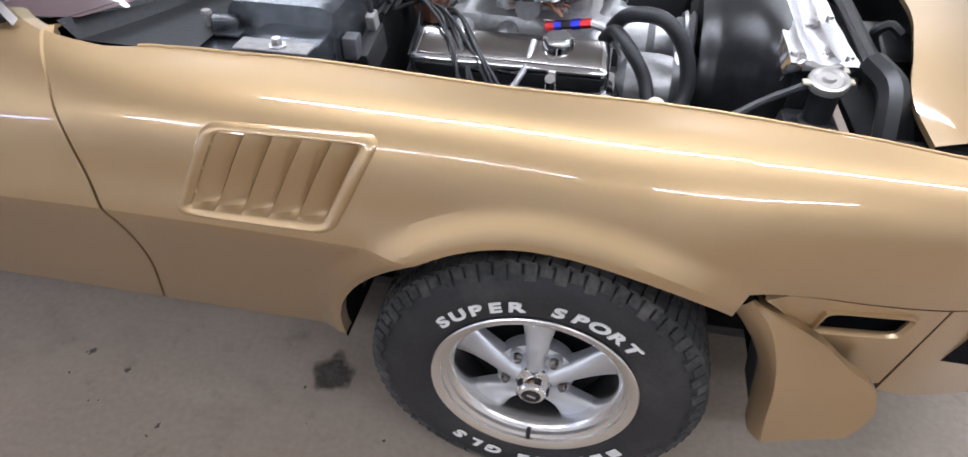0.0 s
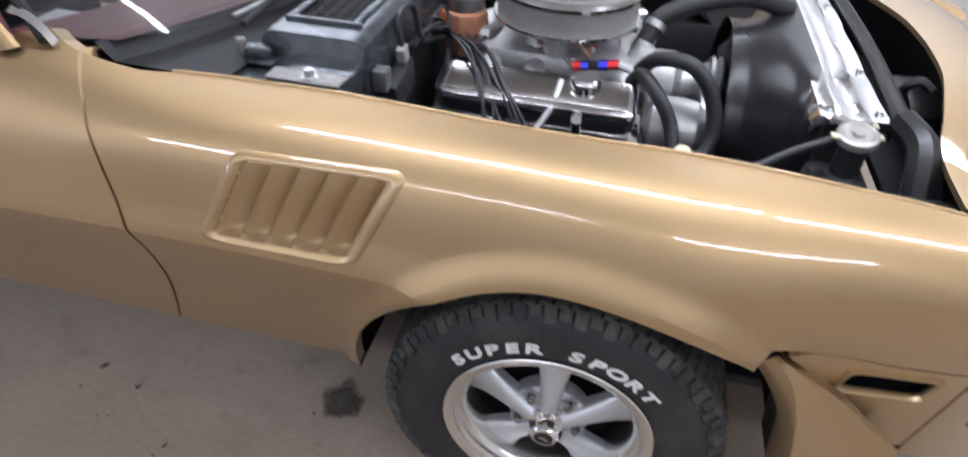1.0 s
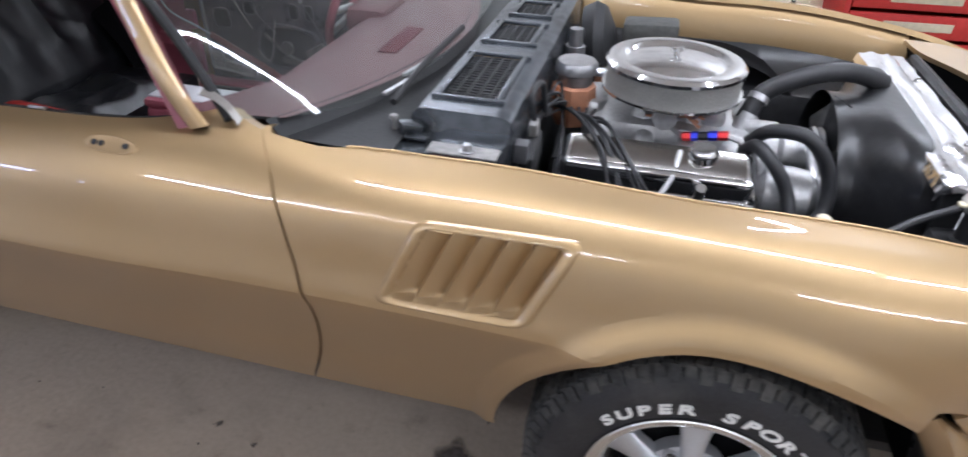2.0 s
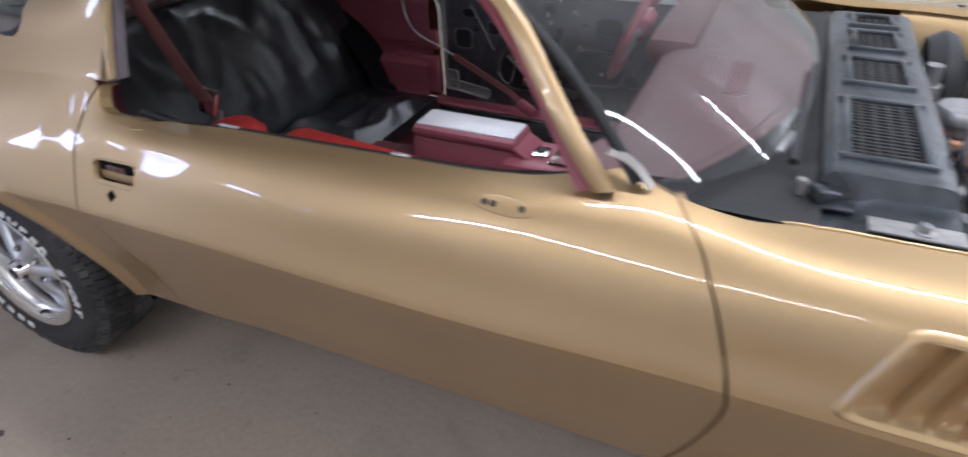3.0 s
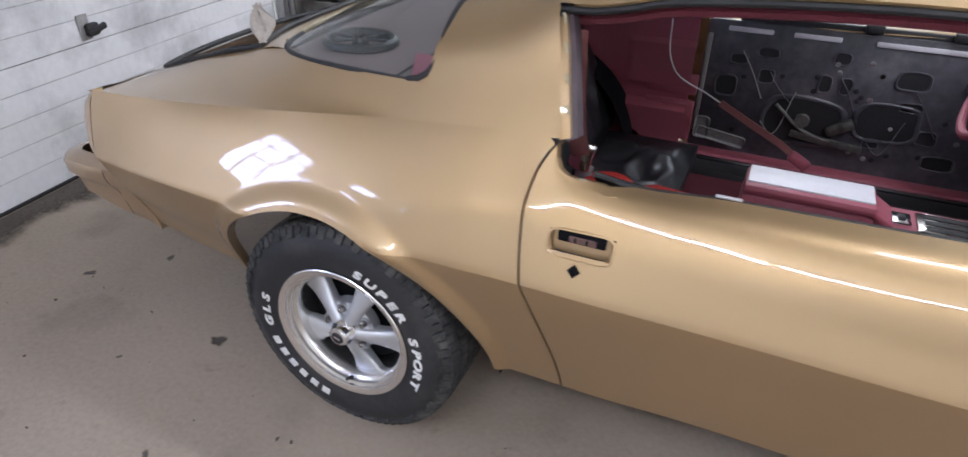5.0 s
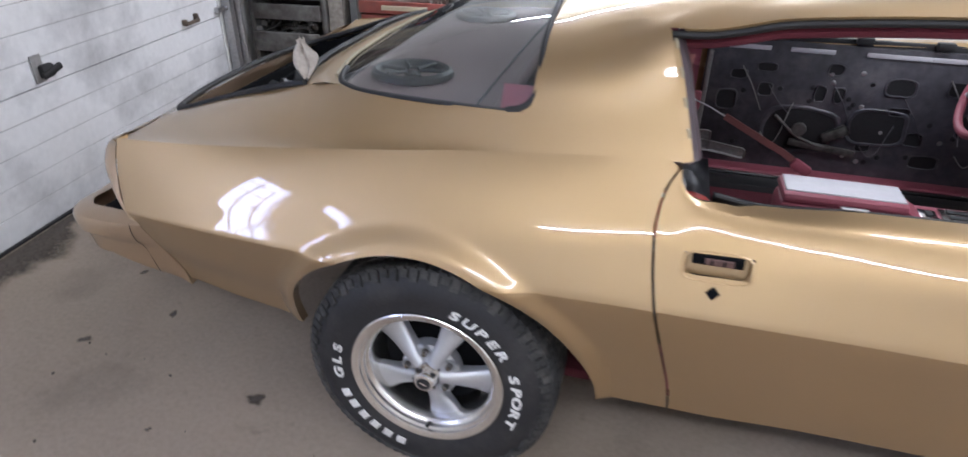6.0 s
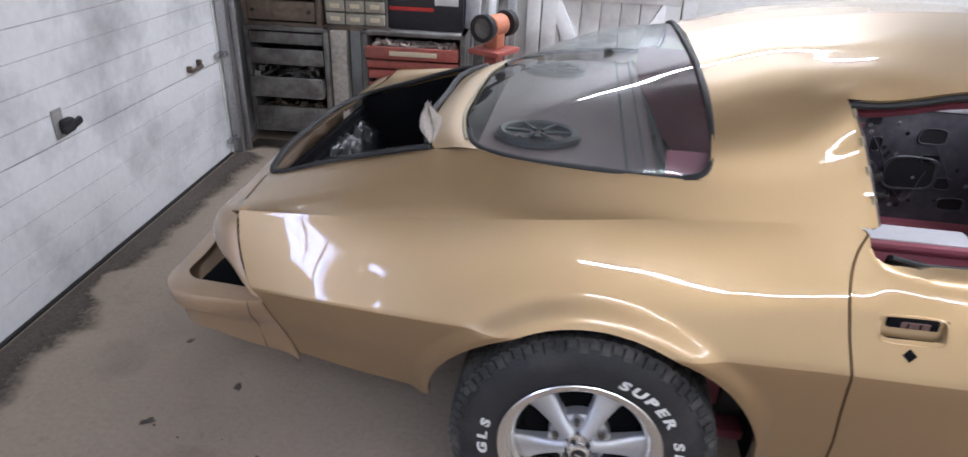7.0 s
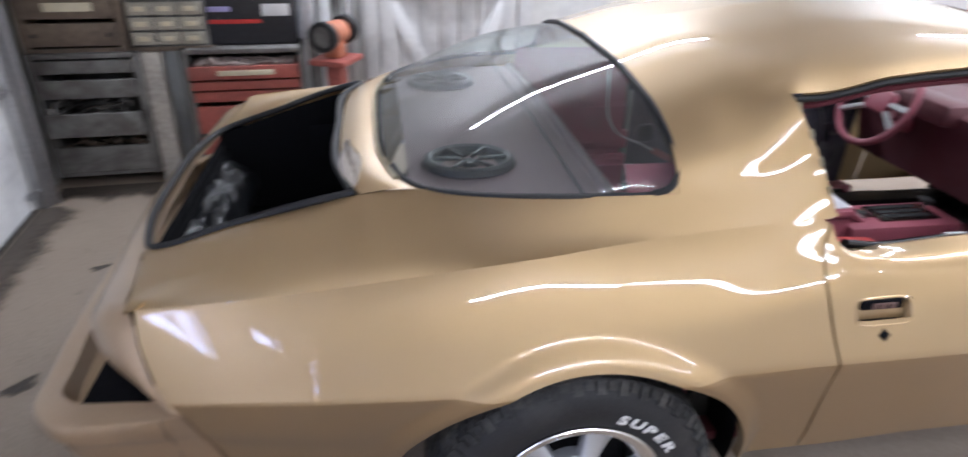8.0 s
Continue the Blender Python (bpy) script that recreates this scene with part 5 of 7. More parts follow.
def crumple(name, x0, x1, y0, y1, z, amp, n, material, label, category, seed, slope=0.0, fr=7.0):
    """A crumpled sheet lying over a stretch of the plan."""
    cols = []
    for i in range(n):
        col = []
        for j in range(n):
            x, y = x0 + (x1 - x0) * i / (n - 1), y0 + (y1 - y0) * j / (n - 1)
            q = Vector((x * fr + seed, y * fr, seed * 1.7))
            h = amp * (1 - abs(noise.noise(q)) * 2) + amp * 0.5 * (1 - abs(noise.noise(q * 2.3)) * 2)
            edge = min(1, 6 * min(i, j, n - 1 - i, n - 1 - j) / (n - 1))
            col.append((x, y, z + slope * (i / (n - 1)) + h * edge))
        cols.append(col)
    P = np.array(cols)
    top = P.reshape(-1, 3)
    ob = sheet(name, P, material, None, sharp=30, skirts={"L": (0, 0, -0.05), "R": (0, 0, -0.05), "B": (0, 0, -0.05), "T": (0, 0, -0.05)})
    return tagged(ob, label, category)


crumple("plastic_bag", -3.695, -3.60, 0.44, 1.27, 0.715, 0.040, 40, BAG, "crumpled glossy black plastic bag in the trunk", "plastic bag", 3.1, slope=-0.06, fr=13)
P = []
for u in np.linspace(0, 1, 16):
    w = 0.012 + 0.030 * math.sin(math.pi * min(1, u * 1.15))
    c = np.array((-3.215 - 0.012 * u, 0.395 + 0.045 * u * (1 - 0.6 * u), 0.972 + 0.10 * u))
    P.append([c + np.array((s * w * 0.55, s * w * 0.7, 0.004 * math.sin(9 * u + 5 * s))) for s in np.linspace(-1, 1, 9)])
    for k, p in enumerate(P[-1]):
        p[1] += 0.008 * math.sin(k * 1.6 + u * 4)
tagged(sheet("rag", np.array(P), CLOTH, None, skirts={"L": (0, 0.004, -0.004)}, sharp=60), "crumpled grey rag tucked in the trunk opening", "rag")

# ---- cabin ----
def bent(name, P, material, label=""):
    return sheet(name, np.array(P), material, car, label, sharp=45)


box("carpet", -1.75, YC, 0.31, 1.9, 1.42, 0.03, MAROON_DARK, car, "maroon carpeted floor")
box("tunnel", -1.5, YC, 0.38, 1.4, 0.26, 0.16, MAROON_DARK, car, bevel=0.05)
box("near_sill_trim", -1.6, 0.20, 0.36, 1.15, 0.08, 0.12, MAROON, car, bevel=0.02)
# far side: stripped door inner panel and quarter trim
FY = 2 * YC - 0.135
di = part("inner_door_panel", box_bm(1.12, 0.02, 0.54, 0.008, pose(-1.545, FY, 0.625)), INNERDOOR, car, "stripped black inner door panel with access holes")
def plate_outline(cx, cz, w, h, seed, n=30, power=4):
    """A rounded, uneven opening seen square on."""
    out = []
    for k in range(n):
        a = 2 * math.pi * k / n
        c, q = math.cos(a), math.sin(a)
        e = (abs(c) ** power + abs(q) ** power) ** (-1 / power) * (1 + 0.12 * noise.noise(Vector((c * 1.3, q * 1.3, seed))))
        out.append((cx + w / 2 * c * e, cz + h / 2 * q * e))
    return out


def opening(name, cx, cz, w, h, seed, material, rim, label, parent, proud=0.0):
    """An opening with a pressed rim: a raised ring round a sunk face."""
    o = plate_outline(cx, cz, w, h, seed)
    P = [[(cx + (x - cx) * f, FY - 0.0105 - d - proud, cz + (z - cz) * f) for x, z in o] for f, d in ((1.16, 0.0), (1.09, 0.005), (1.0, 0.004), (0.97, 0.001), (0.01, 0.001))]
    g = sheet("rim", np.array([[P[i][k] for i in range(4)] for k in range(len(o))]), rim, parent, "", closed=True, flip=True)
    return sheet(name, np.array([[P[i][k] for i in (3, 4)] for k in range(len(o))]), material, g, label, closed=True, flip=True)


for k, (hx, hz, hw, hh) in enumerate(((-2.0, 0.645, 0.075, 0.075), (-1.97, 0.755, 0.06, 0.035), (-1.87, 0.79, 0.07, 0.03), (-1.655, 0.70, 0.038, 0.06), (-1.585, 0.70, 0.034, 0.06), (-1.62, 0.80, 0.05, 0.04), (-1.38, 0.75, 0.10, 0.06), (-1.18, 0.76, 0.08, 0.05), (-1.36, 0.655, 0.07, 0.03), (-1.86, 0.70, 0.05, 0.05), (-1.28, 0.55, 0.06, 0.05), (-1.12, 0.62, 0.05, 0.09), (-1.45, 0.50, 0.05, 0.035), (-1.22, 0.46, 0.10, 0.05))):
    opening("access_hole", hx, hz, hw, hh, k * 3.1, MATT_BLACK, INNERDOOR, "dark access hole", di)
opening("access_hole", -1.70, 0.545, 0.26, 0.17, 2.2, MATT_BLACK, INNERDOOR, "large dark access hole", di)
opening("access_hole", -1.42, 0.585, 0.20, 0.13, 6.2, MATT_BLACK, INNERDOOR, "large dark access hole", di)
part("regulator", join([box_bm(0.26, 0.016, 0.03, 0.006, pose(-1.60, FY - 0.02, 0.482, 0, 6)), box_bm(0.10, 0.018, 0.045, 0.012, pose(-1.565, FY - 0.022, 0.545, 0, -30)), lathe_bm([(0, 0.012), (0.026, 0.012), (0.03, 0), (0, 0)], 20, pose(-1.70, FY - 0.018, 0.55, 90)), tube_bm([(-1.80, FY - 0.02, 0.60), (-1.70, FY - 0.024, 0.52), (-1.52, FY - 0.02, 0.47)], 0.007, 12, 6)]), mat("greasy_metal", (0.13, 0.125, 0.115), rough=0.45, metal=0.5, bump=0.4, scale=40, vary=0.5), di, "greasy window regulator")
for k in range(10):
    q = rng.rand(3)
    tube("dangling_wire", [(-2.0 + 0.9 * q[0], FY - 0.016, 0.50 + 0.3 * q[1]), (-1.96 + 0.9 * q[0], FY - 0.022, 0.46 + 0.28 * q[1]), (-1.90 + 0.9 * q[0], FY - 0.016, 0.50 + 0.26 * q[2])], 0.0025, INNERDOOR if k % 2 else DULLMETAL, di, n=10, sides=5)
part("glass_stiffener", join([box_bm(0.95, 0.02, 0.045, 0.006, pose(-1.52, FY + 0.01, 0.895)), box_bm(0.06, 0.03, 0.03, 0.006, pose(-1.86, FY - 0.01, 0.915)), box_bm(0.06, 0.03, 0.03, 0.006, pose(-1.55, FY - 0.01, 0.915)), box_bm(0.06, 0.03, 0.03, 0.006, pose(-1.28, FY - 0.01, 0.915))]), MATT_BLACK, di)
# pale strips put the light on the door's top edge into colour
for x in (-1.95, -1.72, -1.42, -1.2):
    part("lit_edge_strip", box_bm(0.16 if x < -1.5 else 0.22, 0.006, 0.018, 0.003, pose(x, FY - 0.013, 0.865)), GREYPLASTIC, di, "pale strip standing for the lit top edge of the door")
part("pale_corner", join([box_bm(0.018, 0.006, 0.40, 0.004, pose(-2.090, FY - 0.012, 0.64)), box_bm(0.20, 0.006, 0.045, 0.015, pose(-1.98, FY - 0.012, 0.43, 0, 8)), box_bm(0.06, 0.006, 0.09, 0.015, pose(-2.06, FY - 0.0125, 0.46))]), DULLMETAL, di, "bare primer edge")
for i in range(26):
    x, z = -2.05 + 1.0 * rng.rand(), 0.40 + 0.42 * rng.rand()
    part("clip_hole", lathe_bm([(0, 0.0015), (0.004 + 0.005 * rng.rand(), 0.0015), (0.010, 0), (0, 0)], 10, pose(x, FY - 0.0105, z, 90)), MATT_BLACK if i % 3 else STEEL, di)
box("far_sill", -1.55, FY - 0.03, 0.345, 1.2, 0.09, 0.06, MAROON, car, bevel=0.015)
box("sill_plate", -1.55, FY - 0.076, 0.355, 1.1, 0.012, 0.02, CHROME, car, "scuffed bright sill plate", bevel=0.003)
# maroon quarter trims, both sides
def quarter_trim(far):
    P = []
    for x in np.linspace(-2.62, -2.13 if far else -2.27, 14):
        P.append([(x, 0.19 + 0.62 * max(0, z - 0.93) + (0.05 if z < 0.55 else 0) + (0.012 if (0.62 < z < 0.8 and x > -2.4) else 0), z) for z in (0.34, 0.45, 0.54, 0.56, 0.61, 0.63, 0.79, 0.81, 0.9, 0.97, 1.05)])
    P = np.array(P)
    if far:
        P = mirrored(P)
    return sheet("quarter_trim", P, MAROON, car, "maroon moulded rear quarter trim", sharp=30)


quarter_trim(0), quarter_trim(1)
part("trim_pocket", join([box_bm(0.20, 0.03, 0.085, 0.012, pose(-2.20, FY - 0.05, 0.64)), box_bm(0.20, 0.03, 0.17, 0.012, pose(-2.20, FY - 0.05, 0.49))]), MAROON, car, "moulded arm rest panels")
lathe("ash_tray", [(0, 0.02), (0.03, 0.02), (0.042, 0.012), (0.05, 0), (0, 0)], pose(-2.32, FY - 0.085, 0.405, 90), MAROON, car, "round maroon knob with bright rim")
lathe("knob_rim", [(0.040, 0.016), (0.046, 0.018), (0.052, 0.010), (0.052, 0.0), (0.04, 0.0)], pose(-2.32, FY - 0.085, 0.405, 90), SMOKED, car, "dull bright knob rim")
# rear seat back, parcel shelf, speakers
bent("rear_seat_back", [[(-2.50 - 0.16 * w - 0.02 * math.sin(math.pi * w), y, 0.40 + 0.55 * w) for w in np.linspace(0, 1, 10)] for y in np.linspace(2 * YC - 0.2, 0.2, 12)], MAROON, "maroon rear seat back")
tr = [[(x, YC + v * (YC - 0.21 - 0.16 * max(0, (-2.85 - x) / 0.24)), 0.968 + 0.010 * (1 - v * v)) for x in np.linspace(-3.09, -2.64, 10)] for v in np.linspace(-1, 1, 20)]
sheet("parcel_shelf", np.array(tr), TRAY, car, "dusty maroon parcel shelf", flip=True, skirts={"T": (0.0, 0, -0.10)})
tube("shelf_edge", [(-2.64, 0.22, 0.968), (-2.64, YC, 0.98), (-2.64, 2 * YC - 0.22, 0.968)], 0.016, TRAY, car)
tube("shelf_seam", [(-2.70, 0.2, 0.970), (-2.70, YC, 0.981), (-2.70, 2 * YC - 0.2, 0.970)], 0.004, MATT_BLACK, car)
for sy in (0.487, 2 * YC - 0.487):
    zz = 0.972 + 0.006
    sp = part("speaker", lathe_bm([(0.070, -0.012), (0.074, 0.004), (0.078, 0.016), (0.088, 0.02), (0.096, 0.014), (0.099, 0.0), (0.094, -0.004)], 40, pose(-2.935, sy, zz) @ Matrix.Diagonal((1.18, 0.98, 1, 1))), CONE, car, "oval black rear shelf speaker")
    part("cone", lathe_bm([(0, 0.004), (0.018, 0.006), (0.022, -0.006), (0.045, -0.012), (0.072, 0.004)], 40, pose(-2.935, sy, zz) @ Matrix.Diagonal((1.18, 0.98, 1, 1))), MATT_BLACK, sp)
    for k in range(6):
        a = k * math.pi / 3
        tube("grille_bar", [(-2.935 + 0.02 * math.cos(a), sy + 0.018 * math.sin(a), zz + 0.012), (-2.935 + 0.09 * math.cos(a), sy + 0.075 * math.sin(a), zz + 0.016)], 0.005, CONE, sp, n=4, sides=6)
# dark plastic sheeting thrown over the back seat
SHEETING = mat("dusty_plastic_sheet", (0.011, 0.0115, 0.0135), rough=0.40, bump=0.35, scale=20, vary=0.5)
crumple("plastic_sheet", -2.64, -2.40, 0.22, 1.50, 0.95, 0.050, 70, SHEETING, "folded black plastic sheeting over the rear seat back", "plastic sheet", 8.4, slope=-0.45, fr=5.0)
crumple("seat_cover", -2.43, -2.04, 0.28, 1.40, 0.455, 0.038, 40, SHEETING, "crumpled black sheeting over the rear seat cushion", "seat cover", 5.2, fr=4)
tagged(part("seat_cushion", box_bm(0.5, 0.16, 0.10, 0.04, pose(-1.86, 0.55, 0.60, 0, 4)), RED), "bright red vinyl seat cushion standing by the door", "seat cushion")
box("cushion_stand", -1.86, 0.55, 0.44, 0.42, 0.12, 0.24, MATT_BLACK, car)
tagged(part("round_cushion", lathe_bm([(0, 0.05), (0.06, 0.045), (0.085, 0.02), (0.09, -0.01), (0.08, -0.05), (0, -0.06)], 28, pose(-2.16, 0.42, 0.69)), RED), "round bright red cushion on the plastic sheeting", "cushion")
# belts
part("seat_belt", ribbon_bm([(-2.232, 0.268, 1.15), (-2.24, 0.32, 1.03), (-2.245, 0.39, 0.86), (-2.235, 0.425, 0.775)], (0.024, 0.004, 0), (0.001, -0.004, 0), 20), BELT, car, "faded red seat belt webbing")
bk = part("belt_buckle", box_bm(0.06, 0.02, 0.075, 0.008, pose(-2.237, 0.424, 0.79, -12, 12)), CHROME, car, "chrome seat belt buckle")
part("latch_plate", box_bm(0.045, 0.008, 0.06, 0.004, pose(-2.232, 0.43, 0.735, -12, 8)), STEEL, bk)
tube("belt_guide", [(-2.232, FY - 0.10, 1.06), (-2.228, FY - 0.105, 0.90), (-2.205, FY - 0.112, 0.735), (-2.19, FY - 0.115, 0.71), (-2.05, FY - 0.11, 0.63), (-1.92, FY - 0.10, 0.562)], 0.0032, GREYPLASTIC, car, "thin pale belt guide cable", 30, 6)
part("seat_belt", ribbon_bm([(-2.0, FY - 0.11, 0.605), (-1.86, FY - 0.105, 0.53), (-1.72, FY - 0.105, 0.455), (-1.66, FY - 0.11, 0.41)], (0.006, 0.0, 0.012), (0.0, -0.004, 0), 20), BELT, car, "faded red driver seat belt")
part("belt_anchor", box_bm(0.085, 0.03, 0.045, 0.012, pose(-1.675, FY - 0.115, 0.425, 0, 30)), MAROON, car)
# console, shifter
con = part("console", join([box_bm(0.38, 0.15, 0.20, 0.025, pose(-1.66, 0.935, 0.46)), box_bm(0.46, 0.20, 0.18, 0.02, pose(-1.28, 0.92, 0.45))]), MAROON, car, "maroon center console")
part("console_lid", box_bm(0.37, 0.155, 0.035, 0.016, pose(-1.66, 0.935, 0.575)), MAROON, con)
part("lid_top", box_bm(0.35, 0.12, 0.008, 0.004, pose(-1.66, 0.94, 0.594)), GREYPLASTIC, con, "pale grey lid pad")
part("console_ramp", box_bm(0.10, 0.14, 0.02, 0.008, pose(-1.465, 0.935, 0.555, 0, 32)), MAROON, con)
part("switch_plate", box_bm(0.05, 0.07, 0.012, 0.003, pose(-1.405, 0.92, 0.545)), CHROME, con, "chrome switch plate")
part("switch", box_bm(0.02, 0.03, 0.01, 0.003, pose(-1.405, 0.92, 0.553)), MATT_BLACK, con)
part("shifter_plate", box_bm(0.24, 0.12, 0.012, 0.005, pose(-1.245, 0.92, 0.543)), SMOKED, con, "dull chrome shifter plate with dark slots")
for dy in (-0.036, 0.0, 0.036):
    part("slot", box_bm(0.19, 0.02, 0.004, 0.001, pose(-1.25, 0.92 + dy, 0.550)), MATT_BLACK, con, "dark slot")
    part("slot_edge", box_bm(0.19, 0.004, 0.005, 0.001, pose(-1.25, 0.933 + dy, 0.5505)), CHROME, con, "bright slot edge")
part("shift_knob", join([tube_bm([(-1.165, 0.92, 0.545), (-1.155, 0.92, 0.585)], 0.006, 4, 8), box_bm(0.03, 0.06, 0.025, 0.01, pose(-1.153, 0.92, 0.59))]), MATT_BLACK, con, "black shift knob")
# dash
sec = [(-0.70, 0.925), (-0.80, 0.918), (-0.95, 0.912), (-1.04, 0.905), (-1.075, 0.885), (-1.08, 0.85), (-1.05, 0.80), (-1.03, 0.70), (-1.0, 0.58)]
bent("dash", [[(x + (0.0 if k > 2 else 0.23 * (-(abs(y - YC) / 0.7) ** 2)), y, z) for k, (x, z) in enumerate(sec)] for y in np.linspace(0.22, 2 * YC - 0.22, 30)], DASH, "faded maroon dash pad")
box("instrument_hood", -1.06, 2 * YC - 0.50, 0.885, 0.14, 0.52, 0.09, MAROON, car, bevel=0.03).data.materials[0] = DASH
part("dash_vent", box_bm(0.05, 0.22, 0.004, 0.001, pose(-0.86, 0.78, 0.918)), MAROON_DARK, car, "slotted defroster vent")
# steering wheel
SWM = look((-1.205, 1.245, 0.882), (-1.835, 1.245, 1.13))
bm = bmesh.new()
NB, NS = 48, 10
rg = []
for i in range(NB):
    a = 2 * math.pi * i / NB
    rg.append([bm.verts.new(SWM @ Vector(((0.178 + 0.014 * math.cos(b)) * math.cos(a), (0.178 + 0.014 * math.cos(b)) * math.sin(a), 0.014 * math.sin(b)))) for b in np.linspace(0, 2 * math.pi, NS, endpoint=False)])
for i in range(NB):
    for j in range(NS):
        bm.faces.new((rg[i][j], rg[(i + 1) % NB][j], rg[(i + 1) % NB][(j + 1) % NS], rg[i][(j + 1) % NS]))
bmesh.ops.recalc_face_normals(bm, faces=bm.faces[:])
sw = part("steering_wheel", bm, MAROON, car, "maroon steering wheel")
part("hub_pad", box_bm(0.13, 0.09, 0.04, 0.018, SWM @ pose(0, 0, 0.02)), MAROON, sw)
for a in (-150, -30, 0, 180):
    v = Vector((math.cos(radians(a)), math.sin(radians(a)), 0))
    part("spoke", tube_bm([SWM @ (v * 0.05 + Vector((0, 0, 0.02))), SWM @ (v * 0.175)], 0.012, 6, 8), STEEL, sw, "bare steel spoke")
tube("steering_column", [(-1.11, 1.245, 0.84), (-0.90, 1.245, 0.70)], 0.045, MAROON, car)

# ---- cowl and engine bay ----
def vented(x, y, z):
    return any(a < x < b and c < y < d for a, b, c, d in VENTS)


VENTS = [(-0.632, -0.50, 0.40, 0.69), (-0.625, -0.505, 0.79, 0.97), (-0.61, -0.51, 1.05, 1.20), (-0.61, -0.51, 1.26, 1.36)]
P = []
for y in np.linspace(0.335, 2 * YC - 0.335, 80):
    P.append([(x, y, z) for x, z in ((-0.452, 0.80), (-0.452, 0.90), (-0.456, 0.922), (-0.47, 0.931), *[(-0.49 - 0.0085 * k, 0.933) for k in range(18)], (-0.655, 0.931), (-0.668, 0.918), (-0.675, 0.89))])
cowl = sheet("cowl_panel", np.array(P), SILVER, car, "dull silver cowl panel with worn paint", flip=True, cut=vented, skirts={"L": (0, -0.02, -0.055), "R": (0, 0.02, -0.05)}, sharp=30)
for a, b, c, d in VENTS:
    g = part("vent_frame", join([box_bm(b - a + 0.03, 0.014, 0.010, 0.003, pose((a + b) / 2, c, 0.936)), box_bm(b - a + 0.03, 0.014, 0.010, 0.003, pose((a + b) / 2, d, 0.936)), box_bm(0.014, d - c, 0.010, 0.003, pose(a, (c + d) / 2, 0.936)), box_bm(0.014, d - c, 0.010, 0.003, pose(b, (c + d) / 2, 0.936))]), SILVER, cowl, "raised silver vent rim")
    part("vent_screen", box_bm(b - a, d - c, 0.004, 0, pose((a + b) / 2, (c + d) / 2, 0.922)), MATT_BLACK, g, "dark vent screen")
    n = int((d - c) / 0.016)
    for k in range(n):
        part("slat", box_bm(b - a - 0.01, 0.005, 0.006, 0.001, pose((a + b) / 2, c + (k + 0.5) * (d - c) / n, 0.928, 25)), MATT_BLACK, g)
    for k in range(4):
        part("rib", box_bm(0.004, d - c - 0.01, 0.004, 0.001, pose(a + (k + 1) * (b - a) / 5, (c + d) / 2, 0.931)), MATT_BLACK, g)
# lower shelf beside the fender and the wiper trough
cols = []
for y in np.linspace(0.20, 0.345, 12):
    cols.append([(x, y, 0.893 - 0.006 * math.sin((y - 0.2) / 0.145 * math.pi) + (0.010 if x > -0.60 else -0.012 * (-(x + 0.6)) / 0.2)) for x in np.linspace(-0.93, -0.455, 20)])
sheet("cowl_shelf", np.array(cols), SILVER, car, "worn silver shelf beside the cowl", flip=False, skirts={"R": (0, 0, -0.04), "T": (0, 0, -0.06)}, sharp=40)
sheet("wiper_trough", np.array([[(x + (-0.22 * ((y - YC) / 0.7) ** 2 if x < -0.69 else 0), y, z) for x, z in ((-0.665, 0.895), (-0.69, 0.888), (-0.70, 0.89), (-0.73, 0.925))] for y in np.linspace(0.2, 2 * YC - 0.2, 30)]), MATT_BLACK, car, "dark wiper trough", flip=True)
lathe("fender_bolt", [(0, 0.016), (0.008, 0.016), (0.010, 0.013), (0.010, 0.004), (0.017, 0.003), (0.017, 0), (0, 0)], pose(-0.517, 0.222, 0.905), STEEL, car, "fender bolt", 6)
part("bolt_plate", box_bm(0.14, 0.045, 0.005, 0.002, pose(-0.525, 0.225, 0.903)), DULLMETAL, car, "pale bare mounting plate")
lathe("cowl_stud", [(0, 0.05), (0.012, 0.05), (0.014, 0.044), (0.014, 0.04), (0.006, 0.038), (0.006, 0), (0, 0)], pose(-0.70, 0.31, 0.885) @ Matrix.Scale(0.7, 4), DULLMETAL, car, "hinge stud", 14)
part("hinge_bracket", join([box_bm(0.05, 0.04, 0.03, 0.008, pose(-0.66, 0.30, 0.90, 0, 10, 30)), box_bm(0.05, 0.03, 0.006, 0.002, pose(-0.64, 0.28, 0.893))]), SILVER, car)
tube("wiper_arm", [(-0.72, 0.36, 0.925), (-0.715, 0.55, 0.945), (-0.70, 0.82, 0.955)], 0.008, MATT_BLACK, car, "black wiper arm", 20, 8)
for y in (0.42, 0.54):
    part("wiper_link", box_bm(0.012, 0.10, 0.008, 0.003, pose(-0.735, y, 0.935, 0, 0, -12)), STEEL, car, "bright wiper link")
box("firewall", -0.475, YC, 0.62, 0.03, 1.25, 0.55, MATT_BLACK, car)
# inner fenders
def apron(far):
    P = []
    for x in np.linspace(-0.46, 0.62, 24):
        r = ridge(x)
        P.append([(x, r[1] + 0.004, r[2] - 0.018), (x, r[1] + 0.03, r[2] - 0.05), (x, r[1] + 0.035, r[2] - 0.12), (x, r[1] + 0.06, 0.74 - 0.02), (x, 0.36, 0.66), (x, 0.42, 0.5), (x, 0.44, 0.3)])
    P = np.array(P)
    if far:
        P = mirrored(P)
    return P


ap = apron(0)
sheet("fender_apron", ap, MATT_BLACK, car, sharp=40, flip=True)
af = apron(1)
af[:, 2, 2] -= 0.02
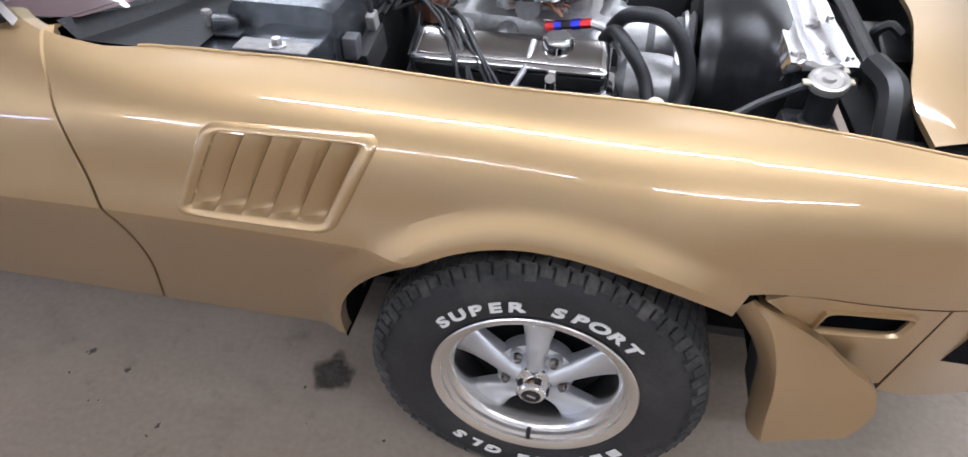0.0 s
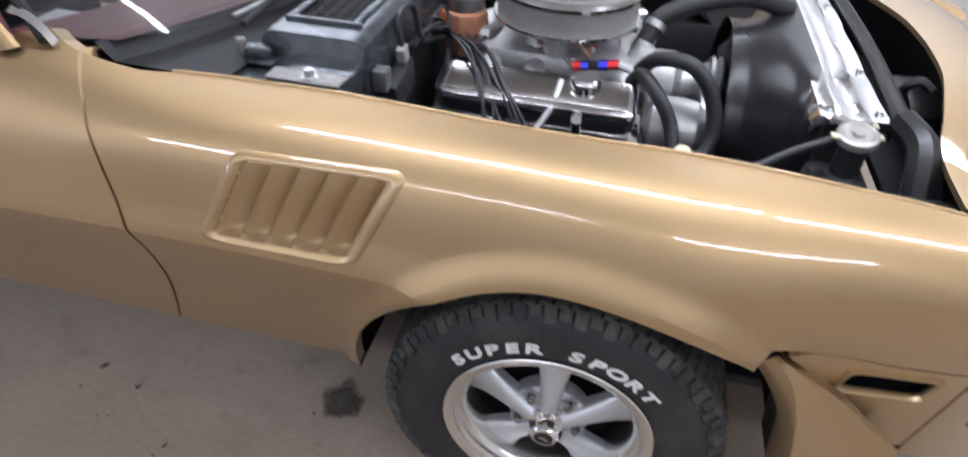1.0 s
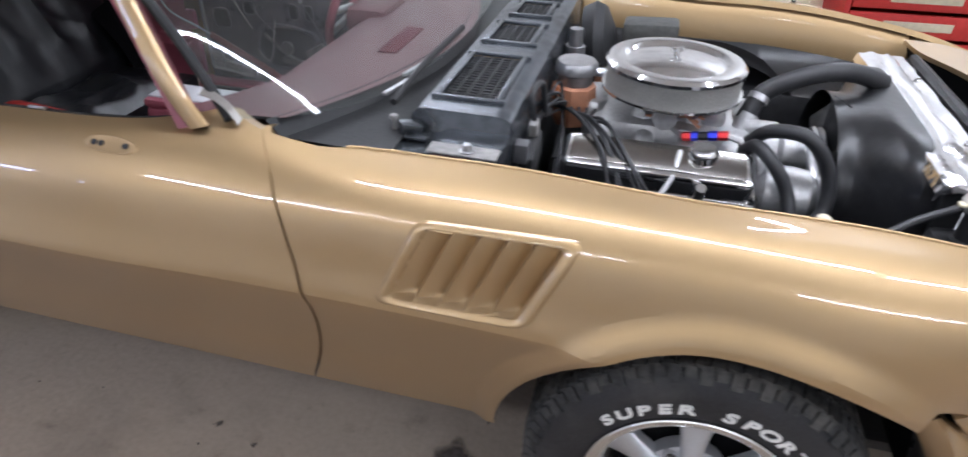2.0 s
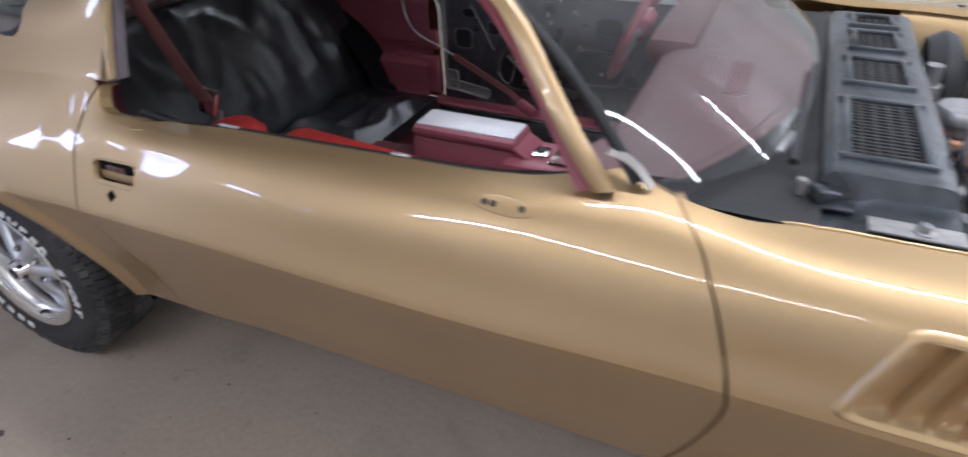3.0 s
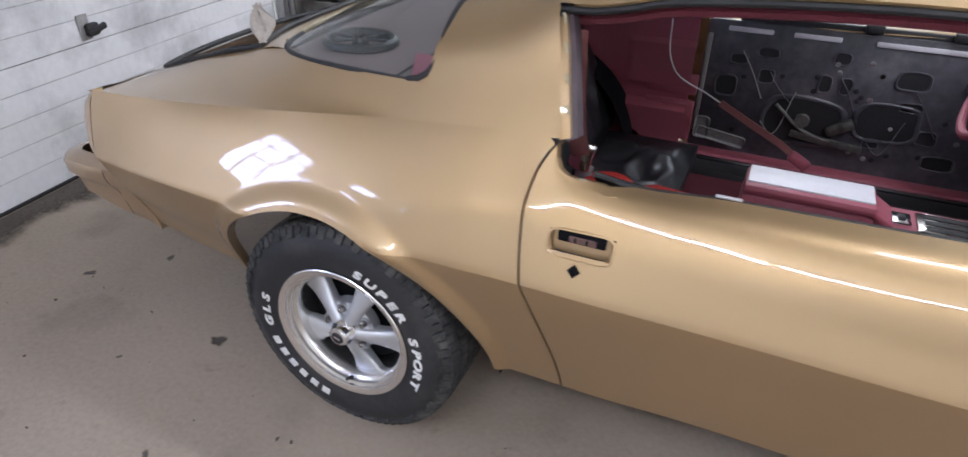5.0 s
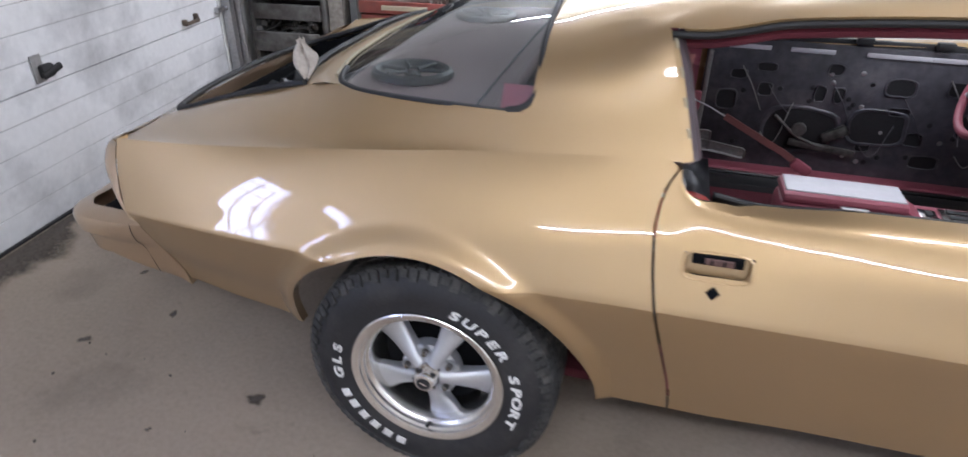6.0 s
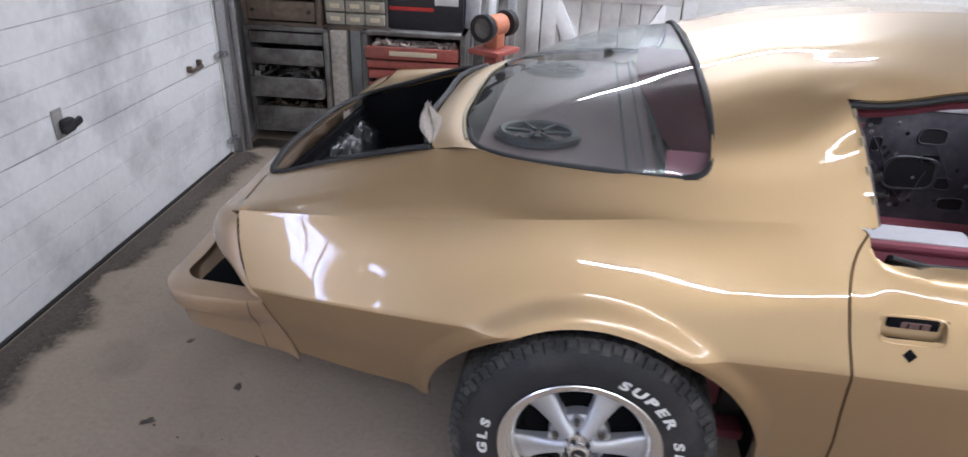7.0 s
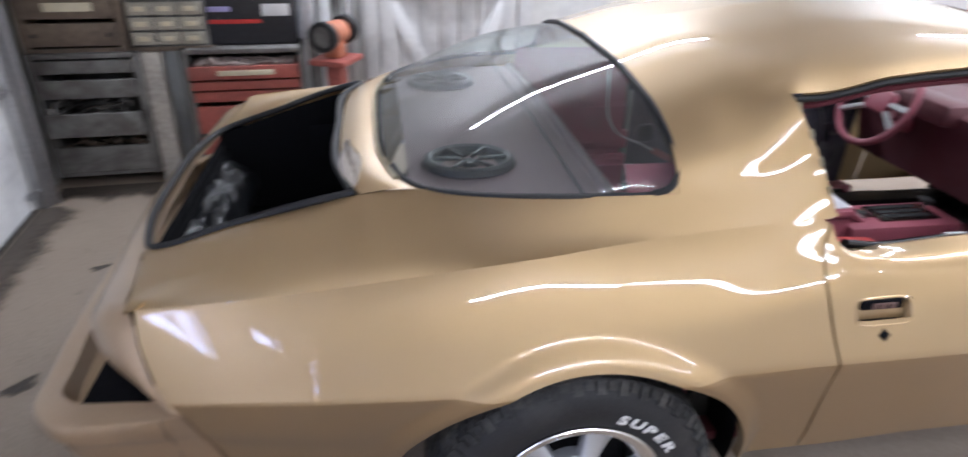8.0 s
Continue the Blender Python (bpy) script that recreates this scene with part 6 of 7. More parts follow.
sheet("fender_apron", af[:, :3], GOLD, car, "gold inner fender wall", sharp=40)
sheet("fender_apron", af[:, 2:], BLACK, car, "black splash liner", sharp=40)
tube("hood_flange", [tuple(p[0] + np.array((0, 0.0, 0.004))) for p in af], 0.006, GOLD, car, "", 30, 6)
for x in (-0.30, 0.05, 0.25):
    p = af[int((x + 0.46) / 1.08 * 23)][0]
    part("bolt", lathe_bm([(0, 0.008), (0.008, 0.008), (0.008, 0), (0, 0)], 6, pose(x, p[1] + 0.05, p[2] + 0.012)), MATT_BLACK, car)
# block, intake, heads
eng = part("engine", join([box_bm(0.56, 0.40, 0.28, 0.03, pose(-0.14, 0.85, 0.55)), box_bm(0.50, 0.16, 0.14, 0.02, pose(-0.15, 0.63, 0.66, 30)), box_bm(0.50, 0.16, 0.14, 0.02, pose(-0.15, 1.07, 0.66, -30))]), MATT_BLACK, car, "dressed vee eight engine with chrome parts")
intake = part("intake_manifold", box_bm(0.44, 0.22, 0.09, 0.03, pose(-0.13, 0.85, 0.735)), CASTALU, eng, "grey cast intake manifold")
for k in range(4):
    part("runner", box_bm(0.055, 0.26, 0.05, 0.02, pose(-0.31 + 0.12 * k, 0.82, 0.755, 14, 0, 12 - 8 * k)), CASTALU, eng)
    part("runner", box_bm(0.055, 0.26, 0.05, 0.02, pose(-0.31 + 0.12 * k, 0.90, 0.755, -14, 0, -12 + 8 * k)), CASTALU, eng)
part("carburettor", join([box_bm(0.17, 0.13, 0.08, 0.02, pose(-0.12, 0.85, 0.80)), box_bm(0.06, 0.06, 0.05, 0.015, pose(-0.02, 0.80, 0.80)), lathe_bm([(0, 0.03), (0.03, 0.03), (0.035, 0), (0, 0)], 16, pose(-0.14, 0.765, 0.80, 90))]), CASTALU, eng, "dull cast carburettor")
for s in range(9):
    a, b = rng.rand(3), rng.rand(3)
    tube("linkage", [(-0.2 + 0.2 * a[0], 0.74 + 0.05 * a[1], 0.78 + 0.05 * a[2]), (-0.2 + 0.2 * b[0], 0.72 + 0.06 * b[1], 0.79 + 0.05 * b[2])], 0.0035, STEEL if s % 2 else COPPER, eng, n=5, sides=6)
ACX, ACY, ACZ = -0.135, 0.862, 0.838
lathe("air_cleaner", [(0.165, 0.0), (0.174, 0.006), (0.174, 0.064), (0.165, 0.07)], pose(ACX, ACY, ACZ), mat("pleated_filter_mesh", (0.34, 0.33, 0.31), rough=0.6, metal=0.3, bump=0.9, scale=420, vary=0.3), eng, "round chrome air cleaner with a pale mesh filter", 72)
lathe("air_cleaner_base", [(0.05, -0.012), (0.10, -0.02), (0.172, -0.004), (0.182, 0.0), (0.182, 0.006), (0.17, 0.006)], pose(ACX, ACY, ACZ), CHROME, eng, "chrome base", 64)
lathe("air_cleaner_lid", [(0, 0.088), (0.04, 0.087), (0.10, 0.079), (0.125, 0.073), (0.135, 0.079), (0.155, 0.083), (0.172, 0.080), (0.180, 0.072), (0.180, 0.064), (0.172, 0.062)], pose(ACX, ACY, ACZ), CHROME, eng, "chrome lid", 72)
part("wing_nut", join([lathe_bm([(0, 0.02), (0.006, 0.02), (0.009, 0.0), (0, 0.0)], 12, pose(ACX, ACY, ACZ + 0.088)), box_bm(0.034, 0.005, 0.014, 0.002, pose(ACX, ACY, ACZ + 0.104, 0, 0, 25))]), CHROME, eng, "chrome wing nut")
def rocker_cover(y, tilt):
    m = pose(-0.15, y, 0.742, tilt)
    vc = part("valve_cover", join([box_bm(0.44, 0.115, 0.075, 0.018, m @ pose(0, 0, 0.01), 3), box_bm(0.47, 0.145, 0.012, 0.005, m @ pose(0, 0, -0.03))]), CHROME, eng, "chrome valve cover")
    part("top_panel", box_bm(0.40, 0.088, 0.003, 0.001, m @ pose(0, 0, 0.0485)), SMOKED, eng, "dark mirror-like cover top")
    return m


rocker_cover(0.562, 16)
rocker_cover(2 * 0.85 - 0.60, -16)
lathe("oil_cap", [(0, 0.045), (0.024, 0.045), (0.029, 0.041), (0.031, 0.034), (0.031, 0.012), (0.022, 0.008), (0.022, -0.01), (0, -0.01)], pose(-0.048, 0.568, 0.748) @ Matrix.Diagonal((1.15, 1.15, 1.5, 1)), CHROME, eng, "chrome oil filler cap", 32)
lathe("spark_plug_tube", [(0, 0.05), (0.011, 0.05), (0.013, 0.0), (0.011, -0.03), (0, -0.03)], pose(-0.05, 0.475, 0.735, 35), CHROME, eng, "", 16)
tube("dipstick_tube", [(-0.10, 0.565, 0.80), (-0.11, 0.505, 0.765), (-0.14, 0.46, 0.72)], 0.007, CASTALU, eng, "grey breather tube", 14, 8)
# distributor with plug leads
lathe("distributor_cap", [(0, 0.075), (0.05, 0.075), (0.056, 0.066), (0.056, 0.045), (0.046, 0.04), (0.044, -0.06), (0.03, -0.09), (0, -0.09)], pose(-0.385, 0.82, 0.825), STEEL, eng, "silver topped distributor", 32)
lathe("distributor_body", [(0.047, 0.035), (0.058, 0.03), (0.062, -0.05), (0.052, -0.075), (0.03, -0.075)], pose(-0.385, 0.815, 0.805), COPPER, eng, "copper brown distributor cap", 8)
box("coil_wire_boot", -0.43, 0.775, 0.825, 0.02, 0.02, 0.035, ORANGE, eng, "orange plug boot")
for k in range(7):
    o = (k - 3) * 0.011
    tube("plug_lead", [(-0.385 + o * 2, 0.765, 0.79), (-0.36 + o, 0.70, 0.815 - 0.004 * k), (-0.305 + 0.8 * o, 0.60 + 0.03 * rng.rand(), 0.812 + 0.02 * rng.rand()), (-0.25 + 1.1 * o + 0.02 * rng.rand(), 0.51, 0.765 + 0.02 * rng.rand()), (-0.20 + 2.2 * o + 0.03 * rng.rand(), 0.45, 0.68)], 0.0044, HOSE, eng, "black plug lead", 26, 7)
for k in range(6):
    q = rng.rand(4)
    tube("wire", [(-0.46 + 0.05 * q[0], 0.52 + 0.12 * q[1], 0.84), (-0.43 + 0.04 * q[2], 0.55 + 0.2 * q[3], 0.88 - 0.05 * q[0]), (-0.40, 0.72, 0.82 - 0.03 * q[1]), (-0.40 + 0.04 * q[2], 0.60, 0.72)], 0.004, HOSE, eng, "", 22, 6)
part("fuse_block", box_bm(0.035, 0.12, 0.07, 0.008, pose(-0.43, 0.44, 0.80, 10)), MATT_BLACK, eng, "black connector block")
part("relay", box_bm(0.03, 0.035, 0.045, 0.004, pose(-0.435, 0.36, 0.85)), mat("grey_connector", (0.10, 0.10, 0.105), rough=0.5, vary=0.3), eng, "grey relay")
part("terminal", box_bm(0.02, 0.03, 0.04, 0.004, pose(-0.43, 0.47, 0.855, 15)), DULLMETAL, eng, "pale terminal")
tube("loop_wire", [(-0.43, 0.47, 0.87), (-0.44, 0.48, 0.93), (-0.43, 0.53, 0.94), (-0.42, 0.56, 0.86)], 0.007, HOSE, eng, "", 20, 8)
# fuel line with anodised fittings
FA, FB_ = np.array((-0.086, 0.720, 0.768)), np.array((0.016, 0.700, 0.793))
def along(u):
    return tuple(FA + (FB_ - FA) * u)


for a, b, r_, mm, lb in ((-0.05, 0.16, 0.0115, REDALU, "red fuel fitting"), (0.16, 0.32, 0.0125, BLUE, "blue fuel fitting"), (0.32, 0.55, 0.0105, MATT_BLACK, "black filter body"), (0.55, 0.76, 0.0125, BLUE, "blue fuel fitting"), (0.76, 1.0, 0.0115, REDALU, "red fuel fitting")):
    tube("fuel_fitting", [along(a), along(b)], r_, mm, eng, lb, 4, 6)
tube("fuel_hose", [along(1.0), (0.06, 0.68, 0.785), (0.09, 0.64, 0.76), (0.10, 0.60, 0.72)], 0.010, CASTALU, eng, "braided fuel hose", 16, 8)
tube("fuel_hose", [along(-0.05), (-0.12, 0.75, 0.775), (-0.17, 0.77, 0.80)], 0.006, CASTALU, eng, "", 12, 8)
# front of the engine: pulleys, pump, alternator, hoses
lathe("water_pump", [(0, 0.06), (0.05, 0.06), (0.06, 0.0), (0.08, -0.02), (0.08, -0.08), (0, -0.08)], pose(0.17, 0.84, 0.70, 0, 90), CASTALU, eng, "cast water pump", 28)
lathe("alternator", [(0, 0.07), (0.045, 0.07), (0.066, 0.05), (0.07, 0.02), (0.07, -0.05), (0.05, -0.07), (0, -0.07)], pose(0.155, 0.63, 0.69, 0, 90), CASTALU, eng, "bare alloy alternator", 32)
lathe("pulley", [(0.03, 0.02), (0.055, 0.02), (0.06, 0.014), (0.048, 0.006), (0.06, -0.002), (0.055, -0.01), (0.03, -0.01)], pose(0.235, 0.63, 0.69, 0, 90), STEEL, eng, "steel pulley", 36)
lathe("pulley", [(0.03, 0.02), (0.085, 0.02), (0.09, 0.014), (0.076, 0.006), (0.09, -0.002), (0.085, -0.01), (0.03, -0.01)], pose(0.245, 0.84, 0.69, 0, 90), STEEL, eng, "steel pulley", 36)
part("alternator_bracket", box_bm(0.02, 0.16, 0.03, 0.006, pose(0.22, 0.72, 0.75, 20)), STEEL, eng)
for k in range(8):
    a = 2 * math.pi * k / 8
    part("bracket_nut", lathe_bm([(0, 0.008), (0.007, 0.008), (0.008, 0), (0, 0)], 6, pose(0.232, 0.63 + 0.05 * math.cos(a), 0.69 + 0.05 * math.sin(a), 0, 90)), STEEL, eng)
fan = part("fan", lathe_bm([(0, 0.02), (0.05, 0.02), (0.05, -0.03), (0, -0.03)], 24, pose(0.285, 0.86, 0.66, 0, 90)), MATT_BLACK, eng, "black cooling fan")
for k in range(6):
    part("blade", box_bm(0.004, 0.075, 0.17, 0.002, Matrix.Translation((0.285, 0.86, 0.66)) @ Matrix.Rotation(2 * math.pi * k / 6, 4, "X") @ pose(0, 0, 0.11, 0, 0, 25)), MATT_BLACK, fan)
tube("heater_hose", [(0.055, 0.70, 0.775), (0.10, 0.64, 0.845), (0.17, 0.60, 0.855), (0.225, 0.585, 0.79), (0.235, 0.555, 0.70), (0.17, 0.50, 0.64)], 0.017, HOSE, eng, "thick black heater hose", 40, 12)
tube("heater_hose", [(0.05, 0.66, 0.775), (0.07, 0.62, 0.812), (0.10, 0.58, 0.80), (0.15, 0.545, 0.73), (0.155, 0.50, 0.66), (0.10, 0.46, 0.62)], 0.016, HOSE, eng, "thick black heater hose", 40, 12)
tube("radiator_hose", [(0.06, 0.82, 0.79), (0.09, 0.85, 0.85), (0.17, 0.87, 0.895), (0.30, 0.93, 0.905), (0.40, 0.98, 0.87)], 0.024, HOSE, eng, "black upper radiator hose", 36, 14)
lathe("hose_clamp", [(0.024, 0.008), (0.0265, 0.008), (0.0265, -0.008), (0.024, -0.008)], look((0.085, 0.845, 0.842), (0.05, 0.80, 0.77)), STEEL, eng, "steel hose clamp", 24)
lathe("thermostat_housing", [(0, 0.05), (0.022, 0.05), (0.026, 0.03), (0.03, 0.0), (0.045, -0.01), (0.045, -0.03), (0, -0.03)], pose(0.055, 0.80, 0.765, -20, 20), CASTALU, eng, "cast water outlet", 24)
# fan shroud: square outside, round inside
cols = []
for k in range(61):
    a = 2 * math.pi * k / 60
    c, s_ = math.cos(a), math.sin(a)
    ex = (abs(c) ** 6 + abs(s_) ** 6) ** (-1 / 6)
    Rr = np.array((0.255 * c, 0.20 * s_))
    Ro = np.array((0.36 * c * ex, 0.212 * s_ * ex))
    col = []
    for x, w in ((0.262, 0.0), (0.268, -0.03), (0.30, -0.03), (0.305, 0.0), (0.33, 0.12), (0.37, 0.75), (0.395, 1.0), (0.43, 1.02)):
        q = Rr * (1 - w) + Ro * w
        col.append((x, 0.87 + q[0], 0.655 + q[1]))
    cols.append(col)
sheet("fan_shroud", np.array(cols), MATT_BLACK, car, "black plastic fan shroud", sharp=50).data.materials[0] = BLACK
box("radiator", 0.455, YC, 0.60, 0.05, 0.74, 0.44, MATT_BLACK, car)
CRUMPLED = mat("crumpled_chrome", (0.82, 0.82, 0.84), rough=0.10, metal=1.0, bump=0.7, scale=16, vary=0.05, detail=3.0)
pl = [[(x + 0.004 * noise.noise(Vector((y * 14, x * 20, 1))), y, 0.858 + 0.004 * noise.noise(Vector((x * 30, y * 11, 4))) + (0.006 if 0.425 < x < 0.445 or 0.47 < x < 0.49 else 0.0) - (0.022 if x in (0.392, 0.532) else 0)) for x in (0.392, 0.402, 0.415, 0.428, 0.44, 0.452, 0.468, 0.48, 0.492, 0.508, 0.522, 0.532)] for y in np.linspace(0.45, 2 * YC - 0.47, 40)]
top = sheet("radiator_top_plate", np.array(pl), CRUMPLED, car, "crumpled chrome radiator top plate", flip=True, skirts={"L": (0, 0, -0.02), "R": (0, 0, -0.02)}, sharp=30)
for y in (0.49, 0.68, 1.08):
    for x in (0.41, 0.512):
        part("plate_bolt", lathe_bm([(0, 0.006), (0.007, 0.006), (0.008, 0), (0, 0)], 6, pose(x, y, 0.857)), CHROME, top)
rc = lathe("radiator_cap", [(0, 0.012), (0.010, 0.012), (0.012, 0.006), (0.024, 0.005), (0.030, 0.009), (0.036, 0.007), (0.038, 0.0), (0.036, -0.008), (0.028, -0.01), (0.02, -0.03), (0, -0.03)], pose(0.466, 0.420, 0.840, 12, -4), mat("dull_zinc_cap", (0.42, 0.40, 0.37), rough=0.4, metal=0.6, vary=0.1), car, "pale metal radiator cap", 40)
for s in (-1, 1):
    part("ear", box_bm(0.016, 0.018, 0.006, 0.002, pose(0.466 + s * 0.039, 0.420 + s * 0.008, 0.840)), CREAM, rc)
part("filler_neck", join([lathe_bm([(0.03, 0.0), (0.026, -0.01), (0.026, -0.06), (0.04, -0.07)], 24, pose(0.466, 0.415, 0.825)), box_bm(0.11, 0.10, 0.10, 0.02, pose(0.46, 0.42, 0.71))]), MATT_BLACK, car, "black radiator tank")
tube("overflow_hose", [(0.432, 0.418, 0.832), (0.36, 0.40, 0.80), (0.29, 0.36, 0.775), (0.22, 0.31, 0.79), (0.15, 0.27, 0.80)], 0.008, HOSE, car, "thin black overflow hose", 26, 8)
part("hose_end", box_bm(0.016, 0.012, 0.012, 0.003, pose(0.434, 0.418, 0.833)), ORANGE, car, "yellow brass hose end")
lathe("washer_cap", [(0, 0.015), (0.014, 0.015), (0.016, 0.0), (0, 0)], pose(0.150, 0.265, 0.835, 20), CREAM, car, "cream reservoir cap", 16)
part("reservoir", box_bm(0.16, 0.07, 0.10, 0.02, pose(0.20, 0.29, 0.72)), GREYPLASTIC, car, "pale plastic reservoir")
part("core_support", join([tube_bm([(0.545, 0.47, 0.858), (0.57, 0.41, 0.845), (0.565, 0.33, 0.79), (0.555, 0.25, 0.70), (0.54, 0.2, 0.6)], 0.028, 20, 8), tube_bm([(0.555, 0.46, 0.85), (0.575, YC, 0.84), (0.555, 2 * YC - 0.46, 0.85)], 0.016, 12, 8)]), BLACK, car, "black radiator support bar")
part("hood_latch_plate", join([box_bm(0.14, 0.16, 0.006, 0.002, pose(0.66, 0.72, 0.80, 8, 6, 20)), tube_bm([(0.62, 0.66, 0.80), (0.60, 0.655, 0.845), (0.62, 0.65, 0.865), (0.645, 0.645, 0.85)], 0.011, 14, 8)]), BLACK, car, "black latch bracket")
box("front_well", 0.75, YC, 0.66, 0.30, 1.1, 0.02, MATT_BLACK, car)
for s in (0, 1):
    y = 0.30 if not s else 2 * YC - 0.30
    box("well_side", 0.62, y, 0.70, 0.26, 0.02, 0.20, MATT_BLACK, car)
# far side of the bay: brake booster and master cylinder
lathe("brake_booster", [(0, 0.06), (0.05, 0.055), (0.11, 0.03), (0.125, 0.0), (0.11, -0.04), (0, -0.05)], pose(-0.37, 1.24, 0.82, 0, 82), MATT_BLACK, car, "dusty black brake booster", 36)
part("master_cylinder", join([box_bm(0.17, 0.10, 0.06, 0.012, pose(-0.21, 1.27, 0.865, 0, -3)), box_bm(0.15, 0.09, 0.06, 0.012, pose(-0.21, 1.27, 0.815))]), mat("dusty_black_iron", (0.06, 0.06, 0.055), rough=0.7, bump=0.5, scale=60, vary=0.4), car, "dusty black master cylinder")
lathe("heater_plug", [(0, 0.05), (0.02, 0.05), (0.022, 0.0), (0.03, 0), (0.03, -0.03), (0, -0.03)], pose(-0.42, 1.06, 0.86), STEEL, car, "bare steel sensor", 16)

# ---- along the far wall ----
def placed(name, x, y, label, category, group="", turn=0):
    e = empty(name, label=label, category=category, group=group)
    e.matrix_world = SKEW @ pose(x, y, 0, 0, 0, turn)
    return e


def drawer_cabinet(x0, x1, y, name, label, rows, body_mat, depth=0.42, kick=0.05, posts=True, top=None):
    """A chest whose front stands at y: rows of (z0, z1, out, material, pull)."""
    c = placed(name, (x0 + x1) / 2, y, label, "cabinet")
    w = x1 - x0
    zt = top or rows[-1][1] + 0.02
    part("carcass", join([box_bm(0.03, depth, zt - kick, 0.003, pose(s * (w / 2 - 0.015), depth / 2, (zt + kick) / 2)) for s in (-1, 1)] + [box_bm(w, depth, 0.025, 0.003, pose(0, depth / 2, zt - 0.0125)), box_bm(w - 0.06, 0.02, zt - kick, 0, pose(0, depth - 0.01, (zt + kick) / 2)), box_bm(w - 0.062, depth - 0.02, 0.02, 0, pose(0, depth / 2, kick + 0.01))]), body_mat, c)
    for z0, z1, out, m_, kind in rows:
        d = part("drawer", join([box_bm(w - 0.07, 0.022, z1 - z0 - 0.012, 0.004, pose(0, -out + 0.008, (z0 + z1) / 2)), box_bm(w - 0.09, 0.30, 0.012, 0, pose(0, -out + 0.16, z0 + 0.02)), *[box_bm(0.012, 0.30, (z1 - z0) * 0.75, 0, pose(s * (w / 2 - 0.045), -out + 0.16, z0 + (z1 - z0) * 0.42)) for s in (-1, 1)]]), m_, c)
        if kind == "label":
            part("label_holder", box_bm(w * 0.46, 0.006, (z1 - z0) * 0.34, 0.002, pose(0.01, -out - 0.006, (z0 + z1) / 2)), CREAM, d, "blank cream label")
        if kind == "knobs":
            for s in (-1, 1):
                part("knob", lathe_bm([(0, 0.02), (0.012, 0.016), (0.008, 0), (0, 0)], 12, pose(s * w * 0.36, -out - 0.002, (z0 + z1) / 2, 90)), MATT_BLACK, d)
    return c


FYY = 3.12
drawer_cabinet(-4.74, -4.20, FYY, "grey_drawer_chest", "worn grey wooden drawer chest stuffed with parts", [(0.10, 0.26, 0.0, GREYWOOD, ""), (0.33, 0.47, 0.07, GREYWOOD, ""), (0.53, 0.64, 0.02, GREYWOOD, ""), (0.66, 0.74, 0.0, GREYWOOD, "")], GREYWOOD, top=0.77, kick=0.08)
drawer_cabinet(-4.74, -4.24, FYY + 0.02, "brown_drawer_chest", "dark brown wooden drawer chest with cream labels", [(0.80, 0.93, 0.0, WOOD, "knobs"), (0.94, 1.07, 0.0, WOOD, "label"), (1.08, 1.21, 0.0, WOOD, "label"), (1.22, 1.35, 0.0, WOOD, "label")], WOOD, depth=0.36, kick=0.772)
# loose parts heaped in the open grey drawers
def heap(name, x, y, z, w, d, h, label, seed, material, n=26):
    r = np.random.RandomState(seed)
    bms = []
    for i in range(n):
        s = 0.015 + 0.03 * r.rand(3)
        bms.append(box_bm(*s, 0.003, pose(x + (r.rand() - 0.5) * w, y + (r.rand() - 0.5) * d, z + r.rand() * h, *(r.rand(3) * 180)), 1))
        if i % 3 == 0:
            bms.append(tube_bm([(x + (r.rand() - 0.5) * w, y + (r.rand() - 0.5) * d, z + r.rand() * h) for k in range(3)], 0.006, 8, 6))
    ob = part(name, join(bms), material)
    ob.matrix_world = SKEW
    return tagged(ob, label, "parts", kind="stuff")


heap("loose_parts", -4.47, FYY + 0.04, 0.44, 0.40, 0.20, 0.08, "jumble of dusty metal parts in an open drawer", 1, mat("dusty_scrap", (0.09, 0.085, 0.08), rough=0.6, metal=0.4, vary=0.5))
heap("loose_parts", -4.47, FYY + 0.10, 0.12, 0.40, 0.20, 0.16, "jumble of brown parts under the drawers", 2, WOOD, 40)
post_ = placed("post", -4.14, FYY + 0.05, "weathered grey wooden post beside the drawers", "post")
part("board", box_bm(0.10, 0.12, 0.76, 0.004, pose(0, 0.03, 0.38)), mat("pale_weathered_wood", (0.40, 0.37, 0.33), rough=0.8, bump=0.4, scale=40, vary=0.3), post_)
part("side_board", box_bm(0.03, 0.30, 0.76, 0.003, pose(0.155, 0.14, 0.38)), GREYWOOD, post_)
# small parts cabinet
spc = placed("small_parts_cabinet", -4.03, FYY + 0.05, "grey steel small parts cabinet with pale drawer labels", "cabinet")
part("carcass", box_bm(0.40, 0.28, 0.50, 0.004, pose(0, 0.16, 1.03)), GREYWOOD, spc)
for i in range(3):
    for k in range(6):
        d = part("drawer", box_bm(0.118, 0.02, 0.066, 0.004, pose(-0.126 + 0.126 * i, 0.012, 0.83 + 0.078 * k)), mat("tan_drawer", (0.36, 0.33, 0.27), rough=0.5, vary=0.2) if i + k == 0 else bpy.data.materials["tan_drawer"], spc)
        part("label_holder", box_bm(0.06, 0.006, 0.026, 0.002, pose(-0.126 + 0.126 * i, 0.001, 0.83 + 0.078 * k)), CREAM, d)
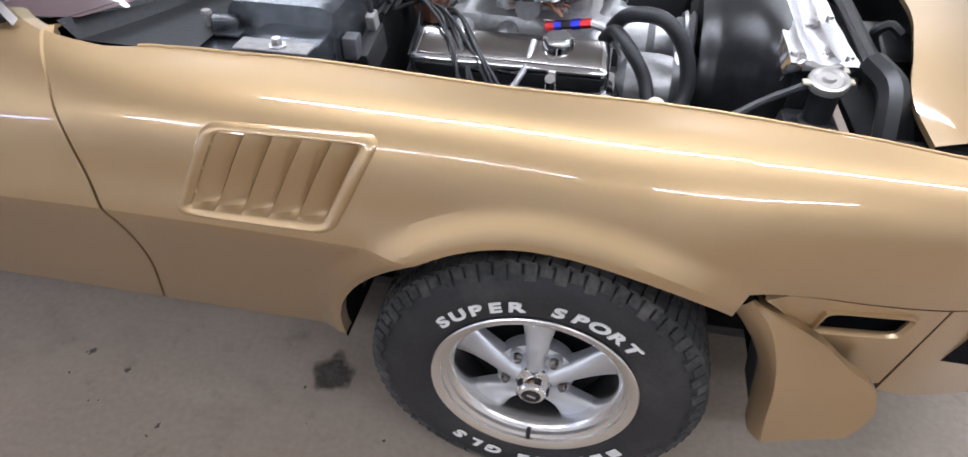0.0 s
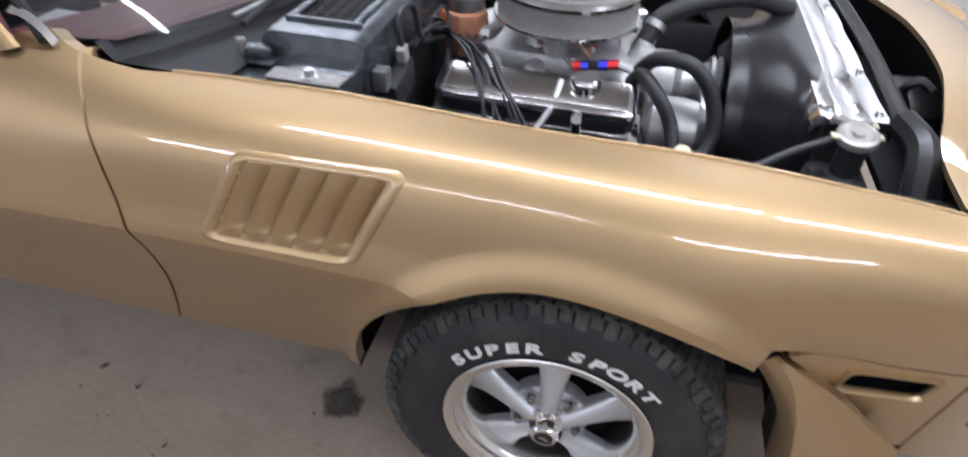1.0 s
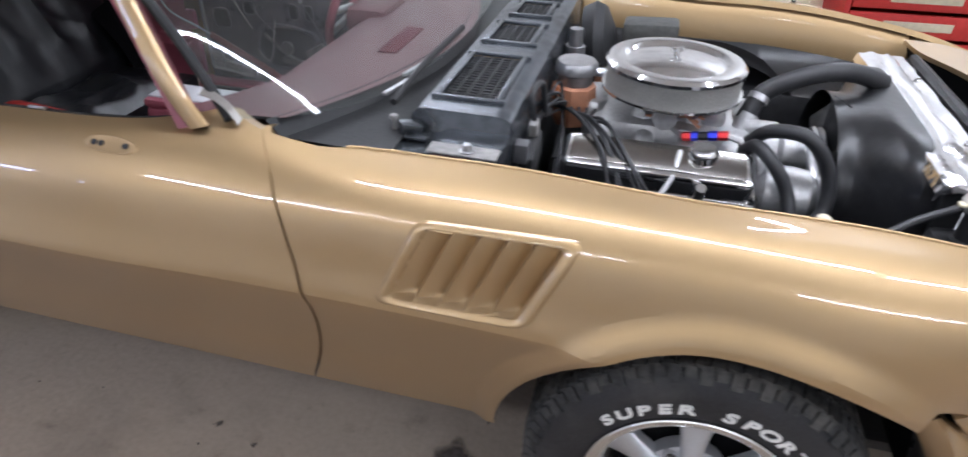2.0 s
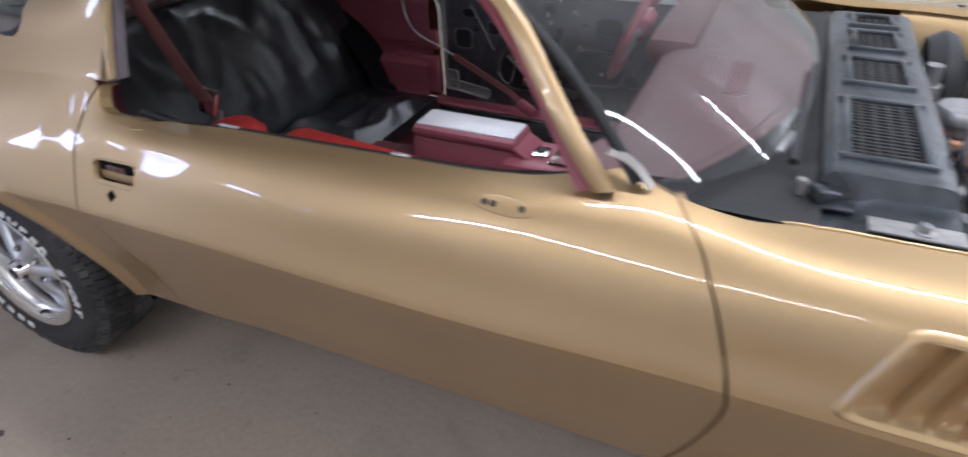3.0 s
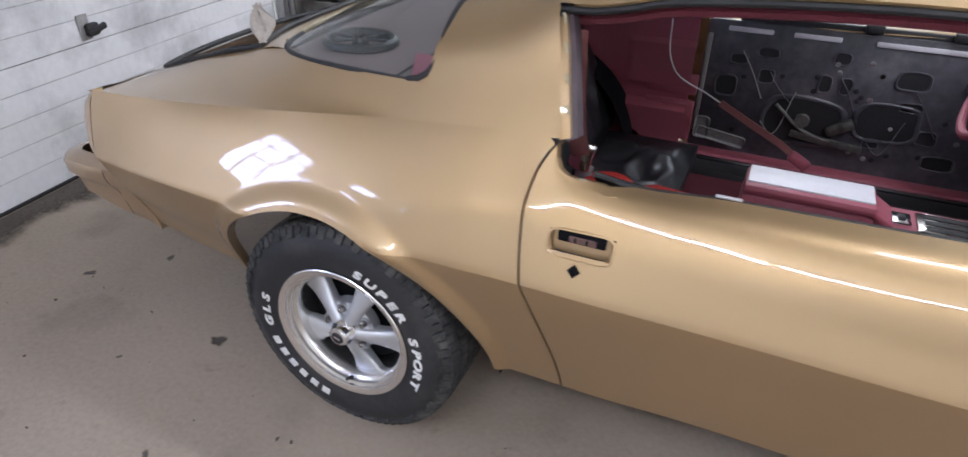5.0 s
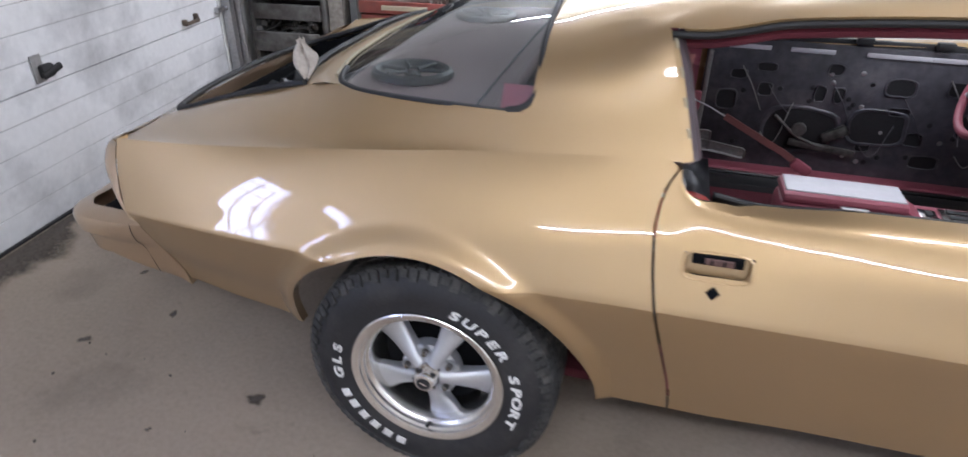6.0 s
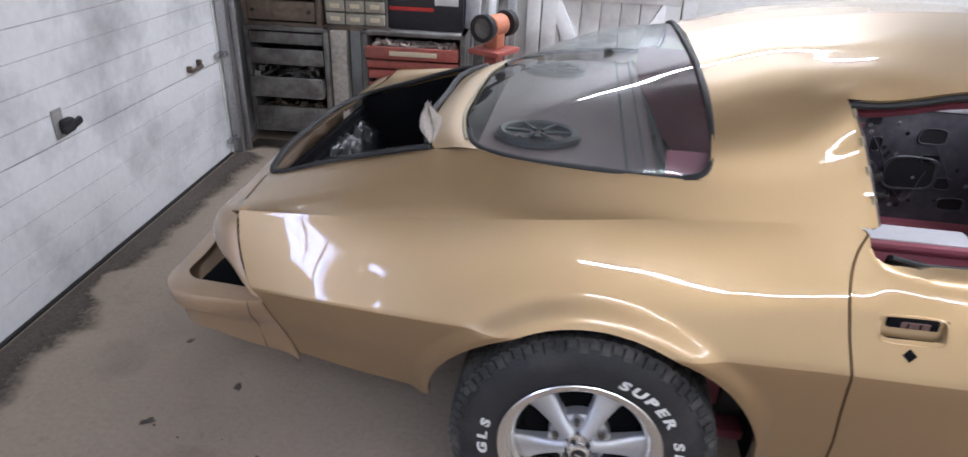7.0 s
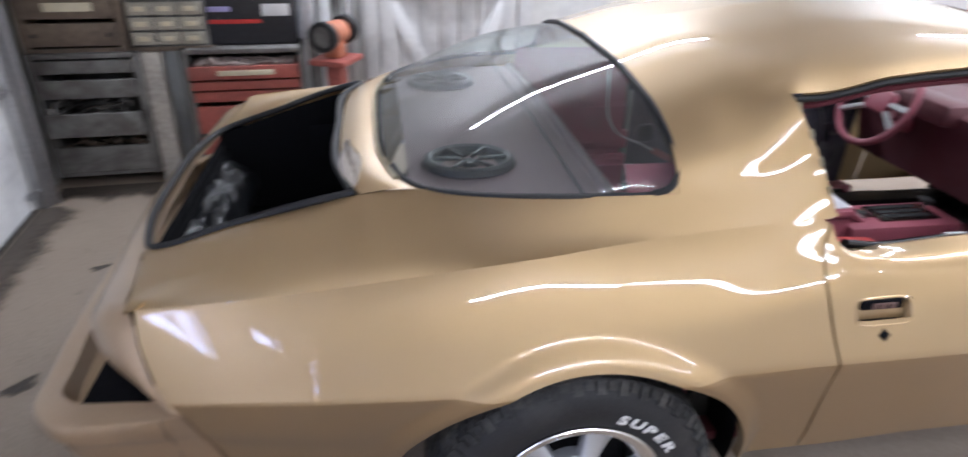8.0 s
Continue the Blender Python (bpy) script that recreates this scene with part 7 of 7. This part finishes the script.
part("shelf", box_bm(0.55, 0.32, 0.025, 0.003, pose(-0.06, 0.17, 0.772)), WOOD, spc)
drawer_cabinet(-3.98, -3.33, FYY, "red_tool_chest", "worn red drawer chest with cream labels", [(0.10, 0.28, 0.0, REDPAINT, ""), (0.29, 0.46, 0.0, REDPAINT, "label"), (0.475, 0.545, 0.0, REDPAINT, ""), (0.55, 0.61, 0.03, REDPAINT, ""), (0.615, 0.70, 0.06, REDPAINT, "label")], GREYWOOD, top=0.775)
heap("loose_parts", -3.65, FYY + 0.05, 0.685, 0.52, 0.12, 0.02, "dusty papers and parts in the top drawer", 5, mat("dusty_papers", (0.27, 0.22, 0.20), rough=0.8, vary=0.5), 40)
cb = placed("carton", -3.60, FYY + 0.10, "glossy black printed carton on the red chest", "carton")
part("box", box_bm(0.49, 0.28, 0.40, 0.004, pose(0, 0.14, 0.978)), CARDBOARD, cb)
part("red_bar", box_bm(0.28, 0.003, 0.022, 0, pose(-0.08, -0.0018, 0.905)), RED, cb, "red printed bar")
part("white_shape", box_bm(0.15, 0.003, 0.065, 0.001, pose(0.14, -0.0018, 0.965)), DOORPAINT, cb, "white printed shape")
part("violet_bar", box_bm(0.12, 0.003, 0.028, 0.001, pose(-0.16, -0.0018, 0.972)), mat("violet_print", (0.35, 0.33, 0.6), rough=0.5, vary=0.1), cb, "violet printed bar")
part("white_bar", box_bm(0.10, 0.003, 0.012, 0, pose(0.03, -0.0018, 1.03)), DOORPAINT, cb, "white printed bar")
part("clear_bag", join([box_bm(0.10, 0.05, 0.34, 0.02, pose(0.30, 0.1, 0.95, 0, 3))]), mat("clear_plastic_bag", (0.5, 0.52, 0.54), rough=0.25, bump=1.0, scale=30, vary=0.2), cb, "crumpled clear plastic wrap")
# boards leaning and bench grinder on its stand
for k, (x, w, h, m_) in enumerate(((-3.27, 0.07, 1.25, GREYWOOD), (-3.19, 0.05, 1.32, DOORPAINT), (-3.12, 0.06, 1.2, GREYWOOD), (-3.05, 0.04, 1.4, STEEL))):
    b = placed("board", x, FYY + 0.30, "narrow weathered board leaning on the wall", "board", "leaning boards")
    part("plank", box_bm(w, 0.02, h, 0.003, pose(0, 0.05, h / 2 + 0.005, -5)), m_, b)
gs = placed("bench_grinder", -3.06, FYY - 0.02, "orange bench grinder with black wheel guards on a stand", "bench grinder", turn=62)
part("stand", join([box_bm(0.09, 0.09, 0.68, 0.004, pose(0, 0.1, 0.34)), box_bm(0.26, 0.22, 0.03, 0.004, pose(0, 0.1, 0.695)), box_bm(0.28, 0.28, 0.03, 0.004, pose(0, 0.1, 0.015))]), REDPAINT, gs, "rusty red stand")
ORP = stained(mat("worn_orange_paint", (0.50, 0.17, 0.09), rough=0.5, bump=0.3, scale=40, vary=0.2), (0.30, 0.24, 0.2), 9, 0.5, 0.7, 0.8)
part("motor", join([lathe_bm([(0, 0.085), (0.05, 0.085), (0.065, 0.07), (0.068, 0.0), (0.065, -0.07), (0.05, -0.085), (0, -0.085)], 28, pose(0, 0.1, 0.845, 0, 90)), box_bm(0.10, 0.10, 0.11, 0.015, pose(0, 0.1, 0.765))]), ORP, gs, "worn orange motor housing")
for s in (-1, 1):
    g = part("wheel_guard", lathe_bm([(0.0, 0.03), (0.078, 0.03), (0.082, 0.024), (0.082, -0.02), (0.06, -0.024), (0.055, 0.018), (0, 0.018)], 32, pose(s * 0.135, 0.1, 0.845, 0, 90 * s + 180)), MATT_BLACK, gs, "black wheel guard")
    lathe("wheel", [(0, 0.012), (0.06, 0.012), (0.06, -0.01), (0, -0.01)], pose(s * 0.135, 0.1, 0.845, 0, 90), GREYWOOD, gs, "grey grinding wheel", 28)
# braced white door in the far wall
bd = setting(empty("door_2"), "white ledged and braced wooden door", "door")
DX0, DX1 = -2.86, -1.95
yy = Y1 - 0.02
for k in range(7):
    w = (DX1 - DX0) / 7
    part("plank", box_bm(w - 0.004, 0.03, 2.0, 0.003, pose(DX0 + w * (k + 0.5), yy, 1.0)), DOORPAINT, bd)
for z in (0.12, 1.02, 1.9):
    part("ledge", box_bm(DX1 - DX0, 0.025, 0.12, 0.004, pose((DX0 + DX1) / 2, yy - 0.028, z)), DOORPAINT, bd)
for s in (-1, 1):
    part("stile", box_bm(0.10, 0.024, 2.0, 0.004, pose((DX0 + DX1) / 2 + s * (DX1 - DX0 - 0.10) / 2, yy - 0.027, 1.0)), DOORPAINT, bd)
    part("brace", box_bm(0.09, 0.022, 1.12, 0.004, pose((DX0 + DX1) / 2 + s * 0.19, yy - 0.027, 0.57, 0, s * 26)), DOORPAINT, bd)
    part("brace", box_bm(0.09, 0.022, 1.05, 0.004, pose((DX0 + DX1) / 2 + s * 0.19, yy - 0.027, 1.46, 0, -s * 26)), DOORPAINT, bd)
    setting(part("trim", box_bm(0.09, 0.06, 2.1, 0.004, pose((DX0 + DX1) / 2 + s * ((DX1 - DX0) / 2 + 0.055), yy - 0.02, 1.05)), DOORPAINT), "white door casing board", "trim")
# beyond the engine bay: red chest, carton, cream board
drawer_cabinet(1.0, 1.75, 2.95, "red_roller_cabinet", "bright red roller tool cabinet with pale labels", [(0.10, 0.28, 0.0, RED, "label"), (0.29, 0.42, 0.0, RED, "label"), (0.43, 0.56, 0.0, RED, "label"), (0.57, 0.70, 0.0, RED, "label"), (0.71, 0.84, 0.0, RED, "label")], RED, top=0.87)
cs = placed("cream_panel", 0.45, 3.05, "cream embossed panel leaning by the wall", "panel")
part("sheet", join([box_bm(1.0, 0.02, 0.95, 0.003, pose(0, 0.1, 0.49, -8))] + [box_bm(0.02, 0.008, 0.55, 0.002, pose(-0.4 + 0.16 * k, 0.07, 0.5, -8, 35 if k % 2 else -35)) for k in range(6)]), CREAM, cs)
ct = placed("carton", 1.45, 2.45, "pale carton with dark printed bars on the floor", "carton")
part("box", box_bm(0.42, 0.35, 0.34, 0.004, pose(0, 0, 0.175)), GREYPLASTIC, ct)
part("print_bar", box_bm(0.30, 0.003, 0.03, 0, pose(0, -0.177, 0.22)), MATT_BLACK, ct, "dark printed bar")
part("print_bar", box_bm(0.22, 0.003, 0.02, 0, pose(0, -0.177, 0.17)), MATT_BLACK, ct, "dark printed bar")
wb = placed("white_board", 1.75, 1.95, "white board lying on the floor", "board")
part("sheet", box_bm(1.0, 0.7, 0.02, 0.003, pose(0, 0, 0.011)), DOORPAINT, wb)
# oil spots and a damp band of dirt along the garage door
def soft_stain(name, color, rough):
    """A stain that thins out towards its edge by the mesh's own fade values."""
    m = mat(name, color, rough=rough, vary=0.4, scale=60)
    nt = m.node_tree
    b = nt.nodes["Principled BSDF"]
    at = nt.nodes.new("ShaderNodeAttribute")
    at.attribute_name = "fade"
    co = nt.nodes.new("ShaderNodeTexCoord")
    n = nt.nodes.new("ShaderNodeTexNoise")
    n.inputs["Scale"].default_value, n.inputs["Detail"].default_value = 45, 8
    nt.links.new(co.outputs["Object"], n.inputs["Vector"])
    mu = nt.nodes.new("ShaderNodeMath")
    mu.operation = "MULTIPLY"
    nt.links.new(at.outputs["Fac"], mu.inputs[0])
    nt.links.new(n.outputs["Fac"], mu.inputs[1])
    mr = nt.nodes.new("ShaderNodeMapRange")
    mr.inputs["From Min"].default_value, mr.inputs["From Max"].default_value = 0.05, 0.42
    nt.links.new(mu.outputs[0], mr.inputs["Value"])
    nt.links.new(mr.outputs[0], b.inputs["Alpha"])
    return m


SPOT = soft_stain("oil_stain", (0.07, 0.058, 0.05), 0.6)


def stain(name, x, y, r_, k, stretch, turn, material, label):
    rings, n = (0.0, 0.3, 0.6, 0.85, 1.1), 28
    V, F, fade = [(x, y, 0.002)], [], [1.0]
    for f in rings[1:]:
        for i in range(n):
            a = 2 * math.pi * i / n
            r = r_ * f * (0.8 + 0.5 * noise.noise(Vector((math.cos(a) * 1.4, math.sin(a) * 1.4, k * 3.7))))
            u, v = r * math.cos(a) * stretch, r * math.sin(a)
            V.append((x + u * math.cos(turn) - v * math.sin(turn), y + u * math.sin(turn) + v * math.cos(turn), 0.002))
            fade.append(max(0.0, 1 - f / 1.1) ** 0.6)
    F += [(0, 1 + i, 1 + (i + 1) % n) for i in range(n)]
    for q in range(len(rings) - 2):
        o = 1 + q * n
        F += [(o + i, o + n + i, o + n + (i + 1) % n, o + (i + 1) % n) for i in range(n)]
    ob = mesh_ob(name, V, F, material)
    at = ob.data.attributes.new("fade", "FLOAT", "POINT")
    at.data.foreach_set("value", fade)
    return tagged(ob, label, "stain", "oil stains")


for k, (x, y, r_) in enumerate(((-3.357, 0.098, 0.022), (-4.105, 0.185, 0.018), (-4.46, 1.81, 0.03), (-4.45, 0.98, 0.045), (-1.2, 0.124, 0.008), (-1.07, 0.085, 0.007), (-0.53, 0.176, 0.05), (-3.9, 0.4, 0.015), (-3.2, -0.35, 0.012), (-2.6, -0.3, 0.010), (-2.2, -0.25, 0.008), (-1.9, -0.12, 0.006), (-1.55, -0.2, 0.009), (-3.6, -0.1, 0.008), (-4.2, 0.6, 0.012), (-4.3, 1.3, 0.014), (-0.9, -0.05, 0.006), (-2.9, -0.15, 0.007))):
    stain("oil_spot", x, y, r_ * 1.25, k, 1.5, 0.3 * k, SPOT, "small dark oil stain on the concrete")
DARK_BAND = soft_stain("dark_brown_band", (0.085, 0.068, 0.054), 0.7)


def dark_floor_band(line, across, width, label, seed):
    """A ragged dark band from a line outwards, thinning at its edge."""
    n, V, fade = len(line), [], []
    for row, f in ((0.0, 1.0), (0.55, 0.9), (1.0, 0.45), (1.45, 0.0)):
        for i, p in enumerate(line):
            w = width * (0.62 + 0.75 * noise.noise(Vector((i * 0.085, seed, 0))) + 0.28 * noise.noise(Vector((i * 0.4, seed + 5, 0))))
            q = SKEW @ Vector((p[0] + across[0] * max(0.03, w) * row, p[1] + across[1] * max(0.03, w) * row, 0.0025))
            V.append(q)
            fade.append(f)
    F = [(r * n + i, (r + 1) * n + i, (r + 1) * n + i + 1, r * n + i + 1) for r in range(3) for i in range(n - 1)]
    ob = mesh_ob("dark_floor_band", V, F, DARK_BAND)
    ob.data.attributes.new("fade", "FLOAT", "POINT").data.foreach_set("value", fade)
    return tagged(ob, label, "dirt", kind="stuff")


dark_floor_band([(X0 + 0.02, y) for y in np.linspace(-0.6, 2.9, 120)], (1, 0), 0.21, "dark damp dirt on the concrete along the garage door", 3.0)
# a second band, dark brown on the floor before the drawer chests
dark_floor_band([(x, FYY + 0.04) for x in np.linspace(-4.75, -2.9, 60)], (0, -1), 0.30, "ragged darker band on the concrete below the drawer chests", 8.0)
gr = np.random.RandomState(11)
bits = []
for k in range(90):
    x, y, r_ = -4.3 + 4.2 * gr.rand(), -0.75 + 0.95 * gr.rand() ** 1.3, 0.0015 + 0.003 * gr.rand() ** 2
    bits.append(box_bm(r_ * 2.2, r_ * 1.4, r_, 0, pose(x, y, r_ / 2, 0, 0, 180 * gr.rand())))
tagged(part("grit", join(bits), mat("dark_grit", (0.06, 0.05, 0.042), rough=0.8, vary=0.5), smooth=False), "dark grit scattered on the concrete floor", "grit", kind="stuff")
